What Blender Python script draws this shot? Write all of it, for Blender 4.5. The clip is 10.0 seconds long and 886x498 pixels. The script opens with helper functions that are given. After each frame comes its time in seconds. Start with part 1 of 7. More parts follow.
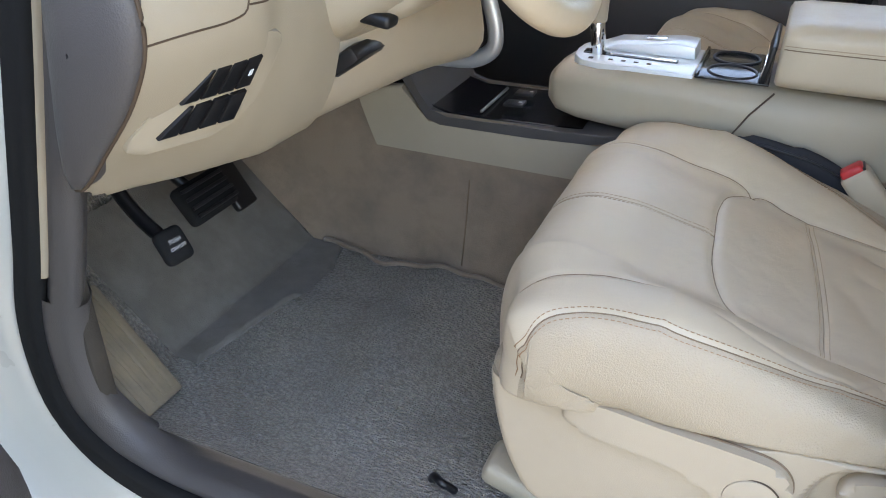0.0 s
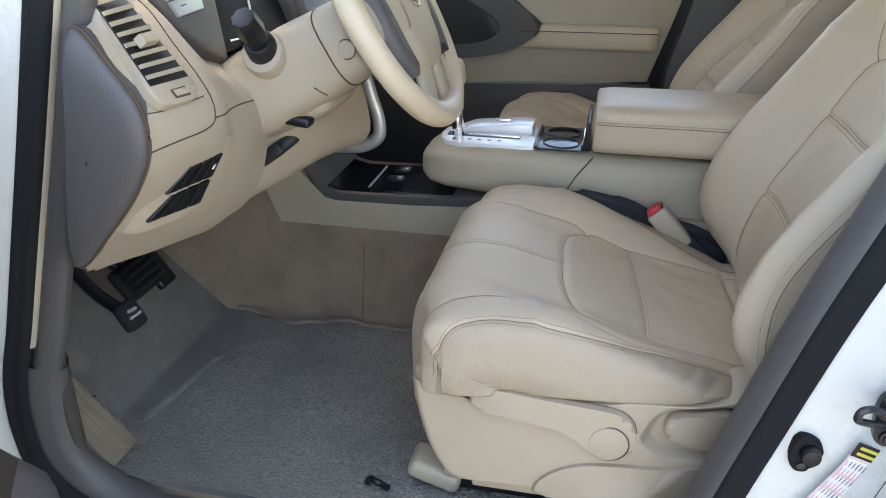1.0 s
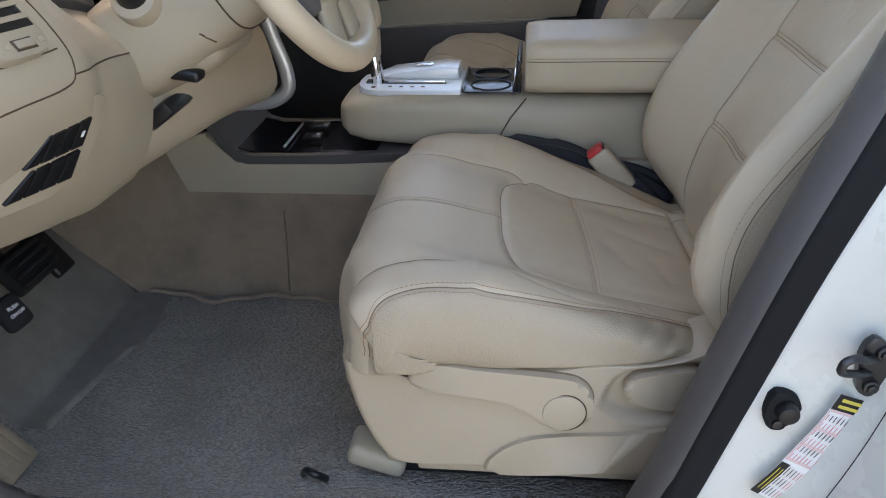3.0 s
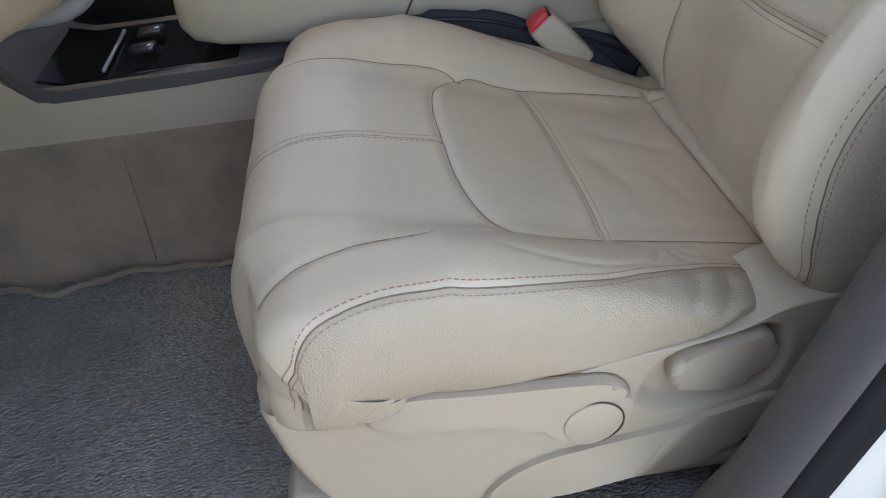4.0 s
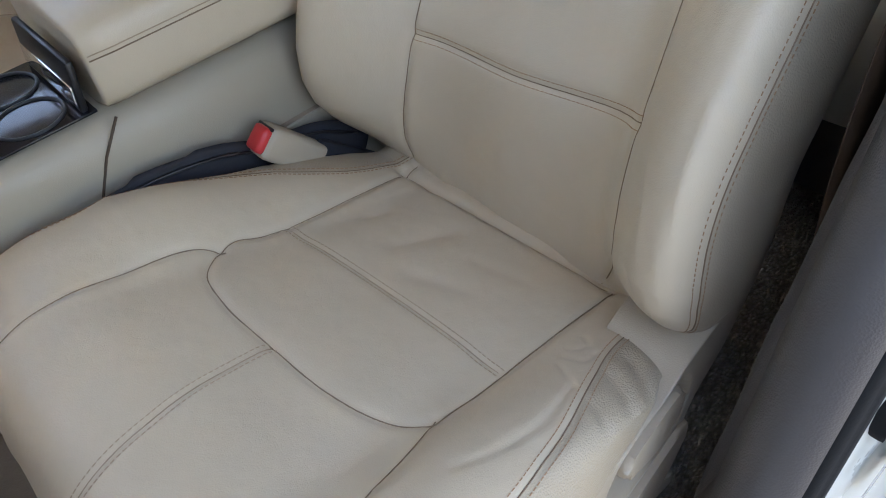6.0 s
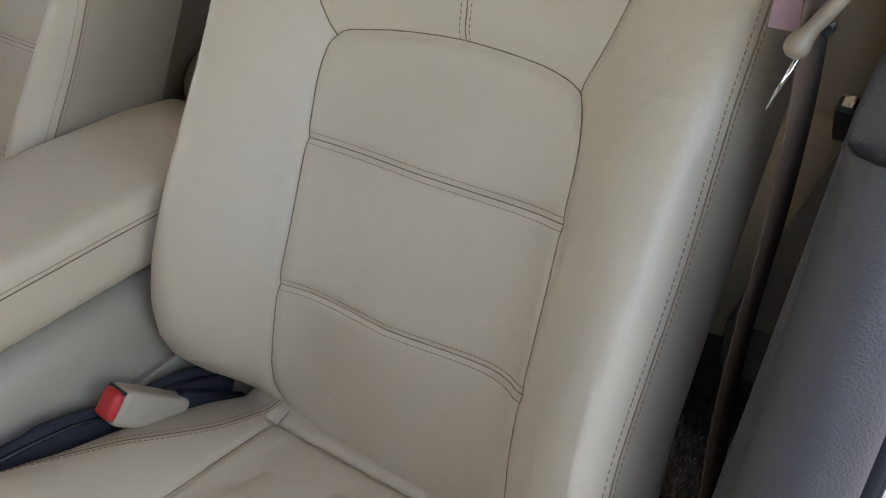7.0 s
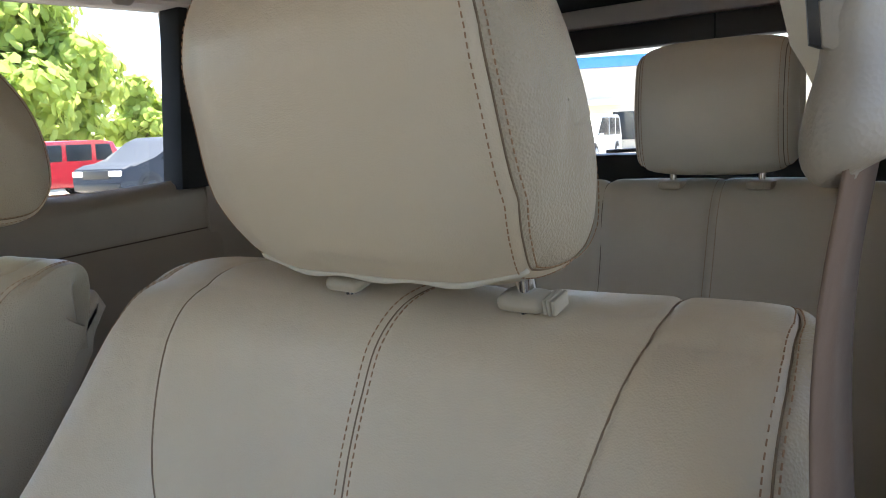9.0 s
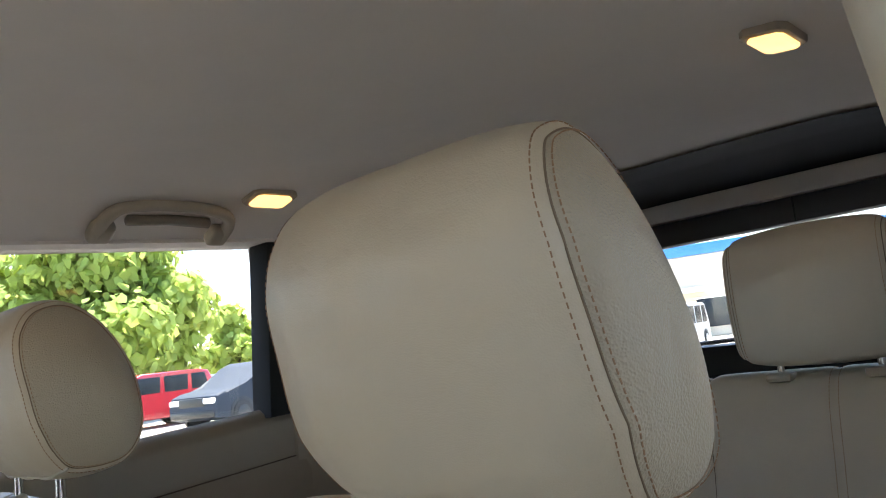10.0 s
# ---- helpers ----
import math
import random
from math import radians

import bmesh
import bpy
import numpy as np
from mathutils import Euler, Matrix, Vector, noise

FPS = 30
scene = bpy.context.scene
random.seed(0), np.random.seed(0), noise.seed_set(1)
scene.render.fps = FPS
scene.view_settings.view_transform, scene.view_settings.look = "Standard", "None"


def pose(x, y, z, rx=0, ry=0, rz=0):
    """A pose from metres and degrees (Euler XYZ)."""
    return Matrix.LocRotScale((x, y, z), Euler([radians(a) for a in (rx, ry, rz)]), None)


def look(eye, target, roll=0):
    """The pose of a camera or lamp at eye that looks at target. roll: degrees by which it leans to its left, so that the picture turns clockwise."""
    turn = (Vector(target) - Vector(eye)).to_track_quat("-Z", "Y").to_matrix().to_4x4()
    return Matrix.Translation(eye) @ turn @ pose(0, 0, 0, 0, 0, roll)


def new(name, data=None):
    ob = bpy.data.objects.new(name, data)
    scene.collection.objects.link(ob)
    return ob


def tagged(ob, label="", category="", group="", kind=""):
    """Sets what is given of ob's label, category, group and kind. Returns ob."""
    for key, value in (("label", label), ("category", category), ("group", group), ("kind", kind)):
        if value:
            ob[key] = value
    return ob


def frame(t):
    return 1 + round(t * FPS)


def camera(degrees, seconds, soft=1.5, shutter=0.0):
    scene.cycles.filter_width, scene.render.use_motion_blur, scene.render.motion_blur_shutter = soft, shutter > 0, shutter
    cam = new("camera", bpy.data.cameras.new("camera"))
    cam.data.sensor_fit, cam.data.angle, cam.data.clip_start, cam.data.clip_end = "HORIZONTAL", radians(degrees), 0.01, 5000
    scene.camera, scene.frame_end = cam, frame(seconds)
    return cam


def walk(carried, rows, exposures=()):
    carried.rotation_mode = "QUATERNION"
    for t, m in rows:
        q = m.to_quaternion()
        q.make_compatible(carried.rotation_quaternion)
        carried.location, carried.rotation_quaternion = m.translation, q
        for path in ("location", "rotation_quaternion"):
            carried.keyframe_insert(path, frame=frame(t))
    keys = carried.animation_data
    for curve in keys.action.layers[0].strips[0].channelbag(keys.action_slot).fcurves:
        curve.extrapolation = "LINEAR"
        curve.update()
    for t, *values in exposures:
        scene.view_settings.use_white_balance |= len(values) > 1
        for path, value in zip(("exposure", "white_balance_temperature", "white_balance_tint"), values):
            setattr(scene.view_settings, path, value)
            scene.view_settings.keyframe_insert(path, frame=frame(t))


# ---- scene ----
from mathutils import bvhtree
cam = camera(60.1, 10.0, 1.0)
PATH = [
    (0, (0.342, -1.249, 1.187), (-0.347, 0.329, 0.171), 0.3),
    (0.5, (0.335, -1.399, 1.243), (-0.154, 0.317, 0.34), 0.3),
    (1, (0.359, -1.516, 1.273), (-0.013, 0.262, 0.437), 0.3),
    (1.5, (0.375, -1.566, 1.295), (0.076, 0.241, 0.493), 0.5),
    (2, (0.382, -1.589, 1.298), (0.12, 0.232, 0.515), 0.5),
    (2.5, (0.383, -1.566, 1.288), (0.138, 0.237, 0.459), -0.2),
    (3, (0.356, -1.4, 1.225), (0.144, 0.352, 0.283), -1.8),
    (3.2, (0.343, -1.31, 1.189), (0.17, 0.414, 0.19), -2.4),
    (4.3, (0.229, -1.004, 1.144), (0.404, 0.462, -0.205), -7.9),
    (4.5, (0.192, -0.97, 1.175), (0.429, 0.44, -0.224), -9.3),
    (4.8, (0.168, -0.927, 1.208), (0.496, 0.409, -0.244), -10.7),
    (5, (0.165, -0.902, 1.219), (0.564, 0.393, -0.253), -11.0),
    (5.2, (0.17, -0.882, 1.225), (0.643, 0.371, -0.26), -11.2),
    (6.3, (0.22, -0.793, 1.258), (1.192, 0.305, -0.102), -7.3),
    (6.5, (0.236, -0.778, 1.273), (1.296, 0.301, -0.036), -6.2),
    (7, (0.273, -0.753, 1.303), (1.518, 0.289, 0.136), -3.8),
    (7.5, (0.328, -0.726, 1.318), (1.715, 0.304, 0.311), -3.2),
    (8, (0.386, -0.714, 1.327), (1.892, 0.341, 0.539), -2.6),
    (8.5, (0.44, -0.703, 1.329), (1.998, 0.432, 0.797), -2.3),
    (9, (0.486, -0.688, 1.331), (2.06, 0.511, 1.04), -2.6),
    (9.5, (0.511, -0.673, 1.327), (2.06, 0.591, 1.305), -4.3),
    (9.6, (0.516, -0.672, 1.327), (2.052, 0.609, 1.361), -4.9),
    (10, (0.505, -0.669, 1.342), (1.975, 0.663, 1.598), -7.2),
]
walk(cam, [(t, look(eye, target, roll)) for t, eye, target, roll in PATH],
     exposures=[(0.0, 3.18, 7350, 14), (1.0, 2.92, 7300, 14), (2.0, 2.43, 7350, 15), (3.0, 2.52, 7350, 15), (4.5, 2.92, 7050, 14), (6.5, 2.98, 7150, 14), (7.5, 2.8, 7250, 14), (8.0, 2.97, 6700, 15), (9.0, 2.56, 6450, 14), (9.5, 2.0, 6350, 12), (10.0, 2.46, 6350, 13)])

# ---- daylight ----
world = bpy.data.worlds.new("sky")
scene.world = world
world.use_nodes = True
sky = world.node_tree.nodes.new("ShaderNodeTexSky")
sky.sky_type, sky.sun_disc = "NISHITA", False
SUN_ELEV, SUN_ROT = radians(75), radians(25)
sky.sun_elevation, sky.sun_rotation = SUN_ELEV, SUN_ROT
back = world.node_tree.nodes["Background"]
back.inputs["Strength"].default_value = 0.15
world.node_tree.links.new(sky.outputs["Color"], back.inputs["Color"])
sun = new("sun", bpy.data.lights.new("sun", "SUN"))
sun.data.energy, sun.data.angle, sun.data.color = 5.0, radians(0.5), (1.0, 0.95, 0.86)
SUN_DIR = Vector((math.sin(SUN_ROT) * math.cos(SUN_ELEV), math.cos(SUN_ROT) * math.cos(SUN_ELEV), math.sin(SUN_ELEV)))
sun.matrix_world = look(SUN_DIR * 50, (0, 0, 0))

# ---- materials ----


def material(name, colour, rough=0.5, metal=0.0, grain=0.0, size=400.0, stain=0.0, stain_size=6.0, stain_colour=None, coat=0.0, vor=0.0, vor_size=500.0, wrinkle=0.0, wrinkle_size=40.0, spec=0.5, sheen=0.0):
    m = bpy.data.materials.new(name)
    m.use_nodes = True
    nt = m.node_tree
    p = nt.nodes["Principled BSDF"]
    p.inputs["Base Color"].default_value = (*colour, 1)
    p.inputs["Roughness"].default_value = rough
    p.inputs["Metallic"].default_value = metal
    p.inputs["Coat Weight"].default_value = coat
    p.inputs["Specular IOR Level"].default_value = spec
    p.inputs["Sheen Weight"].default_value = sheen
    co = nt.nodes.new("ShaderNodeTexCoord")
    if stain or stain_colour:
        n = nt.nodes.new("ShaderNodeTexNoise")
        n.inputs["Scale"].default_value, n.inputs["Detail"].default_value, n.inputs["Roughness"].default_value = stain_size, 6, 0.65
        nt.links.new(co.outputs["Object"], n.inputs["Vector"])
        r = nt.nodes.new("ShaderNodeMapRange")
        r.inputs["From Min"].default_value, r.inputs["From Max"].default_value = 0.42, 0.72
        r.inputs["To Min"].default_value, r.inputs["To Max"].default_value = 0.0, stain
        nt.links.new(n.outputs["Fac"], r.inputs["Value"])
        mix = nt.nodes.new("ShaderNodeMix")
        mix.data_type = "RGBA"
        mix.inputs["A"].default_value = (*colour, 1)
        mix.inputs["B"].default_value = (*(stain_colour or [c * 0.6 for c in colour]), 1)
        nt.links.new(r.outputs["Result"], mix.inputs["Factor"])
        nt.links.new(mix.outputs["Result"], p.inputs["Base Color"])
        r2 = nt.nodes.new("ShaderNodeMapRange")
        r2.inputs["From Min"].default_value, r2.inputs["From Max"].default_value = 0.3, 0.7
        r2.inputs["To Min"].default_value, r2.inputs["To Max"].default_value = rough * 0.88, min(1.0, rough * 1.12)
        nt.links.new(n.outputs["Fac"], r2.inputs["Value"])
        nt.links.new(r2.outputs["Result"], p.inputs["Roughness"])
    last = None
    for kind, strength, scale in (("ShaderNodeTexNoise", wrinkle, wrinkle_size), ("ShaderNodeTexVoronoi", vor, vor_size), ("ShaderNodeTexNoise", grain, size)):
        if not strength:
            continue
        n = nt.nodes.new(kind)
        n.inputs["Scale"].default_value = scale
        if kind == "ShaderNodeTexNoise":
            n.inputs["Detail"].default_value = 3
        nt.links.new(co.outputs["Object"], n.inputs["Vector"])
        b = nt.nodes.new("ShaderNodeBump")
        b.inputs["Strength"].default_value = min(1.0, strength)
        b.inputs["Distance"].default_value = 0.35 / scale
        nt.links.new(n.outputs["Distance" if kind == "ShaderNodeTexVoronoi" else "Fac"], b.inputs["Height"])
        if last:
            nt.links.new(last.outputs["Normal"], b.inputs["Normal"])
        last = b
    if last:
        nt.links.new(last.outputs["Normal"], p.inputs["Normal"])
    return m


LEATHER = material("beige leather", (0.53, 0.432, 0.302), 0.42, stain=0.4, stain_size=5, stain_colour=(0.45, 0.362, 0.25), vor=0.35, vor_size=900, wrinkle=0.12, wrinkle_size=55)
LEATHER_GRAIN = material("pebbled beige leather", (0.395, 0.318, 0.218), 0.46, stain=0.35, stain_size=7, stain_colour=(0.385, 0.305, 0.205), vor=0.9, vor_size=620, wrinkle=0.15, wrinkle_size=60)
LEATHER_PLAIN = material("smooth beige vinyl", (0.51, 0.45, 0.345), 0.45, stain=0.2, vor=0.15, vor_size=900)


def leather_folds(m, cell, strength):
    """Soft dents and a net of fine creases over a leather's grain."""
    nt = m.node_tree
    p = nt.nodes["Principled BSDF"]
    old = p.inputs["Normal"].links[0].from_socket
    co = nt.nodes.new("ShaderNodeTexCoord")
    warp = nt.nodes.new("ShaderNodeTexNoise")
    warp.inputs["Scale"].default_value, warp.inputs["Detail"].default_value = 9, 3
    nt.links.new(co.outputs["Object"], warp.inputs["Vector"])
    dent = nt.nodes.new("ShaderNodeBump")
    dent.inputs["Strength"].default_value, dent.inputs["Distance"].default_value = 0.35, 0.012
    nt.links.new(warp.outputs["Fac"], dent.inputs["Height"])
    nt.links.new(old, dent.inputs["Normal"])
    add = nt.nodes.new("ShaderNodeVectorMath")
    add.operation = "MULTIPLY_ADD"
    add.inputs[1].default_value = (0.06, 0.06, 0.06)
    nt.links.new(warp.outputs["Color"], add.inputs[0])
    nt.links.new(co.outputs["Object"], add.inputs[2])
    vo = nt.nodes.new("ShaderNodeTexVoronoi")
    vo.feature = "DISTANCE_TO_EDGE"
    vo.inputs["Scale"].default_value = cell
    nt.links.new(add.outputs["Vector"], vo.inputs["Vector"])
    mr = nt.nodes.new("ShaderNodeMapRange")
    mr.inputs["From Max"].default_value = 0.10
    nt.links.new(vo.outputs["Distance"], mr.inputs["Value"])
    cr = nt.nodes.new("ShaderNodeBump")
    cr.inputs["Strength"].default_value, cr.inputs["Distance"].default_value = strength, 0.0012
    nt.links.new(mr.outputs["Result"], cr.inputs["Height"])
    nt.links.new(dent.outputs["Normal"], cr.inputs["Normal"])
    nt.links.new(cr.outputs["Normal"], p.inputs["Normal"])


leather_folds(LEATHER, 75, 0.04)
leather_folds(LEATHER_GRAIN, 90, 0.14)
SEAM = material("seam thread shadow", (0.075, 0.048, 0.028), 0.8)
SEAM_SOFT = material("seam shadow in leather", (0.20, 0.135, 0.08), 0.8)
SEAM_PALE = material("shallow seam in leather", (0.33, 0.25, 0.165), 0.8)
STITCH = material("tan stitching thread", (0.30, 0.17, 0.085), 0.7)
STITCH_PALE = material("pale stitching thread", (0.36, 0.265, 0.17), 0.7)
BEIGE = material("beige moulded plastic", (0.385, 0.325, 0.235), 0.48, stain=0.15, stain_size=4, vor=0.3, vor_size=800)
SEAT_TRIM = material("beige seat trim plastic", (0.43, 0.352, 0.25), 0.46, stain=0.2, stain_size=5, vor=0.35, vor_size=750)
BEIGE_DARK = material("tan moulded plastic", (0.42, 0.345, 0.25), 0.5, stain=0.2, stain_size=5, vor=0.3, vor_size=800)
# the beige plastic again, with the shade of the rear cabin in its colour
BEIGE_SHADED = material("beige plastic darkened for shade", (0.25, 0.205, 0.15), 0.55, stain=0.2, stain_size=4, vor=0.3, vor_size=700)
TAUPE = material("taupe grained plastic", (0.078, 0.070, 0.066), 0.5, stain=0.3, stain_size=5, stain_colour=(0.105, 0.094, 0.087), vor=0.45, vor_size=560)
CHARCOAL = material("charcoal plastic", (0.011, 0.011, 0.012), 0.45, stain=0.2, vor=0.3, vor_size=700)
BLACK = material("black plastic", (0.006, 0.006, 0.007), 0.40, grain=0.1)
DIAL = material("matt black dial face", (0.008, 0.008, 0.01), 0.55, spec=0.2)
FOOT = material("dirty tan ribbed plastic", (0.21, 0.165, 0.105), 0.6, stain=0.7, stain_size=14, stain_colour=(0.13, 0.105, 0.075), vor=0.3, vor_size=600)
GLOSS_BLACK = material("glossy dark plastic", (0.008, 0.008, 0.011), 0.16, coat=0.08, spec=0.35)
RUBBER = material("black rubber seal", (0.012, 0.012, 0.012), 0.9, grain=0.3, size=300, spec=0.25)
PAINT = material("pearl white car paint", (0.60, 0.605, 0.545), 0.28, coat=0.8, stain=0.12, stain_size=3, stain_colour=(0.52, 0.505, 0.45))
CARPET = material("grey car carpet", (0.20, 0.20, 0.205), 0.95, sheen=0.2)


def carpet_nodes(m, light, dark, worn):
    """Looped pile in short slanted rows, with matted, stained and worn areas."""
    nt = m.node_tree
    p = nt.nodes["Principled BSDF"]
    co = nt.nodes.new("ShaderNodeTexCoord")
    mp = nt.nodes.new("ShaderNodeMapping")
    mp.inputs["Rotation"].default_value = (0, 0, radians(32))
    mp.inputs["Scale"].default_value = (150, 270, 200)
    nt.links.new(co.outputs["Object"], mp.inputs["Vector"])
    vo = nt.nodes.new("ShaderNodeTexVoronoi")
    vo.inputs["Scale"].default_value = 1.0
    nt.links.new(mp.outputs["Vector"], vo.inputs["Vector"])
    fine = nt.nodes.new("ShaderNodeTexNoise")
    fine.inputs["Scale"].default_value, fine.inputs["Detail"].default_value = 320, 4
    nt.links.new(co.outputs["Object"], fine.inputs["Vector"])
    big = nt.nodes.new("ShaderNodeTexNoise")
    big.inputs["Scale"].default_value, big.inputs["Detail"].default_value, big.inputs["Roughness"].default_value = 6.5, 8, 0.7
    nt.links.new(co.outputs["Object"], big.inputs["Vector"])
    loop = nt.nodes.new("ShaderNodeMapRange")
    loop.inputs["From Min"].default_value, loop.inputs["From Max"].default_value = 0.15, 0.75
    nt.links.new(vo.outputs["Distance"], loop.inputs["Value"])
    c1 = nt.nodes.new("ShaderNodeMix")
    c1.data_type = "RGBA"
    c1.inputs["A"].default_value, c1.inputs["B"].default_value = (*light, 1), (*dark, 1)
    nt.links.new(loop.outputs["Result"], c1.inputs["Factor"])
    st = nt.nodes.new("ShaderNodeMapRange")
    st.inputs["From Min"].default_value, st.inputs["From Max"].default_value = 0.44, 0.70
    st.inputs["To Max"].default_value = 0.95
    nt.links.new(big.outputs["Fac"], st.inputs["Value"])
    c2 = nt.nodes.new("ShaderNodeMix")
    c2.data_type = "RGBA"
    c2.inputs["B"].default_value = (*worn, 1)
    nt.links.new(st.outputs["Result"], c2.inputs["Factor"])
    nt.links.new(c1.outputs["Result"], c2.inputs["A"])
    nt.links.new(c2.outputs["Result"], p.inputs["Base Color"])
    b1 = nt.nodes.new("ShaderNodeBump")
    b1.invert = True
    b1.inputs["Strength"].default_value, b1.inputs["Distance"].default_value = 0.9, 0.006
    nt.links.new(vo.outputs["Distance"], b1.inputs["Height"])
    b2 = nt.nodes.new("ShaderNodeBump")
    b2.inputs["Strength"].default_value, b2.inputs["Distance"].default_value = 0.7, 0.002
    nt.links.new(fine.outputs["Fac"], b2.inputs["Height"])
    nt.links.new(b1.outputs["Normal"], b2.inputs["Normal"])
    nt.links.new(b2.outputs["Normal"], p.inputs["Normal"])


carpet_nodes(CARPET, (0.335, 0.30, 0.24), (0.195, 0.173, 0.138), (0.17, 0.149, 0.115))
CARPET_TAN = material("tan car carpet", (0.27, 0.198, 0.135), 0.95, grain=1.0, size=500, stain=0.8, stain_size=9, stain_colour=(0.15, 0.115, 0.085), vor=0.5, vor_size=420, sheen=0.3)
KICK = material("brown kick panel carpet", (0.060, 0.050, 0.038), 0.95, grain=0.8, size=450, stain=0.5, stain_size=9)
TOE = material("dusty toe board carpet", (0.14, 0.122, 0.095), 0.95, grain=1.0, size=450, stain=1.0, stain_size=13, stain_colour=(0.20, 0.18, 0.15), vor=0.4, vor_size=380, sheen=0.2)
SILVER = material("satin silver plastic", (0.45, 0.46, 0.47), 0.32, metal=0.6, grain=0.1)
WHITE_PLATE = material("pale silver plate", (0.74, 0.75, 0.75), 0.3, metal=0.25)
CHROME = material("chrome", (0.85, 0.85, 0.86), 0.07, metal=1.0)
STEEL = material("dark steel", (0.06, 0.06, 0.062), 0.35, metal=0.8, grain=0.2)
HEADLINER = material("beige headliner fabric", (0.77, 0.685, 0.60), 0.95, grain=0.6, size=900, stain=0.15, stain_size=3)
SHADE = material("dark roof panel fabric", (0.012, 0.012, 0.013), 0.8, grain=0.4, size=700)
WEB = material("brown belt webbing", (0.135, 0.083, 0.052), 0.85, grain=0.5, size=900, stain=0.3, stain_size=20)
BELT_BLACK = material("black belt webbing", (0.014, 0.014, 0.018), 0.8, grain=0.5, size=900)
RED = material("red button plastic", (0.55, 0.03, 0.03), 0.35)
LETTER = material("white print", (0.75, 0.75, 0.75), 0.6)
LABEL_WHITE = material("white label paper", (0.78, 0.77, 0.74), 0.5)
LABEL_RED = material("red label print", (0.60, 0.25, 0.24), 0.6)
LABEL_PINK = material("pale red label print", (0.72, 0.52, 0.50), 0.6)
LABEL_YELLOW = material("yellow label print", (0.60, 0.50, 0.08), 0.6)
PINK = material("faded pink cloth tag", (0.62, 0.42, 0.45), 0.9, grain=0.8, size=700)
LATCH = material("worn tan latch plastic", (0.27, 0.205, 0.14), 0.45, stain=0.6, stain_size=40, stain_colour=(0.36, 0.31, 0.23))
TARMAC = material("weathered asphalt", (0.09, 0.086, 0.08), 0.9, grain=0.7, size=70, stain=0.5, stain_size=0.8)
ASPHALT = material("sunlit concrete", (0.42, 0.38, 0.315), 0.9, grain=0.6, size=60, stain=0.4, stain_size=0.4)
GRASS = material("lawn grass", (0.10, 0.16, 0.035), 0.9, grain=0.8, size=40, stain=0.5, stain_size=3)
LEAF = material("tree leaves", (0.30, 0.40, 0.10), 0.85, stain=0.7, stain_size=1.2, stain_colour=(0.20, 0.29, 0.06))
_t = LEAF.node_tree.nodes.new("ShaderNodeBsdfTranslucent")
_t.inputs["Color"].default_value = (0.55, 0.62, 0.16, 1)
_m = LEAF.node_tree.nodes.new("ShaderNodeMixShader")
_m.inputs["Fac"].default_value = 0.5
LEAF.node_tree.links.new(LEAF.node_tree.nodes["Principled BSDF"].outputs["BSDF"], _m.inputs[1])
LEAF.node_tree.links.new(_t.outputs["BSDF"], _m.inputs[2])
LEAF.node_tree.links.new(_m.outputs["Shader"], LEAF.node_tree.nodes["Material Output"].inputs["Surface"])
BARK = material("tree bark", (0.12, 0.09, 0.065), 0.9, grain=0.9, size=30)
STUCCO = material("cream stucco", (0.62, 0.54, 0.42), 0.9, grain=0.5, size=30, stain=0.2, stain_size=1)
WALL_WHITE = material("white stucco", (0.75, 0.73, 0.68), 0.9, grain=0.4, size=30, stain=0.2, stain_size=1)
BLUE = material("blue painted fascia", (0.05, 0.22, 0.62), 0.5, stain=0.1)
CAR_RED = material("red car paint", (0.42, 0.02, 0.03), 0.25, coat=0.8, stain=0.1)
CAR_GREY = material("grey blue car paint", (0.030, 0.038, 0.052), 0.6, coat=0.0, spec=0.15, stain=0.1)
CAR_WHITE = material("white car paint", (0.75, 0.76, 0.76), 0.25, coat=0.8, stain=0.1)
TYRE = material("tyre rubber", (0.018, 0.018, 0.018), 0.8, grain=0.4)
CAR_GLASS = material("tinted car glass", (0.02, 0.025, 0.03), 0.25, spec=0.2)

LAMP_GLOW = bpy.data.materials.new("warm lamp lens")
LAMP_GLOW.use_nodes = True
_p = LAMP_GLOW.node_tree.nodes["Principled BSDF"]
_p.inputs["Base Color"].default_value = (0.8, 0.6, 0.35, 1)
_p.inputs["Emission Color"].default_value = (1.0, 0.56, 0.16, 1)
_p.inputs["Emission Strength"].default_value = 0.5

GLASS = bpy.data.materials.new("clear window glass")
GLASS.use_nodes = True
_p = GLASS.node_tree.nodes["Principled BSDF"]
_p.inputs["Base Color"].default_value = (0.93, 0.96, 0.95, 1)
_p.inputs["Transmission Weight"].default_value = 1.0
_p.inputs["Roughness"].default_value = 0.0
_p.inputs["IOR"].default_value = 1.45
# windscreen tint is added to weaken front light on the seats
TINTED = GLASS.copy()
TINTED.name = "tinted windscreen glass"
TINTED.node_tree.nodes["Principled BSDF"].inputs["Base Color"].default_value = (0.78, 0.745, 0.69, 1)

# ---- building helpers ----


def mesh_part(name, verts, faces, mat, parent=None, label="", smooth=True):
    me = bpy.data.meshes.new(name)
    me.from_pydata([tuple(map(float, v)) for v in verts], [], [tuple(map(int, f)) for f in faces])
    me.materials.append(mat)
    if smooth:
        me.polygons.foreach_set("use_smooth", [True] * len(me.polygons))
    me.update()
    ob = new(name, me)
    if parent:
        ob.parent = parent
        ob.matrix_parent_inverse = parent.matrix_basis.inverted()
    if label:
        ob["label"] = label
    return ob


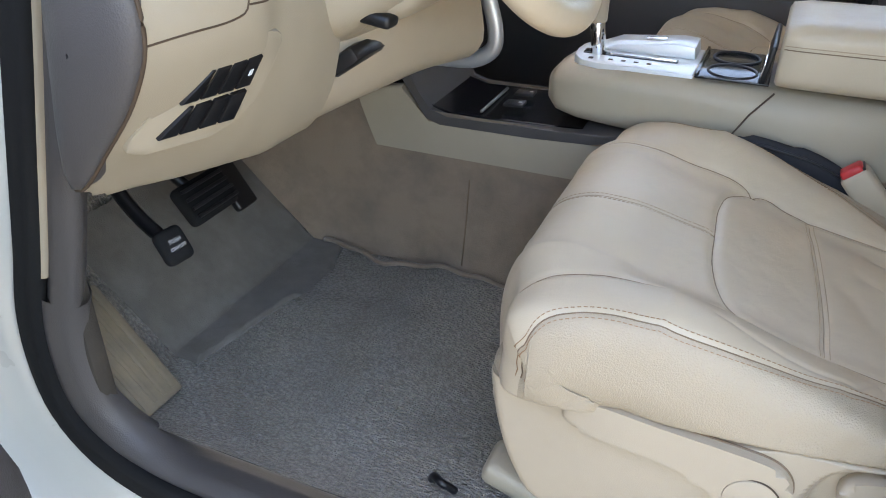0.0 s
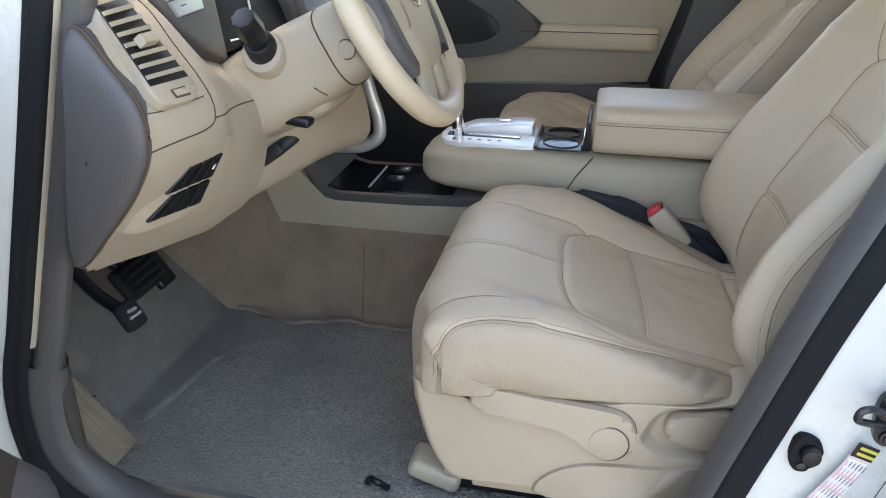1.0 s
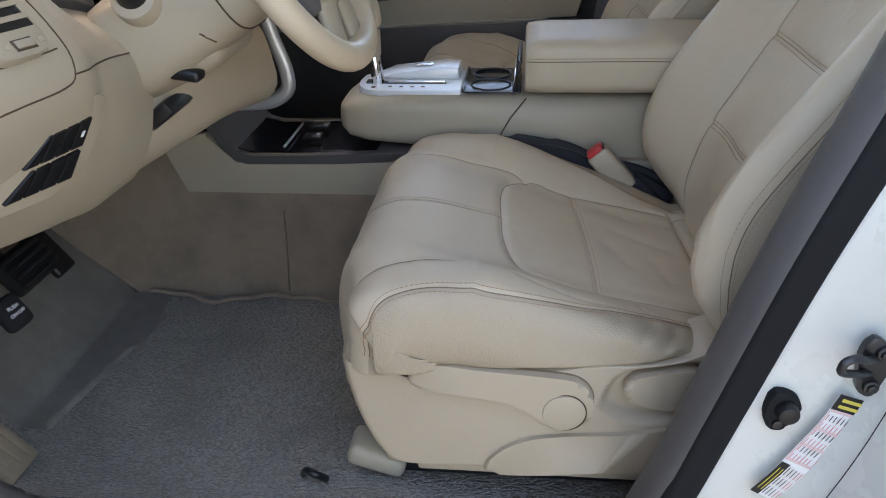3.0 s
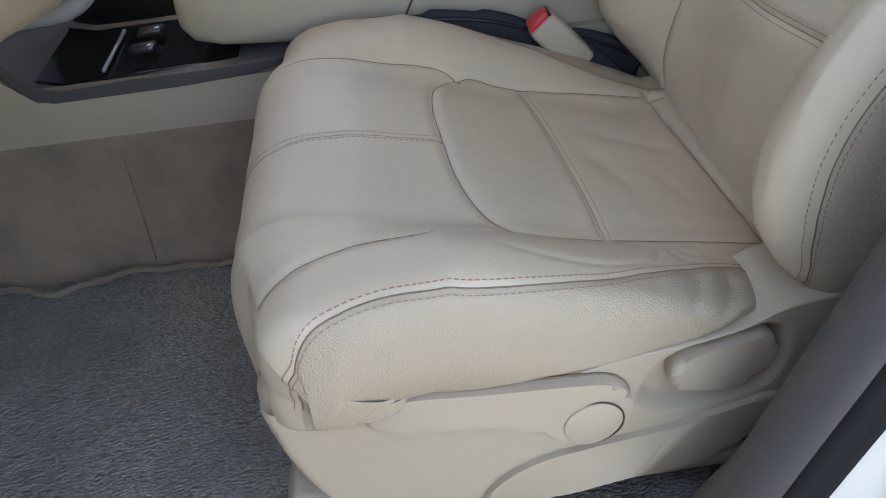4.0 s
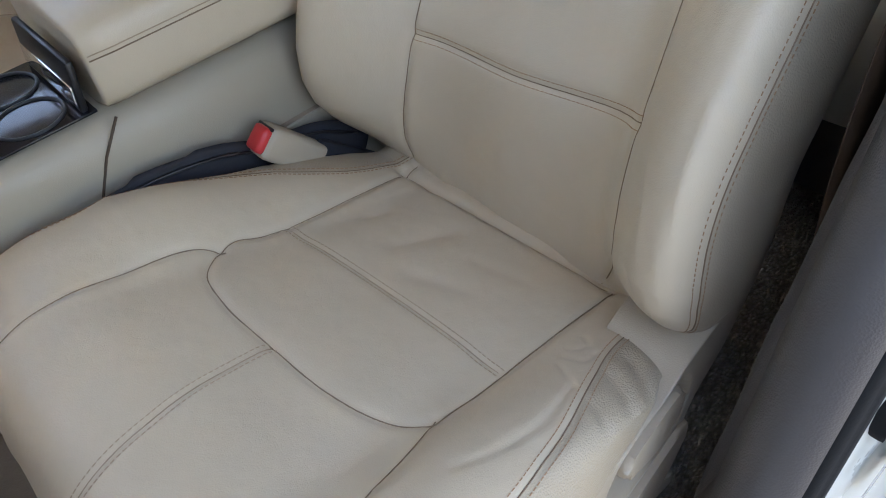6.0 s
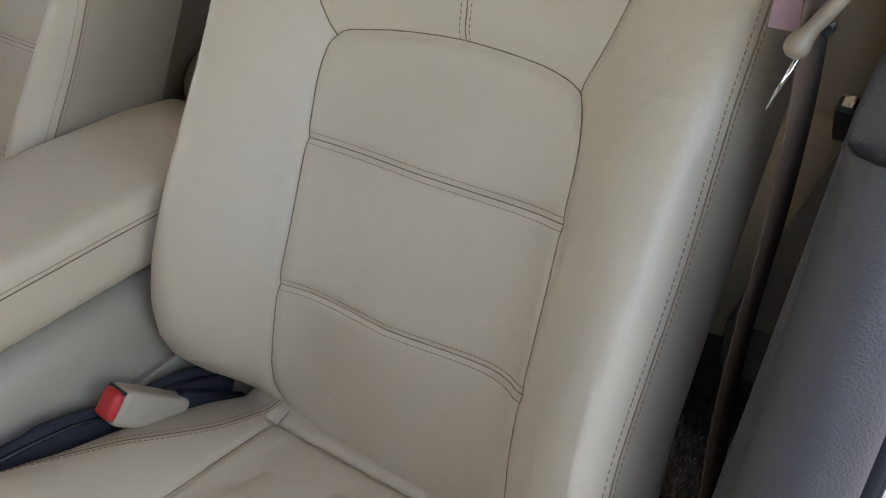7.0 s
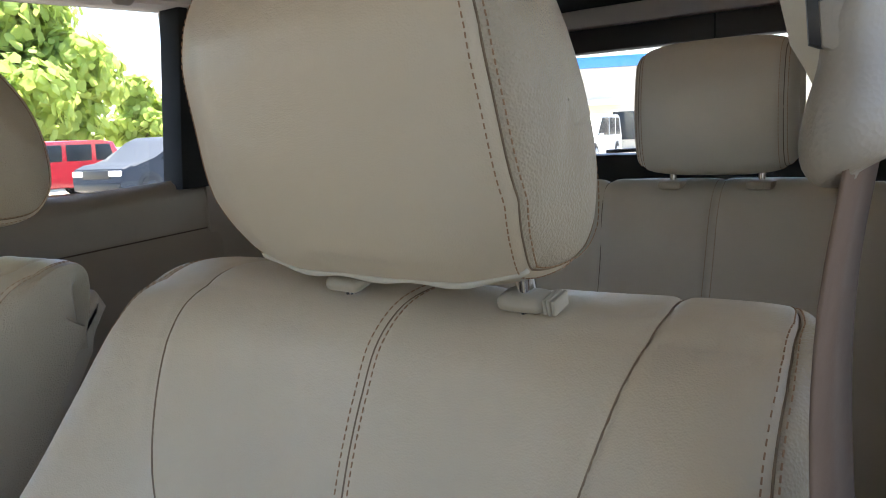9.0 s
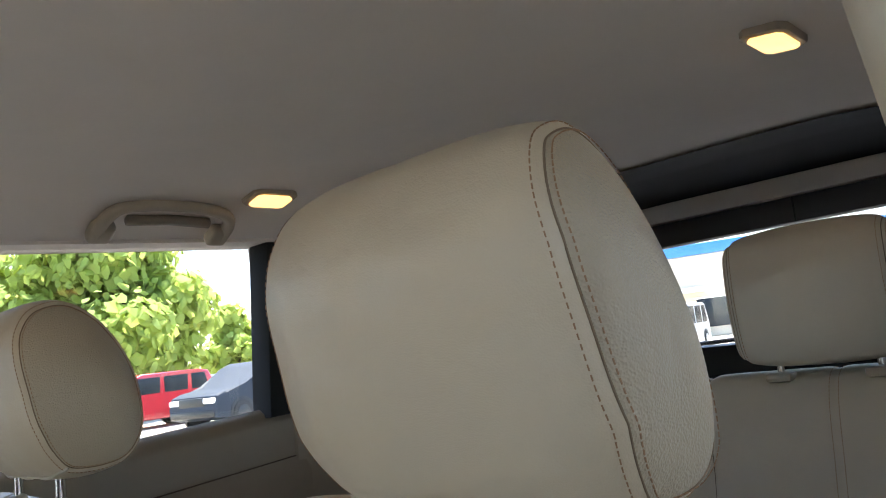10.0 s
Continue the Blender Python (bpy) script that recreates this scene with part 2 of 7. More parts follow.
def part(name, bm, mat, parent=None, label="", smooth=False, angle=35):
    me = bpy.data.meshes.new(name)
    bmesh.ops.recalc_face_normals(bm, faces=bm.faces)
    for f in bm.faces:
        f.smooth = True
    for e in bm.edges:
        if len(e.link_faces) == 2 and e.calc_face_angle(0) > radians(angle):
            e.smooth = False
    bm.to_mesh(me)
    bm.free()
    me.materials.append(mat)
    ob = new(name, me)
    if parent:
        ob.parent = parent
        ob.matrix_parent_inverse = parent.matrix_basis.inverted()
    if label:
        ob["label"] = label
    return ob


def thing(name, at, label, category, group="", kind=""):
    ob = new(name)
    ob.location = at
    ob.matrix_basis = Matrix.Translation(at)
    return tagged(ob, label, category, group, kind)


def grid_faces(n, m, wrap=False):
    i = np.arange(n - 1)[:, None] * m
    j = np.arange(m if wrap else m - 1)[None, :]
    k = (j + 1) % m
    return np.stack([i + j, i + k, i + m + k, i + m + j], -1).reshape(-1, 4)


def fast_grid(name, pts, mat, parent=None, label="", wrap=False, flip=False):
    """A smooth sheet from an n x m array of places."""
    n, m, _ = pts.shape
    f = grid_faces(n, m, wrap)
    if flip:
        f = f[:, ::-1]
    me = bpy.data.meshes.new(name)
    me.vertices.add(n * m)
    me.vertices.foreach_set("co", pts.reshape(-1).astype(np.float32))
    me.loops.add(f.size)
    me.loops.foreach_set("vertex_index", f.reshape(-1).astype(np.int32))
    me.polygons.add(len(f))
    me.polygons.foreach_set("loop_start", np.arange(0, f.size, 4, dtype=np.int32))
    me.polygons.foreach_set("use_smooth", np.ones(len(f), bool))
    me.update(calc_edges=True)
    me.validate()
    me.materials.append(mat)
    ob = new(name, me)
    if parent:
        ob.parent = parent
        ob.matrix_parent_inverse = parent.matrix_basis.inverted()
    if label:
        ob["label"] = label
    return ob


def curve(points, n=60, closed=False):
    """A smooth line through points, evenly spaced by length."""
    p = np.array(points, float)
    q = np.vstack([p[-1:], p, p[:2]]) if closed else np.vstack([2 * p[0] - p[1], p, 2 * p[-1] - p[-2]])
    out = []
    for i in range(1, len(q) - 2):
        a, b, c, d = q[i - 1], q[i], q[i + 1], q[i + 2]
        ta = max(np.linalg.norm(b - a), 1e-9) ** 0.5
        tb = max(np.linalg.norm(c - b), 1e-9) ** 0.5
        tc = max(np.linalg.norm(d - c), 1e-9) ** 0.5
        m1 = (c - b) + tb * ((b - a) / ta - (c - a) / (ta + tb))
        m2 = (c - b) + tb * ((d - c) / tc - (d - b) / (tb + tc))
        u = np.linspace(0, 1, 24, endpoint=False)[:, None]
        out.append((2 * b - 2 * c + m1 + m2) * u**3 + (-3 * b + 3 * c - 2 * m1 - m2) * u**2 + m1 * u + b)
    out.append(q[-2][None])
    return evenly(np.vstack(out), n)


def evenly(p, n):
    p = np.array(p, float)
    s = np.r_[0, np.cumsum(np.linalg.norm(np.diff(p, axis=0), axis=1))]
    t = np.linspace(0, s[-1], n)
    return np.stack([np.interp(t, s, p[:, k]) for k in range(p.shape[1])], -1)


def tube(points, r, n=10, closed=False, flat=1.0, up=(0, 0, 1)):
    """A pipe along points; r may vary; flat squeezes it along up."""
    p = np.array(points, float)
    t = np.gradient(p, axis=0)
    if closed:
        t = np.roll(p, -1, 0) - np.roll(p, 1, 0)
    t /= np.linalg.norm(t, axis=1)[:, None] + 1e-12
    rr = np.broadcast_to(np.array(r, float), (len(p),))
    u = np.array(up, float)
    rings = []
    for i in range(len(p)):
        side = np.cross(t[i], u)
        if np.linalg.norm(side) < 1e-4:
            side = np.cross(t[i], (1, 0, 0))
        side /= np.linalg.norm(side)
        top = np.cross(side, t[i])
        a = np.linspace(0, 2 * math.pi, n, endpoint=False)
        rings.append(p[i] + rr[i] * (np.cos(a)[:, None] * side + flat * np.sin(a)[:, None] * top))
    rings = np.array(rings)
    verts = rings.reshape(-1, 3)
    faces = [tuple(f) for f in grid_faces(len(p), n, True)]
    if closed:
        k = (len(p) - 1) * n
        faces += [(k + j, k + (j + 1) % n, (j + 1) % n, j) for j in range(n)]
    else:
        faces += [tuple(range(n))[::-1], tuple(range((len(p) - 1) * n, len(p) * n))]
    return verts, faces


def loft(rings, caps=True):
    r = np.array(rings, float)
    n, m, _ = r.shape
    faces = [tuple(f) for f in grid_faces(n, m, True)]
    if caps:
        faces += [tuple(range(m))[::-1], tuple(range((n - 1) * m, n * m))]
    return r.reshape(-1, 3), faces


def bm_of(verts, faces):
    bm = bmesh.new()
    vs = [bm.verts.new(tuple(map(float, v))) for v in verts]
    for f in faces:
        try:
            bm.faces.new([vs[i] for i in f])
        except ValueError:
            pass
    return bm


def box(size, at=(0, 0, 0), r=0.005, rot=(0, 0, 0), seg=2, taper=1.0):
    bm = bmesh.new()
    bmesh.ops.create_cube(bm, size=1)
    for v in bm.verts:
        k = taper if v.co.z > 0 else 1.0
        v.co = Vector((v.co.x * size[0] * k, v.co.y * size[1] * k, v.co.z * size[2]))
    if r:
        bmesh.ops.bevel(bm, geom=bm.edges[:], offset=min(r, min(size) * 0.49), segments=seg, affect="EDGES", profile=0.5)
    bmesh.ops.transform(bm, matrix=pose(*at, *rot), verts=bm.verts)
    return bm


def prism(outline, axis, lo, hi, r=0.003, seg=2):
    """An outline in the two other axes, drawn out along axis."""
    bm = bmesh.new()
    order = {"x": lambda a, b, c: (c, a, b), "y": lambda a, b, c: (a, c, b), "z": lambda a, b, c: (a, b, c)}[axis]
    low = [bm.verts.new(order(a, b, lo)) for a, b in outline]
    top = [bm.verts.new(order(a, b, hi)) for a, b in outline]
    n = len(outline)
    bm.faces.new(low)
    bm.faces.new(top[::-1])
    for i in range(n):
        bm.faces.new((low[i], top[i], top[(i + 1) % n], low[(i + 1) % n]))
    if r:
        bmesh.ops.bevel(bm, geom=[e for e in bm.edges if (e.verts[0] in low) == (e.verts[1] in low)], offset=r, segments=seg, affect="EDGES", profile=0.5)
    return bm


def cyl(a, b, r1, r2=None, n=20, r=0.0):
    a, b = Vector(a), Vector(b)
    bm = bmesh.new()
    bmesh.ops.create_cone(bm, cap_ends=True, segments=n, radius1=r1, radius2=r1 if r2 is None else r2, depth=(b - a).length)
    if r:
        bmesh.ops.bevel(bm, geom=[e for e in bm.edges if len(e.link_faces) == 2 and e.calc_face_angle(0) > 0.8], offset=r, segments=2, affect="EDGES", profile=0.5)
    bmesh.ops.transform(bm, matrix=Matrix.Translation((a + b) / 2) @ (b - a).to_track_quat("Z", "Y").to_matrix().to_4x4(), verts=bm.verts)
    return bm


def joined(*some):
    out = bmesh.new()
    for bm in some:
        me = bpy.data.meshes.new("t")
        bm.to_mesh(me)
        bm.free()
        out.from_mesh(me)
        bpy.data.meshes.remove(me)
    return out


class Pad:
    """An upholstered form: a profile in x and z, drawn sideways along a bowed section. s: metres along the profile, b: metres sideways over the section."""

    def __init__(self, profile, section, centre, out, width=None, bolster=None, closed=False, fold=False, warp=None):
        self.p = curve(profile, 400, closed)
        self.s = np.r_[0, np.cumsum(np.linalg.norm(np.diff(self.p, axis=0), axis=1))]
        self.q = curve(section, 200)
        self.b = np.r_[0, np.cumsum(np.linalg.norm(np.diff(self.q, axis=0), axis=1))]
        t = np.gradient(self.p, axis=0)
        if closed:
            t[0] = t[-1] = self.p[1] - self.p[-2]
        t /= np.linalg.norm(t, axis=1)[:, None]
        self.n = out * np.stack([-t[:, 1], t[:, 0]], -1)
        self.centre, self.width, self.bolster = centre, width or (lambda s: 1.0 + 0 * s), bolster or (lambda s: 1.0 + 0 * s)
        self.length, self.side = self.s[-1], self.b[-1]
        self.seams, self.warp = [], warp
        self.peak = int(np.argmax(self.q[:, 1])) if fold else None

    def s_at(self, axis, value, lo=0.0, hi=None):
        """The length along the profile at which x or z takes a value, between lo and hi."""
        k = (self.s >= lo) & (self.s <= (hi or self.length))
        v = self.p[:, "xz".index(axis)][k]
        return float(self.s[k][np.argmin(np.abs(v - value))])

    def b_at(self, q):
        return float(np.sign(q) * self.b[np.argmin(np.abs(self.q[: np.argmax(self.q[:, 0]), 0] - abs(q)))])

    def at(self, s, b, groove=True):
        s, b = np.broadcast_arrays(np.asarray(s, float), np.asarray(b, float))
        x, z = (np.interp(s, self.s, self.p[:, k]) for k in (0, 1))
        nx, nz = (np.interp(s, self.s, self.n[:, k]) for k in (0, 1))
        q, h = (np.interp(np.abs(b), self.b, self.q[:, k]) for k in (0, 1))
        rise = self.bolster(s)
        if self.peak is None:
            h = np.where(h > 0, h * rise, h)
        else:
            top = self.q[self.peak, 1]
            h = np.where(np.abs(b) > self.b[self.peak], rise * top + h - top, np.where(h > 0, h * rise, h))
        if groove:
            for line, depth, wide in self.seams:
                a, c = line[:-1], line[1:]
                d = c - a
                pt = np.stack([s, b], -1).reshape(-1, 1, 2)
                near = (np.abs(pt[..., 0] - line[:, 0].mean()) < np.ptp(line[:, 0]) / 2 + 0.03) & (np.abs(pt[..., 1] - line[:, 1].mean()) < np.ptp(line[:, 1]) / 2 + 0.03)
                idx = np.nonzero(near[:, 0])[0]
                if len(idx) == 0:
                    continue
                best = np.full(len(idx), 9.0)
                for i in range(len(a)):
                    u = np.clip(((pt[idx, 0] - a[i]) @ d[i]) / (d[i] @ d[i] + 1e-12), 0, 1)
                    best = np.minimum(best, np.linalg.norm(pt[idx, 0] - a[i] - u[:, None] * d[i], axis=1))
                hh = h.reshape(-1).copy()
                hh[idx] -= depth * np.exp(-((best / wide) ** 1.6))
                h = hh.reshape(h.shape)
        out = np.stack([x + nx * h, self.centre + np.sign(b) * q * self.width(s), z + nz * h], -1)
        return self.warp(out) if self.warp else out

    def seam(self, points, depth=0.004, wide=0.006, n=40, straight=False):
        line = evenly(points, n) if straight else curve(points, n)
        self.seams.append((line, depth, wide))
        return line

    def sheet(self, name, mat, parent, step=0.003, b0=None, b1=None, s0=0.0, s1=None, label="", flip=False):
        """A skin between two borders; a border is a number or a function of s."""
        b0, b1 = -self.side if b0 is None else b0, self.side if b1 is None else b1
        s1 = self.length if s1 is None else s1
        ss = np.linspace(s0, s1, int((s1 - s0) / step) + 2)
        lo, hi = (np.broadcast_to(v(ss) if callable(v) else v, ss.shape) for v in (b0, b1))
        u = np.linspace(0, 1, int(np.max(hi - lo) / step) + 2)
        return fast_grid(name, self.at(ss[:, None], lo[:, None] + (hi - lo)[:, None] * u[None, :]), mat, parent, label, flip=flip)

    def frame_at(self, line):
        e = 0.0015
        p = self.at(line[:, 0], line[:, 1])
        ds = self.at(line[:, 0] + e, line[:, 1], False) - self.at(line[:, 0] - e, line[:, 1], False)
        db = self.at(line[:, 0], line[:, 1] + e, False) - self.at(line[:, 0], line[:, 1] - e, False)
        nrm = np.cross(ds, db)
        nrm /= np.linalg.norm(nrm, axis=1)[:, None] + 1e-12
        return p, nrm

    def sign(self):
        p, nrm = self.frame_at(np.array([[self.length * 0.4, 0.01]]))
        i = np.argmin(np.abs(self.s - self.length * 0.4))
        return 1.0 if nrm[0][0] * self.n[i, 0] + nrm[0][2] * self.n[i, 1] > 0 else -1.0

    def thread(self, line, mat, parent, name="seam", r=0.0007, lift=0.0002):
        fine = evenly(line, max(8, int(np.linalg.norm(np.diff(line, axis=0), axis=1).sum() / 0.006)))
        p, nrm = self.frame_at(fine)
        v, f = tube(p + nrm * self.sign() * lift, r, 5)
        return mesh_part(name, v, f, mat, parent)

    def stitches(self, lines, mat, parent, pitch=0.0054, size=(0.0036, 0.0008, 0.0006), name="stitching"):
        verts, faces = [], []
        corner = np.array([(x, y, z) for x in (-1, 1) for y in (-1, 1) for z in (-1, 1)], float)
        quads = [(0, 1, 3, 2), (4, 6, 7, 5), (0, 4, 5, 1), (2, 3, 7, 6), (0, 2, 6, 4), (1, 5, 7, 3)]
        sg = self.sign()
        for line in lines:
            total = np.linalg.norm(np.diff(line, axis=0), axis=1).sum()
            fine = evenly(line, max(3, int(total / pitch)))
            p, nrm = self.frame_at(fine)
            t = np.gradient(p, axis=0)
            t /= np.linalg.norm(t, axis=1)[:, None] + 1e-12
            for i in range(len(p)):
                w = np.cross(nrm[i], t[i])
                k = len(verts)
                c = p[i] + sg * nrm[i] * size[2] * 0.6
                for o in corner:
                    verts.append(c + o[0] * t[i] * size[0] / 2 + o[1] * w * size[1] / 2 + o[2] * nrm[i] * size[2] / 2)
                faces += [tuple(k + j for j in q) for q in quads]
        return tagged(mesh_part(name, verts, faces, mat, parent, smooth=False), kind="stuff")

    @staticmethod
    def beside(line, off):
        t = np.gradient(line, axis=0)
        t /= np.linalg.norm(t, axis=1)[:, None] + 1e-12
        return line + off * np.stack([-t[:, 1], t[:, 0]], -1)


# ---- the seats ----


def front_seat(yc, side, fine, label, dx=0.0, lean=0.0, lift=0.0, deep=1.0):
    """A leather front seat; side: -1 where its outer flank faces -y, 1 where it faces +y."""
    step = 0.003 if fine else 0.005

    def moved(points, turn=0.0, up=0.0):
        c, s = math.cos(radians(turn)), math.sin(radians(turn))
        return [(0.62 + dx + (x - 0.62) * c + (z - 0.66) * s, 0.66 + up - (x - 0.62) * s + (z - 0.66) * c) for x, z in points]

    def post(x, y, z):
        (a, b_), = moved([(x, z)], lean)
        return (a, y, b_)

    seat = thing("car_seat", (0.40, yc, 0.43), label, "car seat", "front seats")
    o = -side

    def nodes(*pairs):
        """Seam nodes: metres along the profile, metres sideways (negative: outwards)."""
        return [(p, q * o) for p, q in pairs]

    def border(line):
        k = np.argsort(line[:, 0])
        return lambda v: np.interp(v, line[k, 0], line[k, 1])

    # cushion
    hem_x, hem_z = [0.13 + dx, 0.155 + dx, 0.218, 0.40, 0.51, 0.56, 0.60], [0.646, 0.642, 0.652, 0.660, 0.664, 0.678, 0.690]

    def tuck(p):
        """Draws the leather in behind the side trim, below its upper edge."""
        away = p[..., 1] - yc
        wall = 0.279 - 0.105 * np.clip(p[..., 0] - 0.40, 0, None)
        over = np.clip(np.abs(away) - wall + 0.004, 0, None) * np.clip((p[..., 0] - 0.40) / 0.08, 0, 1)
        below = np.interp(p[..., 0], hem_x, hem_z) - p[..., 2]
        low = np.clip((below + 0.010) / 0.018, 0, 1)
        low = low * low * (3 - 2 * low)
        deep = np.clip((below - 0.010) / 0.02, 0, 1)
        inside = np.clip(np.abs(away) - wall + 0.013, 0, None)
        p[..., 1] -= np.sign(away) * (np.maximum(inside * low, 0.8 * over) + 0.02 * deep * np.clip((np.abs(away) - 0.20) / 0.04, 0, 1))
        front = np.clip(0.143 + dx - p[..., 0], 0, None) * np.clip((np.abs(away) - 0.215) / 0.03, 0, 1)
        p[..., 0] += front * low
        return p

    pad = Pad(moved([(0.6993, 0.6393), (0.6219, 0.6581), (0.5241, 0.6814), (0.4267, 0.7052), (0.3414, 0.7338), (0.2761, 0.7497), (0.2187, 0.7681), (0.1726, 0.7728), (0.1347, 0.756), (0.1146, 0.7191), (0.1062, 0.671), (0.1073, 0.5939)]),
              [(0, 0), (0.09, 0.001), (0.135, -0.0012), (0.155, 0.0054), (0.18, 0.0204), (0.205, 0.030), (0.228, 0.0316), (0.248, 0.0268), (0.262, 0.008), (0.269, -0.0215), (0.271, -0.0499), (0.266, -0.0733), (0.255, -0.0864)],
              yc + side * 0.0156, -1.0, fold=True, warp=tuck,
              width=lambda v: np.interp(v, [0, 0.1, 0.2, 0.32, 0.42, 0.5, 0.58, 0.65], [0.84, 0.928, 0.982, 0.997, 1.032, 1.08, 1.073, 1.056]),
              bolster=lambda v: np.interp(v, [0, 0.1, 0.25, 0.42, 0.52, 0.65], [1.15, 0.0, 0.72, 1.01, -0.08, -1.1]))
    S = pad.length
    seams = [pad.seam(nodes((0.0748, 0.183), (0.2025, 0.1562), (0.3083, 0.1484), (0.3397, 0.1515), (0.383, 0.122), (0.3945, 0.0721), (0.391, -0.0029), (0.3856, -0.0701), (0.3723, -0.1135), (0.3432, -0.1493), (0.3047, -0.1509), (0.2016, -0.1434), (0.0838, -0.1465)), 0.004, 0.0055, 120)]
    seams.append(pad.seam(nodes((0.352, 0.142), (0.3827, 0.1559), (0.4668, 0.1542), (0.5677, 0.146), (0.66, 0.16)), 0.003, 0.005, 60))
    seams.append(pad.seam(nodes((0.3345, -0.149), (0.3901, -0.1695), (0.4915, -0.1893), (0.5823, -0.217), (0.66, -0.215)), 0.003, 0.005, 60))
    mid = pad.seam(nodes((0.3905, -0.0013), (0.4505, -0.0042), (0.5473, -0.0253), (0.66, -0.031)), 0.0015, 0.004, 50)
    cross = pad.seam(nodes((0.2529, -0.1412), (0.2597, -0.0118), (0.2769, 0.1452)), 0.0025, 0.005, 50)
    rear = pad.seam(nodes((0.082, -0.15), (0.1059, 0.186)), 0.008, 0.006, 20, True)
    outer = nodes((0.03, -0.198), (0.0706, -0.2022), (0.1668, -0.2042), (0.2905, -0.2427), (0.4002, -0.261), (0.469, -0.2545), (0.5163, -0.2634), (0.5473, -0.289), (0.60, -0.291), (0.66, -0.287))
    inner = [(p, -q) for p, q in outer]
    pipes = [pad.seam(line, 0.0008, 0.0034, 110) for line in (outer, inner)]
    if fine:
        for line, dp, wd in (([(0.375, -0.21), (0.336, -0.222), (0.279, -0.222), (0.234, -0.21)], 0.0016, 0.0035), ([(0.215, -0.181), (0.224, -0.198), (0.232, -0.213)], 0.0015, 0.0025), ([(0.202, -0.175), (0.195, -0.195), (0.178, -0.197)], 0.0015, 0.0025), ([(0.19, -0.17), (0.183, -0.18), (0.172, -0.182), (0.165, -0.172)], 0.0012, 0.0025),
                             ([(0.195, -0.225), (0.21, -0.26), (0.222, -0.297)], 0.0045, 0.008), ([(0.16, -0.225), (0.18, -0.262), (0.198, -0.30)], 0.005, 0.008), ([(0.237, -0.238), (0.249, -0.27), (0.259, -0.30)], 0.003, 0.008), ([(0.128, -0.222), (0.145, -0.26), (0.165, -0.295)], 0.005, 0.008), ([(0.10, -0.23), (0.115, -0.26), (0.13, -0.29)], 0.004, 0.007),
                             ([(0.552, -0.292), (0.538, -0.306), (0.526, -0.311)], 0.0018, 0.004), ([(0.518, -0.326), (0.504, -0.349)], 0.0015, 0.004), ([(0.56, -0.305), (0.541, -0.326)], 0.0016, 0.004),
                             ([(0.205, 0.054), (0.173, 0.045), (0.138, 0.035)], 0.003, 0.012), ([(0.195, 0.114), (0.175, 0.112)], 0.002, 0.009), ([(0.225, 0.004), (0.20, -0.045)], 0.0022, 0.013), ([(0.16, -0.02), (0.145, -0.07)], 0.0018, 0.012), ([(0.33, -0.31), (0.37, -0.315), (0.42, -0.31)], 0.0015, 0.006), ([(0.27, -0.315), (0.30, -0.322), (0.34, -0.325)], 0.0015, 0.005)):
            pad.seam(nodes(*line), dp, wd, 18)
    left, right = (border(p) for p in sorted(pipes, key=lambda p: p[:, 1].mean()))
    cushion = pad.sheet("cushion", LEATHER, seat, step, left, right, 0.0, S, "beige leather seat cushion with double stitched seams")
    pad.sheet("cushion_side", LEATHER_GRAIN, seat, step * 1.2, -pad.side, left, label="pebbled leather cushion flank")
    pad.sheet("cushion_side", LEATHER_GRAIN, seat, step * 1.2, right, pad.side, label="pebbled leather cushion flank")
    for line in seams + [rear]:
        pad.thread(line, SEAM_SOFT, cushion)
    for line in pipes:
        pad.thread(line, SEAM_SOFT, cushion, r=0.0007)
    for line in (mid, cross):
        pad.thread(line, SEAM_PALE, cushion, r=0.0006)
    pad.stitches([pad.beside(p, w) for p in pipes for w in (0.0058, -0.0058)], STITCH, cushion)
    pad.stitches([pad.beside(p, w) for p in (mid, cross) for w in (0.0052, -0.0052)], STITCH_PALE, cushion, size=(0.0036, 0.0007, 0.0006))
    # backrest
    bk = Pad(moved([(x if fine else min(x, 0.88 + 0.45 * (x - 0.88)), z) for x, z in [(0.61, 0.5961), (0.6179, 0.6474), (0.627, 0.7289), (0.6467, 0.8209), (0.6812, 0.8887), (0.7177, 0.9552), (0.7472, 1.0093), (0.7716, 1.0581), (0.7962, 1.1196), (0.8172, 1.1737), (0.8321, 1.2057), (0.8571, 1.2258), (0.8958, 1.2324), (0.9347, 1.2236), (0.9605, 1.1907), (0.9731, 1.1281)]], lean),
             [(0, 0), (0.08, -0.0028), (0.125, 0.0036), (0.15, 0.0153), (0.18, 0.0389), (0.21, 0.0589), (0.235, 0.07), (0.252, 0.0699), (0.264, 0.0586), (0.272, 0.0362), (0.277, 0.006), (0.278, -0.0437), (0.272, -0.0734)],
             yc - side * 0.0073, 1.0,
             width=lambda v: np.interp(v, [0, 0.06, 0.10, 0.16, 0.25, 0.45, 0.58, 0.66, 0.71, 0.76, 0.82], [0.858, 0.904, 0.952, 0.959, 0.952, 0.95, 0.959, 0.945, 0.912, 0.839, 0.74]),
             bolster=lambda v: np.interp(v, [0, 0.04, 0.075, 0.105, 0.135, 0.165, 0.20, 0.3, 0.5, 0.58, 0.63, 0.68, 0.75, 0.85], [-0.5, -0.28, 0.15, 0.62, 1.0, 1.18, 1.25, 1.22, 0.95, 0.59, 0.39, 0.04, 0.04, 0.1]))
    S = bk.length
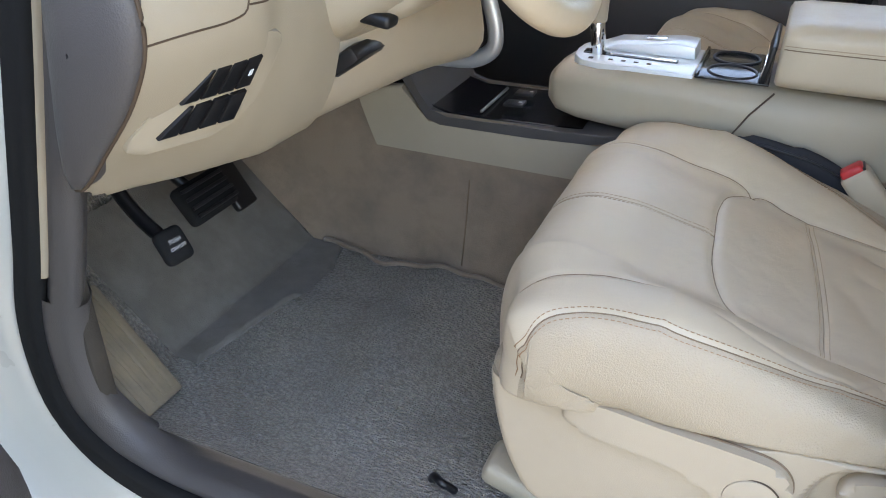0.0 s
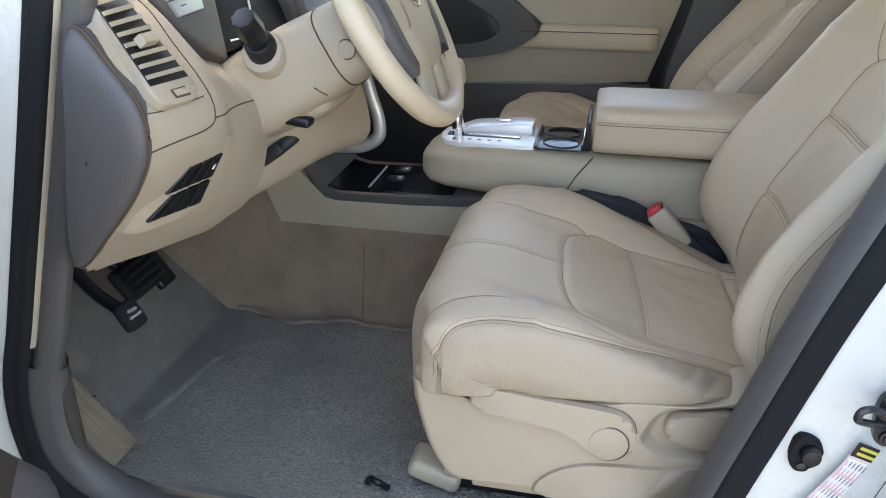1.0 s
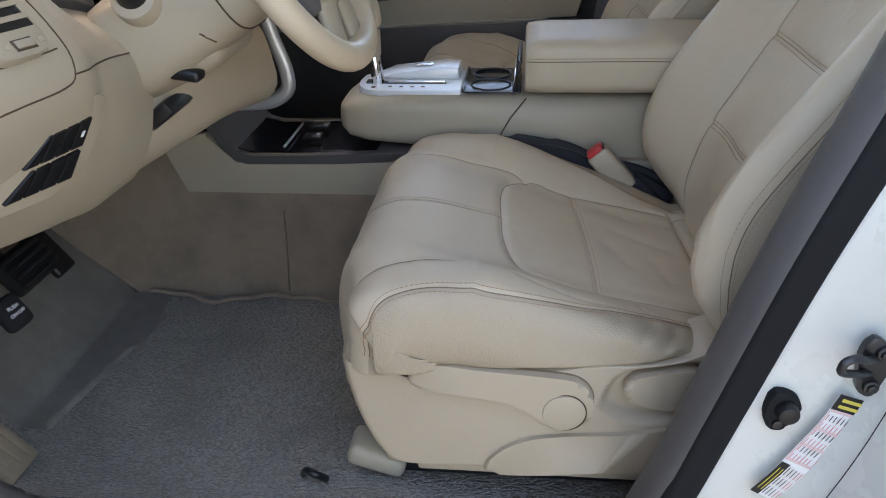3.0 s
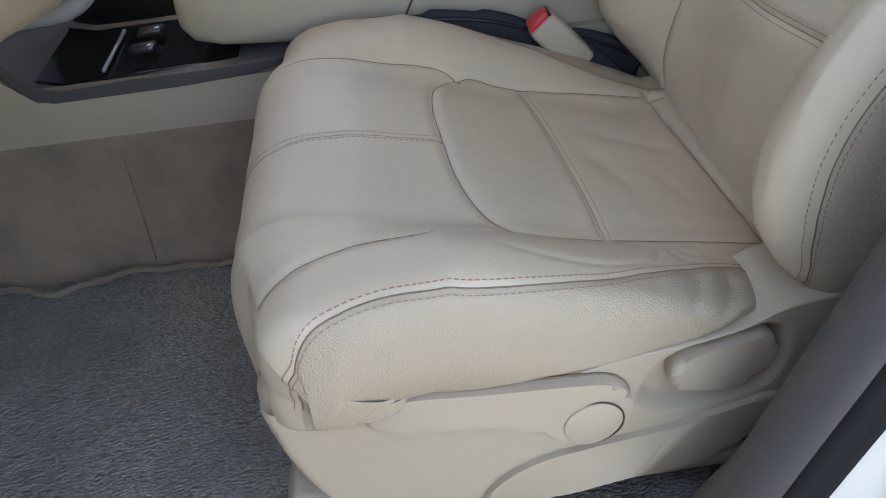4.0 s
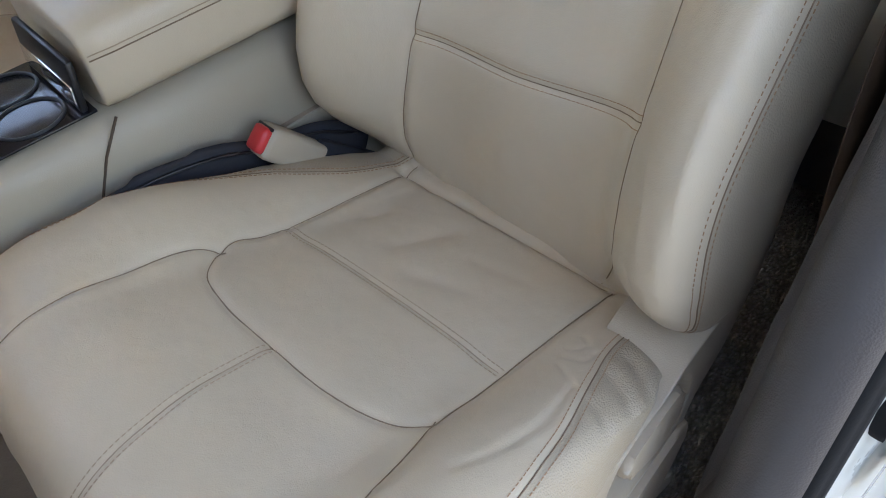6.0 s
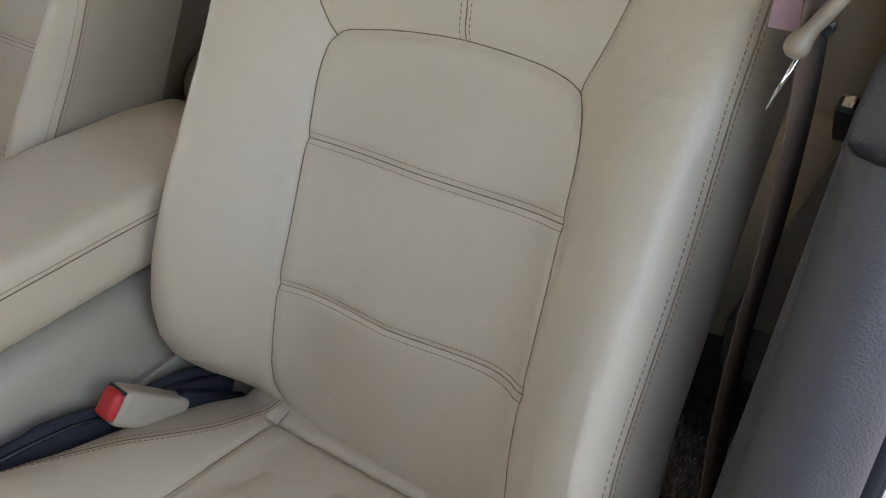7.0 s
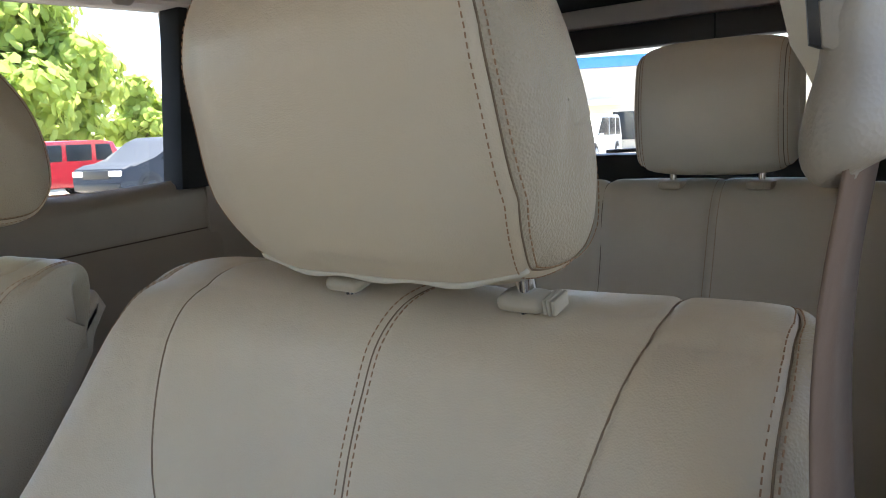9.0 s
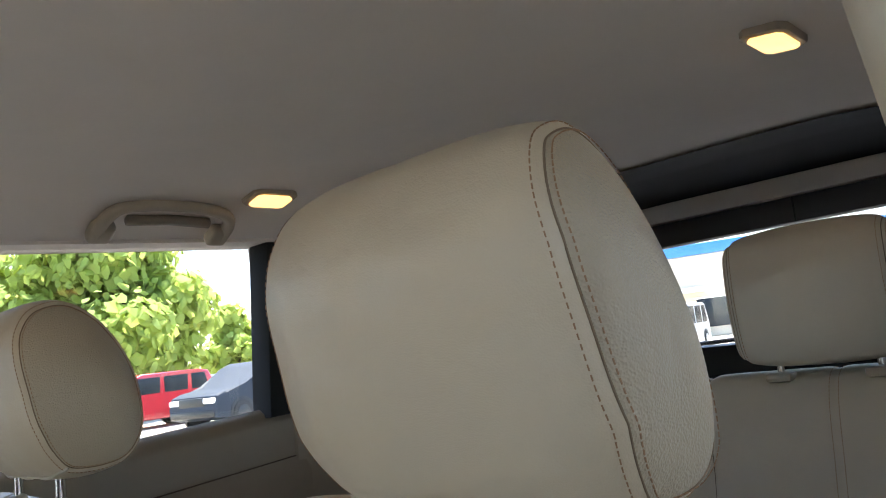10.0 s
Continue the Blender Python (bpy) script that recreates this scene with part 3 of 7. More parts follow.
    seams = [bk.seam(nodes((0.047, 0.175), (0.1656, 0.1518), (0.2461, 0.1454), (0.3872, 0.1486), (0.4562, 0.1506), (0.4858, 0.141), (0.497, 0.1001), (0.503, 0.045), (0.505, 0), (0.503, -0.0512), (0.496, -0.1061), (0.4851, -0.1342), (0.4526, -0.1513), (0.3905, -0.1622), (0.2584, -0.184), (0.1611, -0.1878), (0.0586, -0.16)), 0.0045, 0.006, 140)]
    seams.append(bk.seam(nodes((0.484, 0.142), (0.5266, 0.1701), (0.61, 0.2021), (0.6659, 0.216), (0.7066, 0.228), (0.7649, 0.232)), 0.003, 0.005, 60))
    seams.append(bk.seam(nodes((0.4868, -0.1337), (0.5435, -0.1602), (0.6211, -0.1884), (0.6692, -0.2014), (0.7041, -0.2081), (0.7669, -0.2189)), 0.003, 0.005, 60))
    mid = bk.seam(nodes((0.506, -0.0067), (0.5868, -0.0014), (0.7071, -0.0106), (0.7689, -0.0174)), 0.002, 0.0045, 50)
    crosses = [bk.seam(nodes((0.3836, 0.148), (0.3828, -0.0018), (0.3862, -0.1621)), 0.0035, 0.006, 50), bk.seam(nodes((0.2322, 0.1455), (0.2336, -0.005), (0.2544, -0.1848)), 0.0035, 0.006, 50)]
    outer = nodes((0.05, -0.245), (0.0862, -0.2832), (0.115, -0.3062), (0.2418, -0.3033), (0.3908, -0.3026), (0.5446, -0.2921), (0.6959, -0.2899), (0.7401, -0.3077), (0.80, -0.32))
    pipes = [bk.seam(line, 0.003, 0.0038, 120) for line in (outer, [(p, -q) for p, q in outer])]
    if fine:
        for line, dp, wd in (([(0.295, -0.267), (0.258, -0.27), (0.233, -0.273), (0.205, -0.283), (0.17, -0.288)], -0.0016, 0.0035), ([(0.245, -0.229), (0.218, -0.244), (0.19, -0.25)], -0.0014, 0.004), ([(0.20, -0.262), (0.17, -0.268), (0.14, -0.272)], 0.001, 0.005), ([(0.16, -0.235), (0.135, -0.25), (0.115, -0.256)], 0.0011, 0.005),
                             ([(0.145, 0.005), (0.131, -0.005)], -0.001, 0.006), ([(0.12, 0.08), (0.105, 0.06), (0.10, 0.03)], 0.0012, 0.009), ([(0.11, -0.05), (0.10, -0.09)], 0.0012, 0.009),
                             ([(0.514, -0.273), (0.491, -0.276), (0.471, -0.276)], 0.0008, 0.0025), ([(0.55, -0.27), (0.53, -0.268), (0.515, -0.264)], 0.0007, 0.0025), ([(0.665, -0.26), (0.678, -0.27), (0.69, -0.272)], 0.0014, 0.004), ([(0.675, -0.24), (0.69, -0.25), (0.70, -0.25)], 0.0012, 0.004), ([(0.69, -0.14), (0.70, -0.16), (0.705, -0.19)], 0.0012, 0.006)):
            bk.seam(nodes(*line), dp, wd, 18)
    left, right = (border(p) for p in sorted(pipes, key=lambda p: p[:, 1].mean()))
    backrest = bk.sheet("backrest", LEATHER, seat, step, left, right, label="beige leather backrest with stitched centre panel")
    bk.sheet("backrest_side", LEATHER_GRAIN, seat, step * 1.2, -bk.side, left, s1=0.80 if fine else bk.length, label="pebbled leather backrest flank")
    bk.sheet("backrest_side", LEATHER_GRAIN, seat, step * 1.2, right, bk.side, s1=0.80 if fine else bk.length, label="pebbled leather backrest flank")
    shell = [(0.64, 0.60), (0.70, 0.60), (0.74, 0.72), (0.83, 0.95), (0.935, 1.12), (0.962, 1.17), (0.95, 1.19), (0.90, 1.17), (0.78, 1.00), (0.70, 0.86), (0.66, 0.72)]
    part("back_shell", prism(moved(shell, lean), "y", yc - 0.20, yc + 0.20, 0.02, 3), BEIGE_DARK, seat)
    for line in seams:
        bk.thread(line, SEAM_SOFT, backrest)
    for line in pipes:
        bk.thread(line, SEAM_SOFT, backrest, r=0.0007)
    for line in [mid] + crosses:
        bk.thread(line, SEAM_SOFT, backrest, r=0.0006)
    bk.stitches([bk.beside(p, w) for p in pipes for w in (0.0058, -0.0058)], STITCH, backrest, 0.005, (0.0031, 0.0007, 0.0006))
    bk.stitches([bk.beside(mid, w) for w in (0.0052, -0.0052)], STITCH, backrest, size=(0.0036, 0.0007, 0.0006))
    bk.stitches([bk.beside(p, w) for p in crosses for w in (0.0055, -0.0055)], STITCH, backrest, size=(0.0036, 0.0007, 0.0006))
    # headrest
    hr = Pad(moved([(0.79 + (x - 0.79) * deep, z) for x, z in [(0.8449, 1.2487), (0.8211, 1.2708), (0.8046, 1.3024), (0.7943, 1.3431), (0.7867, 1.3834), (0.7892, 1.414), (0.8048, 1.4406), (0.8369, 1.4521), (0.8717, 1.4366), (0.9017, 1.4005), (0.9209, 1.3485), (0.9225, 1.2896), (0.9019, 1.256)]], lean, lift),
             [(0, 0.0123), (0.04, 0.0126), (0.08, 0.0084), (0.105, -0.0005), (0.118, -0.0047), (0.126, -0.0149)], yc - side * 0.006, 1.0, closed=True,
             bolster=lambda v: np.interp(v, [0, 0.03, 0.10, 0.16, 0.22, 0.40, 0.46, 0.50], [0.48, 0.8, 1.0, 0.93, 0.34, 0.46, 0.45, 0.5]),
             width=lambda v: np.interp(v, [0, 0.06, 0.15, 0.22, 0.33, 0.42, 0.47, 0.51, 0.548], [0.928, 1.036, 0.983, 0.867, 0.865, 0.947, 0.99, 0.98, 0.928]))
    bp = hr.b_at(0.118)
    pipes = [hr.seam([(0.0, k * bp), (hr.length, k * bp)], 0.003, 0.0035, 120, True) for k in (1, -1)]
    if fine:
        for line in ([(0.018, -0.09), (0.03, -0.10), (0.045, -0.105)], [(0.015, 0.03), (0.022, 0.0), (0.02, -0.03)]):
            hr.seam(nodes(*line), 0.0015, 0.006, 14)
    head = hr.sheet("headrest", LEATHER, seat, step, -bp, bp, label="beige leather headrest")
    for k in (1, -1):
        edge = hr.at(np.linspace(0, hr.length, 140), k * bp)
        core = edge.mean(0)
        soft = sum(np.roll(edge[:-1], j, 0) for j in range(-9, 10)) / 19
        soft = np.vstack([soft, soft[:1]])
        rows = []
        for r in np.r_[1.0, 0.985, np.linspace(0.96, 0.30, 16), 0.12, 0.01]:
            w_ = min(1.0, (1 - r) / 0.12)
            rim_ = edge * (1 - w_) + soft * w_
            row = core + (rim_ - core) * r
            row[:, 1] = rim_[:, 1] * r + core[1] * (1 - r) + k * (0.0155 if k == side else 0.0264) * (1 - r**2.2) + k * 0.004 * (1 - r**16)
            rows.append(row)
        fast_grid("headrest_side", np.array(rows), LEATHER_GRAIN, seat, "pebbled leather headrest flank")
        hr.thread(pipes[0 if k == 1 else 1], SEAM_SOFT, head, r=0.0007)
    hr.stitches([hr.beside(p, w) for p in pipes for w in (0.0058, -0.0058)], STITCH, head, 0.0048, (0.0030, 0.0007, 0.0006))
    lip = hr.at(np.full(60, 0.006), np.linspace(-hr.b_at(0.117), hr.b_at(0.117), 60))
    lip[:, 2] += 0.0012 * np.sin(np.linspace(0, 23, 60))
    v, f = tube(lip, 0.0024, 6)
    mesh_part("hem", v, f, LEATHER_PLAIN, head)
    for k in (side * 0.090, -side * 0.052):
        part("headrest_post", cyl(post(0.8655, yc + k, 1.226), post(0.860, yc + k, 1.29 + lift), 0.006), CHROME, seat)
        part("headrest_guide", box((0.020, 0.031, 0.0105), post(0.862, yc + k, 1.2345), 0.005, (0, -14 + lean, 0), 3), BEIGE, seat)
    for k in range(3):
        part("guide_button", box((0.017, 0.0026, 0.0105 - 0.001 * abs(k - 1)), post(0.862, yc + side * (0.107 + 0.0029 * k), 1.2348), 0.0012, (0, -14 + lean, 0)), BEIGE, seat)
    # base and trim
    part("cushion_foam", box((0.25, 0.544, 0.085), (0.255 + dx, yc, 0.640), 0.022, seg=3), LEATHER_GRAIN, seat)
    part("seat_frame", box((0.42, 0.44, 0.11), (0.41, yc, 0.525), 0.02), BLACK, seat)

    def skin(x, out=0.0):
        """How far sideways the side trim stands at x; out: metres proud of it."""
        return yc + side * (0.279 + out - 0.105 * max(0.0, x - 0.40))

    def bent(ob):
        for v_ in ob.data.vertices:
            v_.co.y += skin(v_.co.x) - skin(0.0)
        return ob

    valance = [(0.134, 0.662), (0.141, 0.655), (0.156, 0.653), (0.18, 0.658), (0.218, 0.666), (0.255, 0.668), (0.312, 0.664), (0.368, 0.660), (0.40, 0.659), (0.431, 0.664), (0.471, 0.664), (0.51, 0.663), (0.542, 0.668), (0.564, 0.675), (0.58, 0.681), (0.61, 0.684), (0.65, 0.684), (0.69, 0.68), (0.705, 0.67), (0.67, 0.625), (0.615, 0.590), (0.588, 0.545), (0.545, 0.502), (0.44, 0.497), (0.315, 0.498), (0.20, 0.4955), (0.183, 0.502), (0.161, 0.538), (0.144, 0.589), (0.136, 0.633)]
    ring_o = curve(valance, 300, True)
    pocket = curve([(0.452, 0.60), (0.460, 0.636), (0.480, 0.656), (0.531, 0.664), (0.568, 0.668), (0.590, 0.650), (0.594, 0.62), (0.586, 0.588), (0.555, 0.576), (0.49, 0.574)], 60, True)
    mid_o = np.array((0.42, 0.60))
    face = []
    for r in np.r_[1.0, 1.0, 0.997, 0.99, 0.98, 0.965, np.linspace(0.945, 0.0, 60)]:
        p_ = mid_o + (ring_o - mid_o) * r
        near = np.min(np.linalg.norm(p_[:, None] - pocket[None], axis=2), axis=1)
        ax, az = pocket[:-1, 0][None], pocket[:-1, 1][None]
        bx, bz = pocket[1:, 0][None], pocket[1:, 1][None]
        px, pz = p_[:, :1], p_[:, 1:]
        cross_ = ((az > pz) != (bz > pz)) & (px < (bx - ax) * (pz - az) / (bz - az + 1e-12) + ax)
        inside = np.sum(cross_, axis=1) % 2 == 1
        dip = np.where(inside, np.clip(near / 0.014, 0, 1), 0.0)
        dip = 0.016 * dip * dip * (3 - 2 * dip) if side < 0 else 0.0 * dip
        rise = 0.010 * (1 - min(1.0, (1 - r) / 0.035)) ** 2
        face.append(np.stack([p_[:, 0], np.array([skin(x) for x in p_[:, 0]]) - side * (dip + rise), p_[:, 1]], -1))
    face[0][:, 1] -= side * 0.07
    fast_grid("side_trim", np.array(face), SEAT_TRIM, seat, "beige moulded plastic seat side trim")
    if side < 0:
        y0 = skin(0.0)
        bar = [(0.217, 0.644), (0.221, 0.656), (0.236, 0.6655), (0.257, 0.668), (0.313, 0.663), (0.369, 0.659), (0.408, 0.655), (0.428, 0.647), (0.441, 0.631), (0.444, 0.609), (0.440, 0.589), (0.425, 0.576), (0.409, 0.573), (0.392, 0.578), (0.375, 0.595), (0.358, 0.611), (0.338, 0.617), (0.289, 0.624), (0.248, 0.629), (0.228, 0.632)]
        lever = bent(part("height_lever", prism([tuple(p) for p in curve(bar, 80, True)[:-1]], "y", y0 - 0.013, y0 + 0.004, 0.0065, 3), SEAT_TRIM, seat, "beige height adjuster lever"))
        gap = curve([(a_, b_) for a_, b_ in bar], 90, True)[:-1]
        v, f = tube(np.stack([gap[:, 0], [skin(x, 0.0008) for x in gap[:, 0]], gap[:, 1]], -1), 0.0014, 6, True)
        mesh_part("lever_gap", v, f, SEAM_SOFT, lever)
        bent(part("knob", cyl((0.409, y0 - 0.0150, 0.605), (0.409, y0 - 0.008, 0.605), 0.0262, n=48, r=0.0012), SEAT_TRIM, lever))
        v, f = tube([(0.409 + 0.0268 * math.cos(a), skin(0.409, 0.0128), 0.605 + 0.0268 * math.sin(a)) for a in np.linspace(0, 2 * math.pi, 48, endpoint=False)], 0.0009, 6, True)
        mesh_part("knob_gap", v, f, SEAM, lever)
        bar = [(0.482, 0.618), (0.484, 0.637), (0.497, 0.647), (0.534, 0.653), (0.562, 0.655), (0.575, 0.648), (0.576, 0.625), (0.564, 0.601), (0.535, 0.597), (0.507, 0.605)]
        bent(part("recline_lever", prism([tuple(p) for p in curve(bar, 60, True)[:-1]], "y", y0 - 0.004, y0 + 0.020, 0.008, 3), SEAT_TRIM, seat, "beige recliner lever"))
        step2 = [(0.310, 0.4985), (0.323, 0.523), (0.343, 0.541), (0.372, 0.555), (0.405, 0.561), (0.487, 0.562), (0.551, 0.570), (0.583, 0.574), (0.598, 0.566), (0.584, 0.541), (0.543, 0.503), (0.44, 0.4985)]
        bent(part("lower_flange", prism([tuple(p) for p in curve(step2, 60, True)[:-1]], "y", y0 - 0.007, y0 + 0.006, 0.0055, 3), SEAT_TRIM, seat))
        part("lower_skirt", box((0.36, 0.012, 0.022), (0.40, yc + side * 0.262, 0.488), 0.004), SEAT_TRIM, seat)
    for k in (-0.21, 0.21):
        part("seat_rail", box((0.50, 0.035, 0.03), (0.40, yc + k, 0.447), 0.004), BLACK, seat)
        part("rail_cover", joined(box((0.085, 0.06, 0.035), (0.155, yc + k, 0.452), 0.012, (0, 18, 0), 3), box((0.06, 0.055, 0.022), (0.20, yc + k, 0.468), 0.006)), BEIGE, seat)
    for yk in (yc + side * 0.255, yc - side * 0.20):
        v, f = tube(curve([(0.050, yk + 0.012, 0.430), (0.058, yk + 0.004, 0.446), (0.072, yk - 0.006, 0.450), (0.080, yk, 0.440), (0.086, yk + 0.004, 0.432)], 20), 0.0055, 8)
        mesh_part("front_hook", v, f, BLACK, seat, "black wire clip")
    return seat


front_seat(-0.37, -1, True, "beige leather driver seat with worn creased bolsters on carpet")
front_seat(0.385, 1, False, "beige leather passenger seat beside the console", -0.03, 4.0, 0.022, 1.12)

tag = thing("cloth_tag", (0.765, -0.62, 1.14), "faded pink cloth tag sewn on the seat flank", "tag")
rows = []
for u in np.linspace(0, 1, 10):
    a = Vector((0.773, -0.6185, 1.157)).lerp(Vector((0.758, -0.6205, 1.128)), u)
    rows.append([a + Vector((0.010 * w, -0.021 * w - 0.003 * math.sin(w * 3.1), -0.004 * w + 0.001 * math.sin(5 * u))) for w in np.linspace(0, 1, 10)])
fast_grid("cloth", np.array(rows), PINK, tag)
fast_grid("cloth_back", np.array(rows)[:, ::-1] + np.array((0.0016, 0.0008, 0)), PINK, tag)

buckle = thing("belt_buckle", (0.50, -0.12, 0.64), "beige seat belt buckle with a red release button", "seat belt buckle")
part("housing", box((0.040, 0.032, 0.088), (0.503, -0.138, 0.712), 0.007, (0, -42, 0), 3), SEAT_TRIM, buckle)
part("release_button", box((0.031, 0.025, 0.014), (0.4725, -0.138, 0.7455), 0.005, (0, -42, 0), 3), RED, buckle)
part("slot", box((0.004, 0.026, 0.004), (0.4845, -0.138, 0.7555), 0.0008, (0, -42, 0)), BLACK, buckle)
part("stalk", box((0.045, 0.014, 0.10), (0.565, -0.140, 0.655), 0.006, (0, -48, 0)), BELT_BLACK, buckle)
strap = thing("dark_strap", (0.35, -0.11, 0.70), "black fabric sleeve lying between seat and console", "strap")
v, f = tube(curve([(0.27, -0.116, 0.745), (0.34, -0.118, 0.744), (0.42, -0.120, 0.728), (0.48, -0.120, 0.70), (0.545, -0.121, 0.685), (0.61, -0.122, 0.65)], 34), [0.018] * 6 + [0.024] * 6 + [0.028] * 10 + [0.030] * 12, 12, flat=0.3, up=(0, 1, 0))
mesh_part("sleeve", v, f, BELT_BLACK, strap)
v, f = tube(curve([(0.30, -0.124, 0.757), (0.36, -0.126, 0.756), (0.43, -0.128, 0.742), (0.48, -0.128, 0.720), (0.545, -0.129, 0.706), (0.60, -0.130, 0.676)], 30), 0.0022, 6)
mesh_part("hem", v, f, BLACK, strap)

# ---- the cabin shell ----
APERTURE = [(-0.20, 1.40), (-0.222, 1.24), (-0.276, 1.05), (-0.336, 0.86), (-0.374, 0.74), (-0.404, 0.65), (-0.413, 0.575), (-0.402, 0.50), (-0.360, 0.447), (-0.285, 0.416), (-0.15, 0.408), (0.20, 0.408), (0.40, 0.42), (0.475, 0.457), (0.515, 0.55), (0.556, 0.69), (0.607, 0.87), (0.668, 1.06), (0.718, 1.25), (0.752, 1.42), (0.75, 1.50), (0.66, 1.535), (0.40, 1.55), (0.16, 1.53), (-0.02, 1.48)]
AP = curve(APERTURE, 220, True)[:-1]


def offset_loop(loop, d):
    t = np.roll(loop, -1, 0) - np.roll(loop, 1, 0)
    t /= np.linalg.norm(t, axis=1)[:, None]
    return loop + d * np.stack([t[:, 1], -t[:, 0]], -1)


area = 0.5 * np.sum(AP[:, 0] * np.roll(AP[:, 1], -1) - np.roll(AP[:, 0], -1) * AP[:, 1])
OUT = 1.0 if area > 0 else -1.0


def around(levels, lo=0, hi=None, closed=True):
    """Rings round the door opening: (offset outwards, y) pairs."""
    rings = []
    for d, y in levels:
        o = offset_loop(AP, OUT * d)
        if not closed:
            o = o[lo:hi]
        rings.append(np.stack([o[:, 0], np.full(len(o), y), o[:, 1]], -1))
    return np.array(rings)


def strip(name, levels, mat, parent, lo=0, hi=None, closed=True, label=""):
    return fast_grid(name, around(levels, lo, hi, closed), mat, parent, label, wrap=closed)


body = thing("wall_south", (0.2, -0.85, 0.3), "white painted car body side round the open driver door", "car body", kind="structure")
frame_skin = strip("door_frame", [(0.014, -0.754), (0.018, -0.764), (0.026, -0.768), (0.045, -0.772), (0.085, -0.778), (0.102, -0.792), (0.112, -0.820), (0.118, -0.86), (0.128, -0.90), (0.165, -0.93), (0.26, -0.945)], PAINT, body, label="glossy pearl white painted door frame")
strip("weather_seal", [(-0.002, -0.742), (-0.006, -0.749), (-0.008, -0.757), (-0.005, -0.763), (0.001, -0.7665), (0.007, -0.764), (0.012, -0.768), (0.019, -0.7695), (0.023, -0.766), (0.02, -0.750)], RUBBER, body, label="black rubber weather seal")
n = len(AP)


def index_near(x, z):
    return int(np.argmin(np.hypot(AP[:, 0] - x, AP[:, 1] - z)))


i0, i1, i2, i3 = index_near(-0.395, 0.69), index_near(0.70, 1.12), index_near(0.765, 1.42), index_near(-0.25, 1.24)
sill = thing("trim", (0.1, -0.72, 0.45), "taupe grained plastic sill and lower pillar trim", "trim", kind="structure")
PRO = [(0.002, -0.748), (-0.014, -0.745), (-0.022, -0.728), (-0.018, -0.700), (-0.002, -0.672), (0.02, -0.655), (0.06, -0.65)]
PRO_FRONT = [(0.008, -0.750), (-0.008, -0.7555), (-0.034, -0.750), (-0.046, -0.737), (-0.047, -0.724), (-0.036, -0.707), (-0.006, -0.69)]
rows = []
PRO_PILLAR = [(0.013, -0.757), (0.007, -0.7615), (-0.004, -0.7610), (-0.014, -0.754), (-0.021, -0.740), (-0.024, -0.728), (-0.019, -0.711), (-0.006, -0.699), (0.02, -0.69), (0.06, -0.686)]
for flat0, (d1, y1), flatb in zip(evenly(PRO, 24), evenly(PRO_FRONT, 24), evenly(PRO_PILLAR, 24)):
    row = []
    for i in range(i0 + 1, i1):
        u = min(1.0, max(0.0, (i - i0 - 9) / 16.0))
        u = u * u * (3 - 2 * u)
        w = min(1.0, max(0.0, (i - index_near(0.45, 0.44)) / 10.0))
        d0, y0 = flat0[0] + (flatb[0] - flat0[0]) * w, flat0[1] + (flatb[1] - flat0[1]) * w
        d, y = d1 + (d0 - d1) * u, y1 + (y0 - y1) * u
        o = offset_loop(AP, OUT * d)[i]
        row.append((o[0], y, o[1]))
    rows.append(row)
fast_grid("sill_trim", np.array(rows), TAUPE, sill, "taupe grained plastic")
upper = thing("trim", (0.72, -0.72, 1.3), "beige fabric upper pillar trim", "trim", kind="structure")
strip("pillar_cover", [(-0.006, -0.752), (-0.012, -0.747), (-0.014, -0.738), (-0.008, -0.728), (0.004, -0.720), (0.02, -0.716), (0.06, -0.714)], HEADLINER, upper, i1 + 1, n - 2, False)
front_trim = thing("trim", (-0.28, -0.74, 0.95), "taupe front pillar trim with a beige edge strip", "trim", kind="structure")
strip("pillar_cover", [(-0.008, -0.747), (-0.020, -0.7535), (-0.033, -0.752), (-0.042, -0.745), (-0.045, -0.735), (-0.033, -0.715), (0.005, -0.70)], TAUPE, front_trim, 2, i0 + 2, False)
strip("edge_strip", [(0.006, -0.750), (0.003, -0.7575), (-0.007, -0.758), (-0.011, -0.752), (-0.011, -0.744)], BEIGE, front_trim, 2, i0, False, "thin beige edge strip")
# wide inner face of the middle pillar
pil = []
for z in (0.44, 0.60, 0.75, 0.90, 1.0, 1.07, 1.12, 1.18, 1.24, 1.30, 1.36, 1.44, 1.54):
    x0, x1 = np.interp(z, [0.44, 0.90, 1.05, 1.20, 1.35, 1.54], [0.49, 0.62, 0.665, 0.705, 0.735, 0.762]), np.interp(z, [0.44, 0.90, 1.05, 1.20, 1.35, 1.54], [0.74, 0.77, 0.80, 0.83, 0.85, 0.88])
    y = float(np.interp(z, [0.70, 0.90, 1.12, 1.18, 1.24, 1.30, 1.36, 1.44, 1.54], [-0.674, -0.680, -0.688, -0.702, -0.698, -0.682, -0.664, -0.645, -0.63]))
    pil.append([(x0 + 0.004, -0.738, z), (x0 + 0.010, min(-0.715, y - 0.02), z), (x0 + 0.035, y, z), (x1 - 0.03, y, z), (x1, y - 0.02, z), (x1, -0.745, z)])
pillar = thing("trim", (0.7, -0.70, 0.44), "taupe middle pillar trim inside the door opening", "trim", kind="structure")
fast_grid("pillar_cover", np.array([evenly(r, 40) for r in evenly(np.array(pil[:8]).reshape(8, -1), 30).reshape(30, 6, 3)]), TAUPE, pillar)
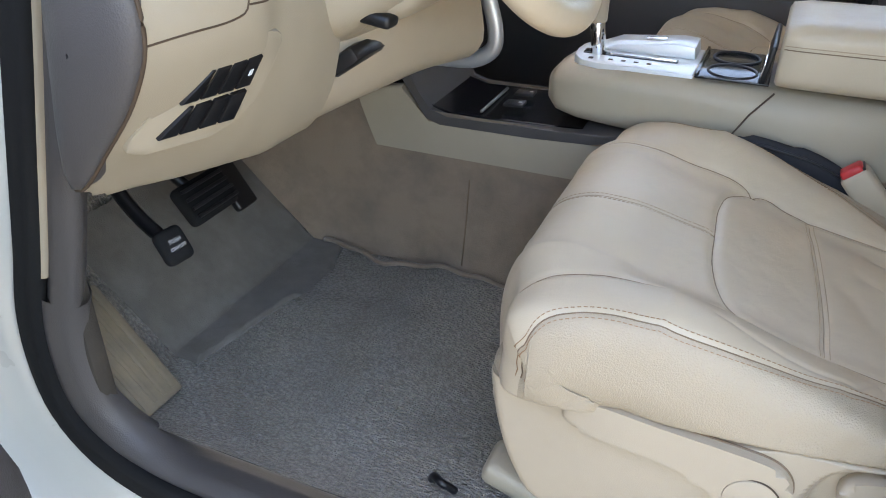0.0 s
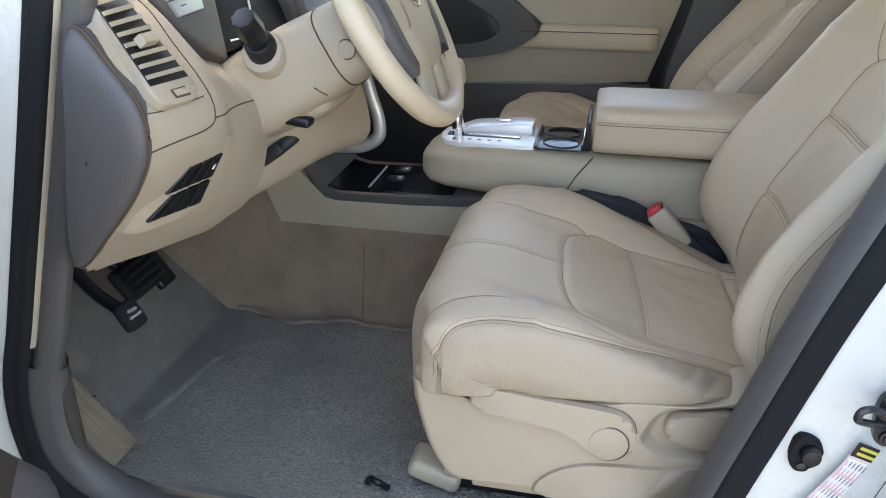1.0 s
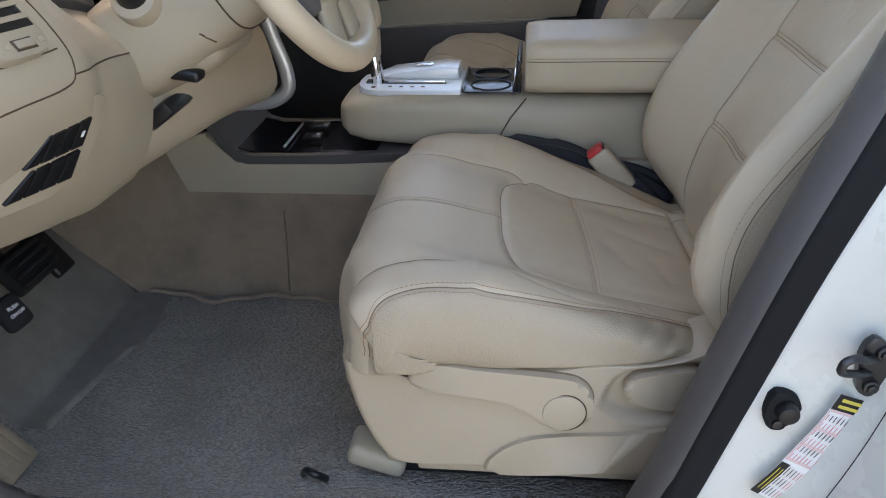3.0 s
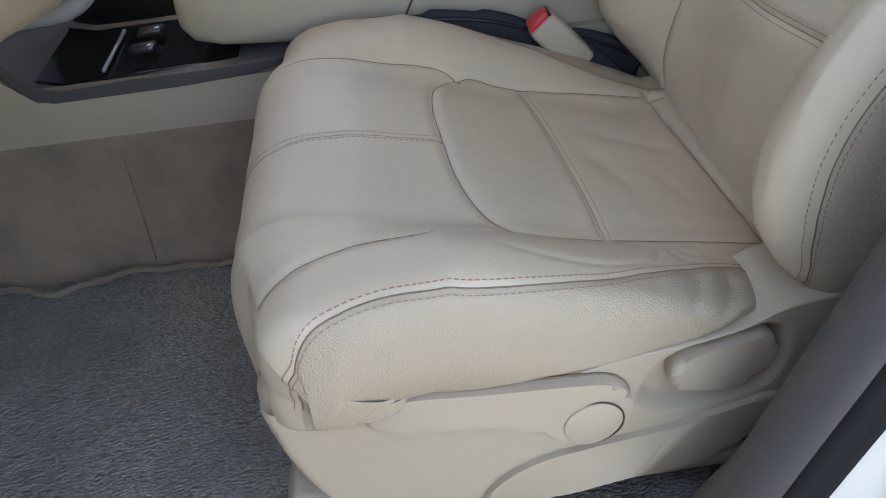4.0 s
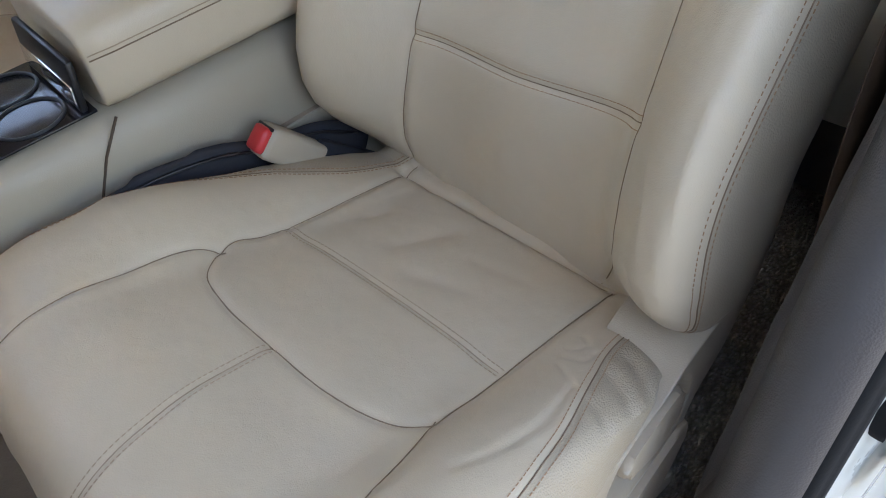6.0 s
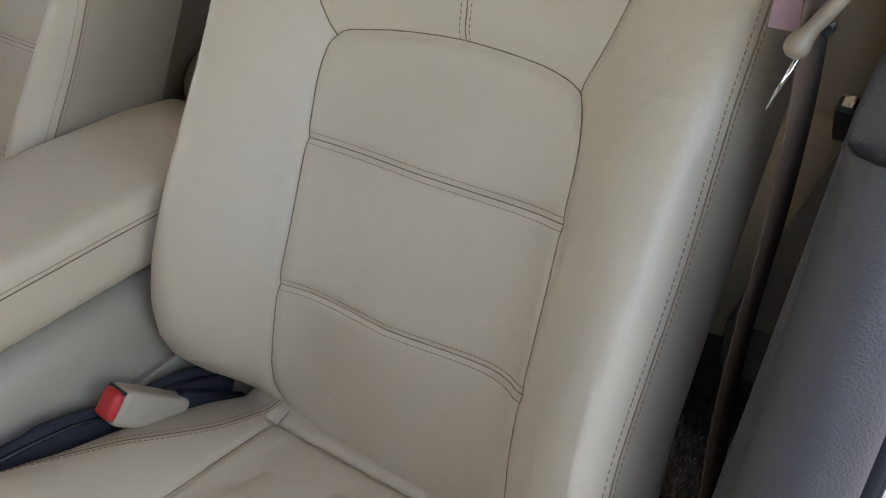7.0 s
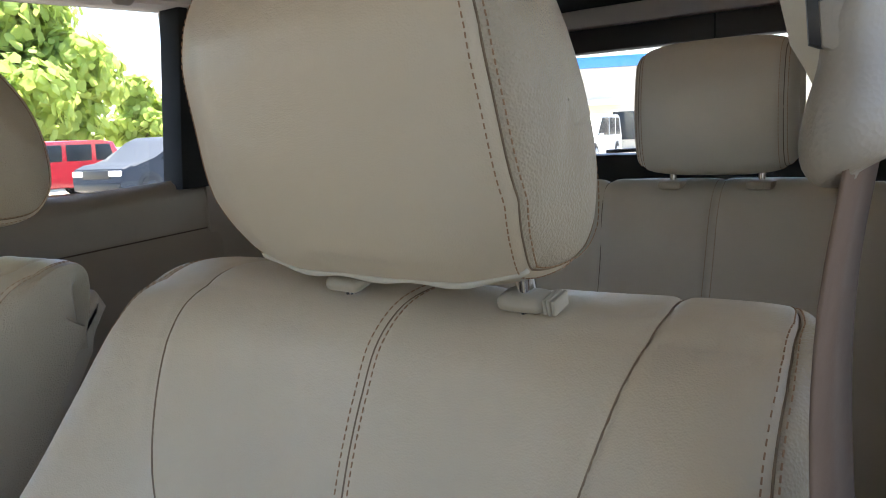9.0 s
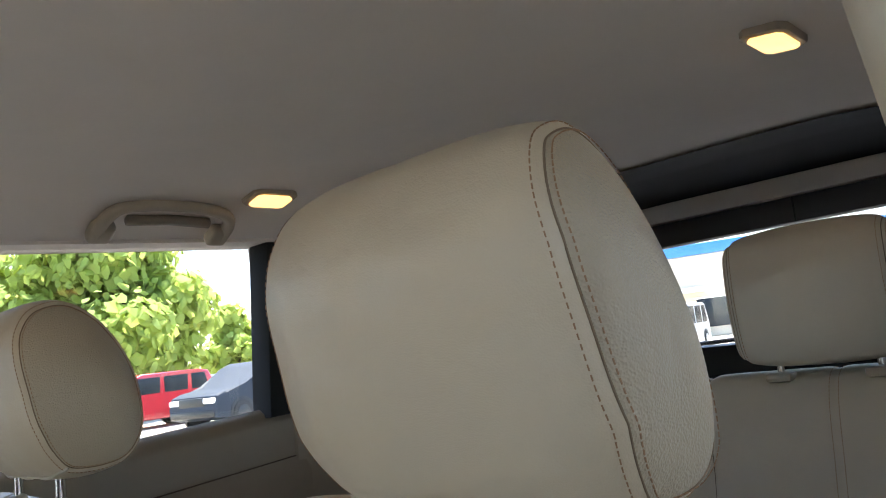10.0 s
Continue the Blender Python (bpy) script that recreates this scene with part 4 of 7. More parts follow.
fast_grid("upper_cover", np.array([evenly(r, 40) for r in evenly(np.array(pil[7:]).reshape(6, -1), 24).reshape(24, 6, 3)]) + np.array([0.001, 0.001, 0]), HEADLINER, pillar)

floor = thing("floor", (0, -0.4, 0.42), "grey car carpet with stains and worn pile", "carpet", kind="structure")
xs = np.linspace(-0.95, 2.5, 180)
ys = np.linspace(-0.70, 0.72, 120)
X, Y = np.meshgrid(xs, ys, indexing="ij")
Z = 0.420 + np.clip(-0.43 - X, 0, None) * 0.95
q = np.clip((np.abs(Y) - 0.60) / 0.1, 0, 1)
Z = Z + 0.03 * q**2
nz = np.array([[noise.noise(Vector((x * 7, y * 7, 0))) for y in ys] for x in xs])
Z = Z + 0.006 * nz
fast_grid("carpet", np.stack([X, Y, Z], -1), CARPET, floor)
tun = thing("floor", (0, -0.1, 0.42), "tan carpet on the centre tunnel side with a vertical seam", "carpet", kind="structure")
for sgn in (-1, 1):
    rows = []
    for x in np.linspace(-0.95, 0.85, 120):
        lift = max(0, -0.40 - x) * 0.9
        foot = 0.02 * math.exp(-(((x + 0.30) / 0.05) ** 2))
        rows.append([(x, sgn * (0.135 + 0.5 * foot), 0.405 + lift), (x, sgn * 0.122, 0.43 + lift), (x, sgn * 0.112, 0.50 + lift * 0.5), (x, sgn * 0.106, 0.60), (x, sgn * 0.100, 0.72)])
    fast_grid("tunnel_carpet", np.array(rows), CARPET_TAN, tun)
hem = []
for x in np.linspace(-0.40, 0.45, 120):
    hem.append((x, -0.142 - 0.006 * math.sin(x * 19) - 0.010 * math.exp(-(((x + 0.26) / 0.05) ** 2)), 0.4285 + 0.004 * math.sin(x * 31) + 0.003 * math.sin(x * 77)))
v, f = tube(hem, 0.0045, 8)
mesh_part("carpet_hem", v, f, CARPET_TAN, tun)
rows = []
for x in np.linspace(-0.62, -0.335, 40):
    row = []
    for y in np.linspace(-0.552, -0.135, 60):
        edge = -0.345 - 0.05 * max(0.0, (-0.30 - y) / 0.3) + 0.02 * math.sin(y * 17) * (y > -0.32)
        xx = min(x, edge)
        row.append((xx, y, 0.4245 + max(0.0, -0.43 - xx) * 0.95 + (0.003 if x < edge else -0.006) - 0.03 * max(0.0, (-0.535 - y) / 0.017) + 0.006 * noise.noise(Vector((xx * 7, y * 7, 0)))))
    rows.append(row)
fast_grid("toe_carpet", np.array(rows), TOE, tun, "smooth tan carpet below the pedals")
v, f = tube([(-0.106, -0.1075, 0.605), (-0.109, -0.1125, 0.52), (-0.112, -0.1225, 0.435)], 0.0013, 6)
mesh_part("carpet_seam", v, f, SEAM_SOFT, tun)

rest = thing("foot_rest", (-0.45, -0.62, 0.45), "dirty tan ribbed plastic foot rest on the carpet", "foot rest")
mfr = Matrix.Translation((-0.418, -0.650, 0.512)) @ Euler((0, radians(49), 0)).to_matrix().to_4x4()
bm = box((0.195, 0.078, 0.014), (0, 0, 0), 0.004)
bmesh.ops.transform(bm, matrix=mfr, verts=bm.verts)
part("plate", bm, FOOT, rest)
for k in range(4):
    bm = box((0.175, 0.007, 0.003), (0, -0.028 + 0.018 * k, 0.0082), 0.0012)
    bmesh.ops.transform(bm, matrix=mfr, verts=bm.verts)
    part("rib", bm, FOOT, rest)

# ---- dashboard and controls ----


def profile_loft(name, sections, mat, parent, n=48, m=40, label=""):
    """Profiles in x and z at several y, blended into one smooth skin."""
    ys = np.array([y for y, _ in sections])
    prof = np.array([evenly(curve(p, 120), n) for _, p in sections])
    tt = np.linspace(ys[0], ys[-1], m)
    pts = np.zeros((m, n, 3))
    for k in range(n):
        for a, d in ((0, 0), (2, 1)):
            line = curve(np.stack([ys, prof[:, k, d]], -1), 200)
            pts[:, k, a] = np.interp(tt, line[:, 0], line[:, 1])
    pts[:, :, 1] = tt[:, None]
    return fast_grid(name, pts, mat, parent, label)


dash = thing("dashboard", (-0.2, -0.4, 0.8), "beige moulded plastic dashboard with taupe end panel", "dashboard")
fascia = profile_loft("fascia", [
    (-0.772, [(-0.60, 1.17), (-0.40, 1.20), (-0.26, 1.182), (-0.198, 1.142), (-0.142, 1.062), (-0.132, 1.030), (-0.136, 1.000), (-0.146, 0.978), (-0.165, 0.950), (-0.205, 0.903), (-0.262, 0.850), (-0.280, 0.828), (-0.40, 0.82)]),
    (-0.70, [(-0.60, 1.18), (-0.40, 1.21), (-0.26, 1.195), (-0.188, 1.148), (-0.126, 1.062), (-0.114, 1.030), (-0.117, 1.000), (-0.128, 0.975), (-0.146, 0.945), (-0.186, 0.893), (-0.240, 0.845), (-0.268, 0.820), (-0.40, 0.81)]),
    (-0.645, [(-0.60, 1.18), (-0.40, 1.21), (-0.26, 1.195), (-0.187, 1.148), (-0.121, 1.062), (-0.108, 1.034), (-0.108, 1.004), (-0.117, 0.977), (-0.134, 0.946), (-0.171, 0.887), (-0.223, 0.834), (-0.259, 0.810), (-0.40, 0.80)]),
    (-0.61, [(-0.60, 1.18), (-0.40, 1.205), (-0.27, 1.188), (-0.200, 1.142), (-0.142, 1.072), (-0.121, 1.042), (-0.114, 1.010), (-0.118, 0.978), (-0.129, 0.946), (-0.162, 0.884), (-0.212, 0.829), (-0.252, 0.806), (-0.40, 0.80)]),
    (-0.575, [(-0.60, 1.15), (-0.42, 1.165), (-0.30, 1.150), (-0.225, 1.118), (-0.165, 1.074), (-0.132, 1.042), (-0.118, 1.008), (-0.118, 0.976), (-0.127, 0.944), (-0.156, 0.884), (-0.203, 0.827), (-0.240, 0.804), (-0.40, 0.80)]),
    (-0.54, [(-0.60, 1.08), (-0.42, 1.10), (-0.31, 1.092), (-0.24, 1.078), (-0.178, 1.056), (-0.140, 1.032), (-0.122, 1.004), (-0.120, 0.974), (-0.127, 0.942), (-0.150, 0.884), (-0.192, 0.825), (-0.225, 0.803), (-0.40, 0.80)]),
    (-0.47, [(-0.60, 1.06), (-0.42, 1.08), (-0.31, 1.074), (-0.24, 1.062), (-0.182, 1.042), (-0.148, 1.018), (-0.132, 0.990), (-0.129, 0.962), (-0.133, 0.932), (-0.146, 0.884), (-0.175, 0.835), (-0.205, 0.812), (-0.40, 0.80)])],
    BEIGE, dash, n=90, m=70, label="beige dashboard face round the vent and the switches")
profile_loft("knee_panel", [
    (-0.468, [(-0.40, 0.95), (-0.25, 0.955), (-0.16, 0.95), (-0.142, 0.93), (-0.145, 0.89), (-0.170, 0.845), (-0.20, 0.822), (-0.40, 0.81)]),
    (-0.38, [(-0.40, 0.99), (-0.22, 0.99), (-0.12, 0.975), (-0.100, 0.95), (-0.108, 0.90), (-0.130, 0.855), (-0.165, 0.838), (-0.40, 0.82)]),
    (-0.28, [(-0.40, 1.02), (-0.20, 1.02), (-0.11, 0.995), (-0.088, 0.960), (-0.080, 0.915), (-0.088, 0.872), (-0.122, 0.849), (-0.40, 0.84)]),
    (-0.19, [(-0.40, 1.03), (-0.20, 1.03), (-0.10, 1.005), (-0.072, 0.965), (-0.060, 0.918), (-0.058, 0.876), (-0.085, 0.848), (-0.40, 0.84)])],
    BEIGE_DARK, dash, label="tan knee panel below the column")
v, f = tube(curve([(-0.095, -0.176, 1.03), (-0.072, -0.176, 0.99), (-0.059, -0.176, 0.945), (-0.044, -0.176, 0.892), (-0.046, -0.176, 0.864), (-0.074, -0.176, 0.844), (-0.14, -0.176, 0.838)], 40), 0.0125, 10, flat=0.7, up=(0, 1, 0))
mesh_part("silver_strip", v, f, SILVER, dash, "satin silver edge strip")
top_pad = [(y, [(-0.95, 1.16), (-0.70, 1.21), (-0.42, 1.215), (-0.33, 1.20), (-0.30, 1.17)]) for y in (-0.58, -0.3, 0, 0.3, 0.77)]
profile_loft("top_pad", top_pad, BEIGE, dash, m=20)
profile_loft("passenger_panel", [(y, [(-0.30, 1.17), (-0.24, 1.12), (-0.16, 1.02), (-0.15, 0.95), (-0.20, 0.86), (-0.30, 0.80), (-0.5, 0.78)]) for y in (0.18, 0.45, 0.77)], TAUPE, dash, m=20)
for ob in (fascia,):
    for v_ in ob.data.vertices:
        lim = float(np.interp(v_.co.z, [0.85, 1.0, 1.12, 1.2], [-0.262, -0.240, -0.200, -0.175]))
        if v_.co.x < lim and v_.co.y < -0.70:
            v_.co.y = max(v_.co.y, -0.772 + min(0.07, 4.0 * (lim - v_.co.x)))
# added block, out of view: keeps stray light from under the dash
part("dash_light_block", box((0.41, 1.44, 0.28), (-0.515, 0.02, 1.0), 0.02), BLACK, dash, "unseen black block added to stop light under the dashboard")
# end panel on the flank
ec = curve([(-0.200, 1.142), (-0.165, 1.100), (-0.138, 1.055), (-0.136, 1.010), (-0.160, 0.960), (-0.205, 0.905), (-0.250, 0.858), (-0.258, 0.858), (-0.257, 0.90), (-0.246, 0.96), (-0.228, 1.05), (-0.216, 1.115), (-0.208, 1.136)], 80, True)[:-1]
mid = ec.mean(0)
rings = []
for k, y in ((1.02, -0.755), (1.02, -0.776), (1.0, -0.780), (0.94, -0.784), (0.80, -0.788), (0.55, -0.791), (0.25, -0.793), (0.02, -0.793)):
    o = mid + (ec - mid) * k
    rings.append(np.stack([o[:, 0], np.full(len(o), y), o[:, 1]], -1))
fast_grid("end_panel", np.array(rings), TAUPE, dash, "taupe grained end panel", wrap=True)
v, f = tube(np.stack([mid[0] + (ec[:, 0] - mid[0]) * 1.03, np.full(len(ec), -0.7735), mid[1] + (ec[:, 1] - mid[1]) * 1.03], -1), 0.0022, 6, True)
mesh_part("panel_gap", v, f, SEAM, dash)


def surface_seam(name, points, skins, mat, parent, r=0.0011, n=60, closed=False):
    """A thin joint that follows the nearest of the given skins."""
    trees = []
    for ob in skins:
        trees.append(bvhtree.BVHTree.FromPolygons([tuple(q.co) for q in ob.data.vertices], [tuple(q.vertices) for q in ob.data.polygons]))
    line = []
    for q in curve(points, n, closed):
        best = min((t.find_nearest(Vector(q)) for t in trees), key=lambda h: h[3])
        line.append(best[0])
    v, f = tube(line, r, 6, closed)
    return mesh_part(name, v, f, mat, parent)


surface_seam("panel_seam", [(-0.205, -0.746, 1.163), (-0.2106, -0.702, 1.1671), (-0.2084, -0.668, 1.1682), (-0.1978, -0.653, 1.159), (-0.1548, -0.662, 1.1133), (-0.1251, -0.660, 1.0695), (-0.1096, -0.662, 1.0374), (-0.108, -0.668, 1.0185), (-0.1107, -0.683, 1.0135), (-0.1211, -0.728, 1.0115), (-0.1336, -0.7715, 1.0088)], [fascia], SEAM, dash)
surface_seam("panel_seam", [(-0.1078, -0.664, 1.0231), (-0.1206, -0.573, 1.0163), (-0.127, -0.51, 1.008), (-0.137, -0.470, 1.001)], [fascia], SEAM, dash)
surface_seam("panel_seam", [(-0.1352, -0.772, 1.0531), (-0.124, -0.739, 1.0514), (-0.1185, -0.672, 1.0500)], [fascia], SEAM, dash, 0.0008)


class Quad:
    """Four corners (top left, top right, bottom right, bottom left) on a panel, and the way out of it."""

    def __init__(self, *corners):
        self.c = [Vector(c) for c in corners]
        self.n = (self.c[1] - self.c[0]).cross(self.c[3] - self.c[0]).normalized() * -1

    def at(self, u, v, h=0.0):
        a, b, c, d = self.c
        return a.lerp(b, u).lerp(d.lerp(c, u), v) + self.n * h

    def block(self, corners, lo, hi, r=0.001):
        """A raised block over corners given as (u, v)."""
        bm = bmesh.new()
        low = [bm.verts.new(self.at(u, v, lo)) for u, v in corners]
        top = [bm.verts.new(self.at(u, v, hi)) for u, v in corners]
        k = len(corners)
        bm.faces.new(low)
        bm.faces.new(top[::-1])
        for i in range(k):
            bm.faces.new((low[i], top[i], top[(i + 1) % k], low[(i + 1) % k]))
        if r:
            bmesh.ops.bevel(bm, geom=[e for e in bm.edges if e.verts[0] in top and e.verts[1] in top], offset=r, segments=2, affect="EDGES", profile=0.5)
        return bm


def rect(u0, u1, v0, v1):
    return [(u0, v0), (u1, v0), (u1, v1), (u0, v1)]


vent = thing("air_vent", (-0.15, -0.70, 1.1), "beige slatted air vent set in the dashboard", "air vent")
VQ = Quad((-0.197, -0.7336, 1.1567), (-0.198, -0.682, 1.1587), (-0.1334, -0.6859, 1.0783), (-0.1385, -0.7487, 1.0806))
bez = []
for a in np.linspace(0, 2 * math.pi, 40, endpoint=False):
    k = 1 / (abs(math.cos(a)) ** 5 + abs(math.sin(a)) ** 5) ** 0.2
    bez.append((0.5 + 0.66 * k * math.cos(a), 0.60 + 0.72 * k * math.sin(a)))
part("bezel", VQ.block(bez, -0.01, 0.0030, 0.0025), BEIGE, vent)
part("opening", VQ.block(rect(-0.06, 1.06, -0.04, 1.04), 0.002, 0.0045, 0.0005), BLACK, vent)
for k in range(7):
    v0 = 0.055 + k / 7.0
    bm = bmesh.new()
    a = [VQ.at(u, v0 + dv, h) for u in (-0.05, 1.05) for dv, h in ((0.0, 0.0048), (0.010, 0.0085), (0.056, 0.0068), (0.050, 0.0046))]
    vs = [bm.verts.new(q_) for q_ in a]
    for i in range(4):
        bm.faces.new((vs[i], vs[(i + 1) % 4], vs[4 + (i + 1) % 4], vs[4 + i]))
    bm.faces.new(vs[:4])
    bm.faces.new(vs[4:][::-1])
    part("slat", bm, BEIGE, vent)
part("vent_tab", VQ.block(rect(0.24, 0.74, 0.47, 0.60), 0.008, 0.020, 0.003), BEIGE, vent)
part("wheel_slot", VQ.block(rect(0.36, 0.78, 1.14, 1.26), 0.002, 0.0042, 0.0005), SEAM, vent)
part("thumb_wheel", VQ.block(rect(0.40, 0.74, 1.16, 1.24), 0.002, 0.0062, 0.001), BEIGE, vent)
for u in (0.22, 0.94):
    part("symbol", VQ.block(rect(u - 0.05, u + 0.05, 1.17, 1.22), 0.002, 0.0042, 0), BEIGE_DARK, vent)

# switch bank in the lower panel
bank = thing("switch_panel", (-0.15, -0.68, 0.93), "black blank switches in a beige recessed panel", "switch panel")
SQ = Quad((-0.1385, -0.712, 0.972), (-0.1225, -0.636, 0.972), (-0.153, -0.656, 0.908), (-0.183, -0.735, 0.908))
sur = []
for a in np.linspace(0, 2 * math.pi, 40, endpoint=False):
    k = 1 / (abs(math.cos(a)) ** 4 + abs(math.sin(a)) ** 4) ** 0.25
    sur.append((0.50 + 0.80 * k * math.cos(a) - 0.10 * k * math.sin(a), 0.48 + 0.80 * k * math.sin(a)))
part("surround", SQ.block(sur, -0.012, 0.0022, 0.002), BEIGE, bank, "beige surround of the switches")
for r in range(2):
    for k in range(4):
        u0, u1, v0, v1 = 0.25 * k + 0.015, 0.25 * k + 0.225, 0.54 * r + 0.01, 0.54 * r + 0.46
        shape = rect(u0, u1, v0, v1)
        if k == 0:
            shape = [(u1 - 0.05, v0), (u1, v0), (u1, v1), (u0 - 0.02, v1)]
        part("switch", SQ.block(shape, 0.0, 0.0075, 0.001), BLACK, bank)
part("symbol", SQ.block(rect(0.85, 0.90, 0.18, 0.27), 0.004, 0.0080, 0), LETTER, bank)
# instrument cluster
cl = thing("instrument_cluster", (-0.25, -0.37, 1.1), "dark instrument cluster with chrome ringed dials", "instrument cluster")
profile_loft("hood", [(y, [(-0.32, 1.25), (-0.26, 1.255 - 0.9 * (y + 0.37) ** 2), (-0.235, 1.23 - 0.9 * (y + 0.37) ** 2), (-0.30, 1.20 - 0.9 * (y + 0.37) ** 2)]) for y in (-0.58, -0.5, -0.37, -0.25, -0.16)], BEIGE, cl, m=30)
side = [(-0.34, 1.20), (-0.235, 1.195), (-0.205, 1.165), (-0.178, 1.085), (-0.180, 1.062), (-0.20, 1.055), (-0.30, 1.05)]
cheek = [(-0.592, 1.164), (-0.53, 1.186), (-0.43, 1.22), (-0.39, 1.218), (-0.403, 1.182), (-0.422, 1.142), (-0.455, 1.075), (-0.467, 1.050), (-0.512, 1.078), (-0.55, 1.109)]


def slope(y, z, out=0.0):
    """A place on the leaning face beside the dials."""
    return Vector((-0.205 - 0.4 * (z - 1.11) + out, y, z + 0.4 * out))


def slope_block(corners, lo, hi, r):
    bm = bmesh.new()
    low = [bm.verts.new(slope(y, z, lo)) for y, z in corners]
    top = [bm.verts.new(slope(y, z, hi)) for y, z in corners]
    bm.faces.new(low)
    bm.faces.new(top[::-1])
    for i in range(len(low)):
        j = (i + 1) % len(low)
        bm.faces.new((low[i], top[i], top[j], low[j]))
    bmesh.ops.recalc_face_normals(bm, faces=bm.faces)
    bmesh.ops.bevel(bm, geom=[e for e in bm.edges if e.verts[0] in top and e.verts[1] in top], offset=r, segments=3, affect="EDGES", profile=0.5)
    return bm


part("left_cheek", slope_block(cheek, -0.09, 0.0, 0.006), TAUPE, cl, "taupe side panel of the cluster")
part("right_cheek", prism(side, "y", -0.20, -0.15, 0.012, 3), TAUPE, cl)
part("dial_panel", prism([(-0.33, 1.21), (-0.252, 1.20), (-0.197, 1.06), (-0.26, 1.03)], "y", -0.47, -0.17, 0.004), DIAL, cl)
for arc, thick in (([(-0.247, -0.302, 1.197), (-0.237, -0.31, 1.171), (-0.222, -0.313, 1.135), (-0.205, -0.334, 1.091), (-0.196, -0.349, 1.068)], 0.0032), ([(-0.243, -0.148, 1.188), (-0.23, -0.155, 1.154), (-0.216, -0.159, 1.119), (-0.207, -0.165, 1.096)], 0.0032), ([(-0.198, -0.428, 1.074), (-0.198, -0.389, 1.072), (-0.198, -0.348, 1.073)], 0.0022)):
    v, f = tube(curve(arc, 30), thick, 8)
    mesh_part("dial_ring", v, f, CHROME, cl)
for corners in ([(-0.565, 1.1605), (-0.472, 1.1705), (-0.470, 1.1505), (-0.5555, 1.1445)], [(-0.555, 1.1425), (-0.470, 1.1485), (-0.477, 1.1245), (-0.5475, 1.1225)]):
    part("button", slope_block(corners, -0.003, 0.0045, 0.0022), SILVER, cl, "satin silver button")
    yc_, zc_ = sum(c[0] for c in corners) / 4, sum(c[1] for c in corners) / 4
    part("mark", slope_block([(yc_ - 0.022, zc_ + 0.001), (yc_ - 0.006, zc_ + 0.002), (yc_ - 0.006, zc_ + 0.0007), (yc_ - 0.022, zc_ - 0.0003)], 0.003, 0.0049, 0.0001), SEAM, cl)

# steering column and wheel
AX = Vector((math.cos(radians(29)), 0, math.sin(radians(29))))
UPV = Vector((-math.sin(radians(29)), 0, math.cos(radians(29))))
HUB = Vector((0.048, -0.422, 1.124))
col = thing("steering_column", (-0.15, -0.37, 1.0), "beige steering column shroud with black stalks", "steering column")
rings = []
for d, w, hu, hd in ((-0.30, 0.085, 0.05, 0.075), (-0.22, 0.088, 0.055, 0.078), (-0.15, 0.082, 0.056, 0.075), (-0.09, 0.072, 0.052, 0.070), (-0.055, 0.066, 0.050, 0.066), (-0.045, 0.060, 0.045, 0.060)):
    o = []
    for a in np.linspace(0, 2 * math.pi, 40, endpoint=False):
        cx, sx_ = math.cos(a), math.sin(a)
        k = 1 / (abs(cx) ** 3.4 + abs(sx_) ** 3.4) ** (1 / 3.4)
        p = HUB + AX * d + Vector((0, 1, 0)) * w * k * cx + UPV * (hu if sx_ > 0 else hd) * k * sx_
        o.append(p)
    rings.append(o)
v, f = loft(rings)
shroud = mesh_part("shroud", v, f, BEIGE, col)
gap = [HUB + AX * -0.084 + Vector((0, 1, 0)) * 0.0715 * (1 / (abs(math.cos(a)) ** 3.4 + abs(math.sin(a)) ** 3.4) ** (1 / 3.4)) * math.cos(a) + UPV * (0.0518 if math.sin(a) > 0 else 0.0695) * (1 / (abs(math.cos(a)) ** 3.4 + abs(math.sin(a)) ** 3.4) ** (1 / 3.4)) * math.sin(a) for a in np.linspace(0, 2 * math.pi, 60, endpoint=False)]
v, f = tube(gap, 0.0012, 6, True)
mesh_part("shroud_gap", v, f, SEAM, shroud)
collar = part("lower_collar", box((0.17, 0.16, 0.09), (-0.115, -0.40, 0.992), 0.03, (0, -24, 0), 4), BEIGE, col)
surface_seam("shroud_line", [(-0.145, -0.485, 1.038), (-0.125, -0.485, 1.028), (-0.107, -0.485, 1.019), (-0.085, -0.485, 1.030), (-0.062, -0.485, 1.036), (-0.042, -0.485, 1.026), (-0.026, -0.485, 1.012)], [shroud, collar], SEAM, shroud)
part("screw_cap", cyl(HUB + AX * -0.058 - UPV * 0.018 + Vector((0, -0.064, 0.0)), HUB + AX * -0.058 - UPV * 0.018 + Vector((0, -0.0685, 0)), 0.0125, n=28, r=0.001), BEIGE, col)
v, f = tube([HUB + AX * (-0.058 + 0.0135 * math.cos(a)) + UPV * (0.0135 * math.sin(a) - 0.018) + Vector((0, -0.0665, 0)) for a in np.linspace(0, 2 * math.pi, 30, endpoint=False)], 0.0008, 5, True)
mesh_part("cap_gap", v, f, SEAM, col)
st = HUB + AX * -0.165 + UPV * 0.028 + Vector((0, -0.074, 0))
part("stalk_boss", cyl(st + Vector((0, 0.02, -0.01)), st + Vector((0, -0.016, 0.008)), 0.036, 0.030, 28, 0.004), BEIGE, col)
sd = Vector((0.0, -0.72, 0.69))
part("stalk", joined(cyl(st, st + sd * 0.035, 0.024, 0.021, 24, 0.004), cyl(st + sd * 0.03, st + sd * 0.055, 0.016, 0.017, 24, 0.002), cyl(st + sd * 0.053, st + sd * 0.088, 0.020, 0.0165, 8, 0.003)), BLACK, col, "black control stalk")
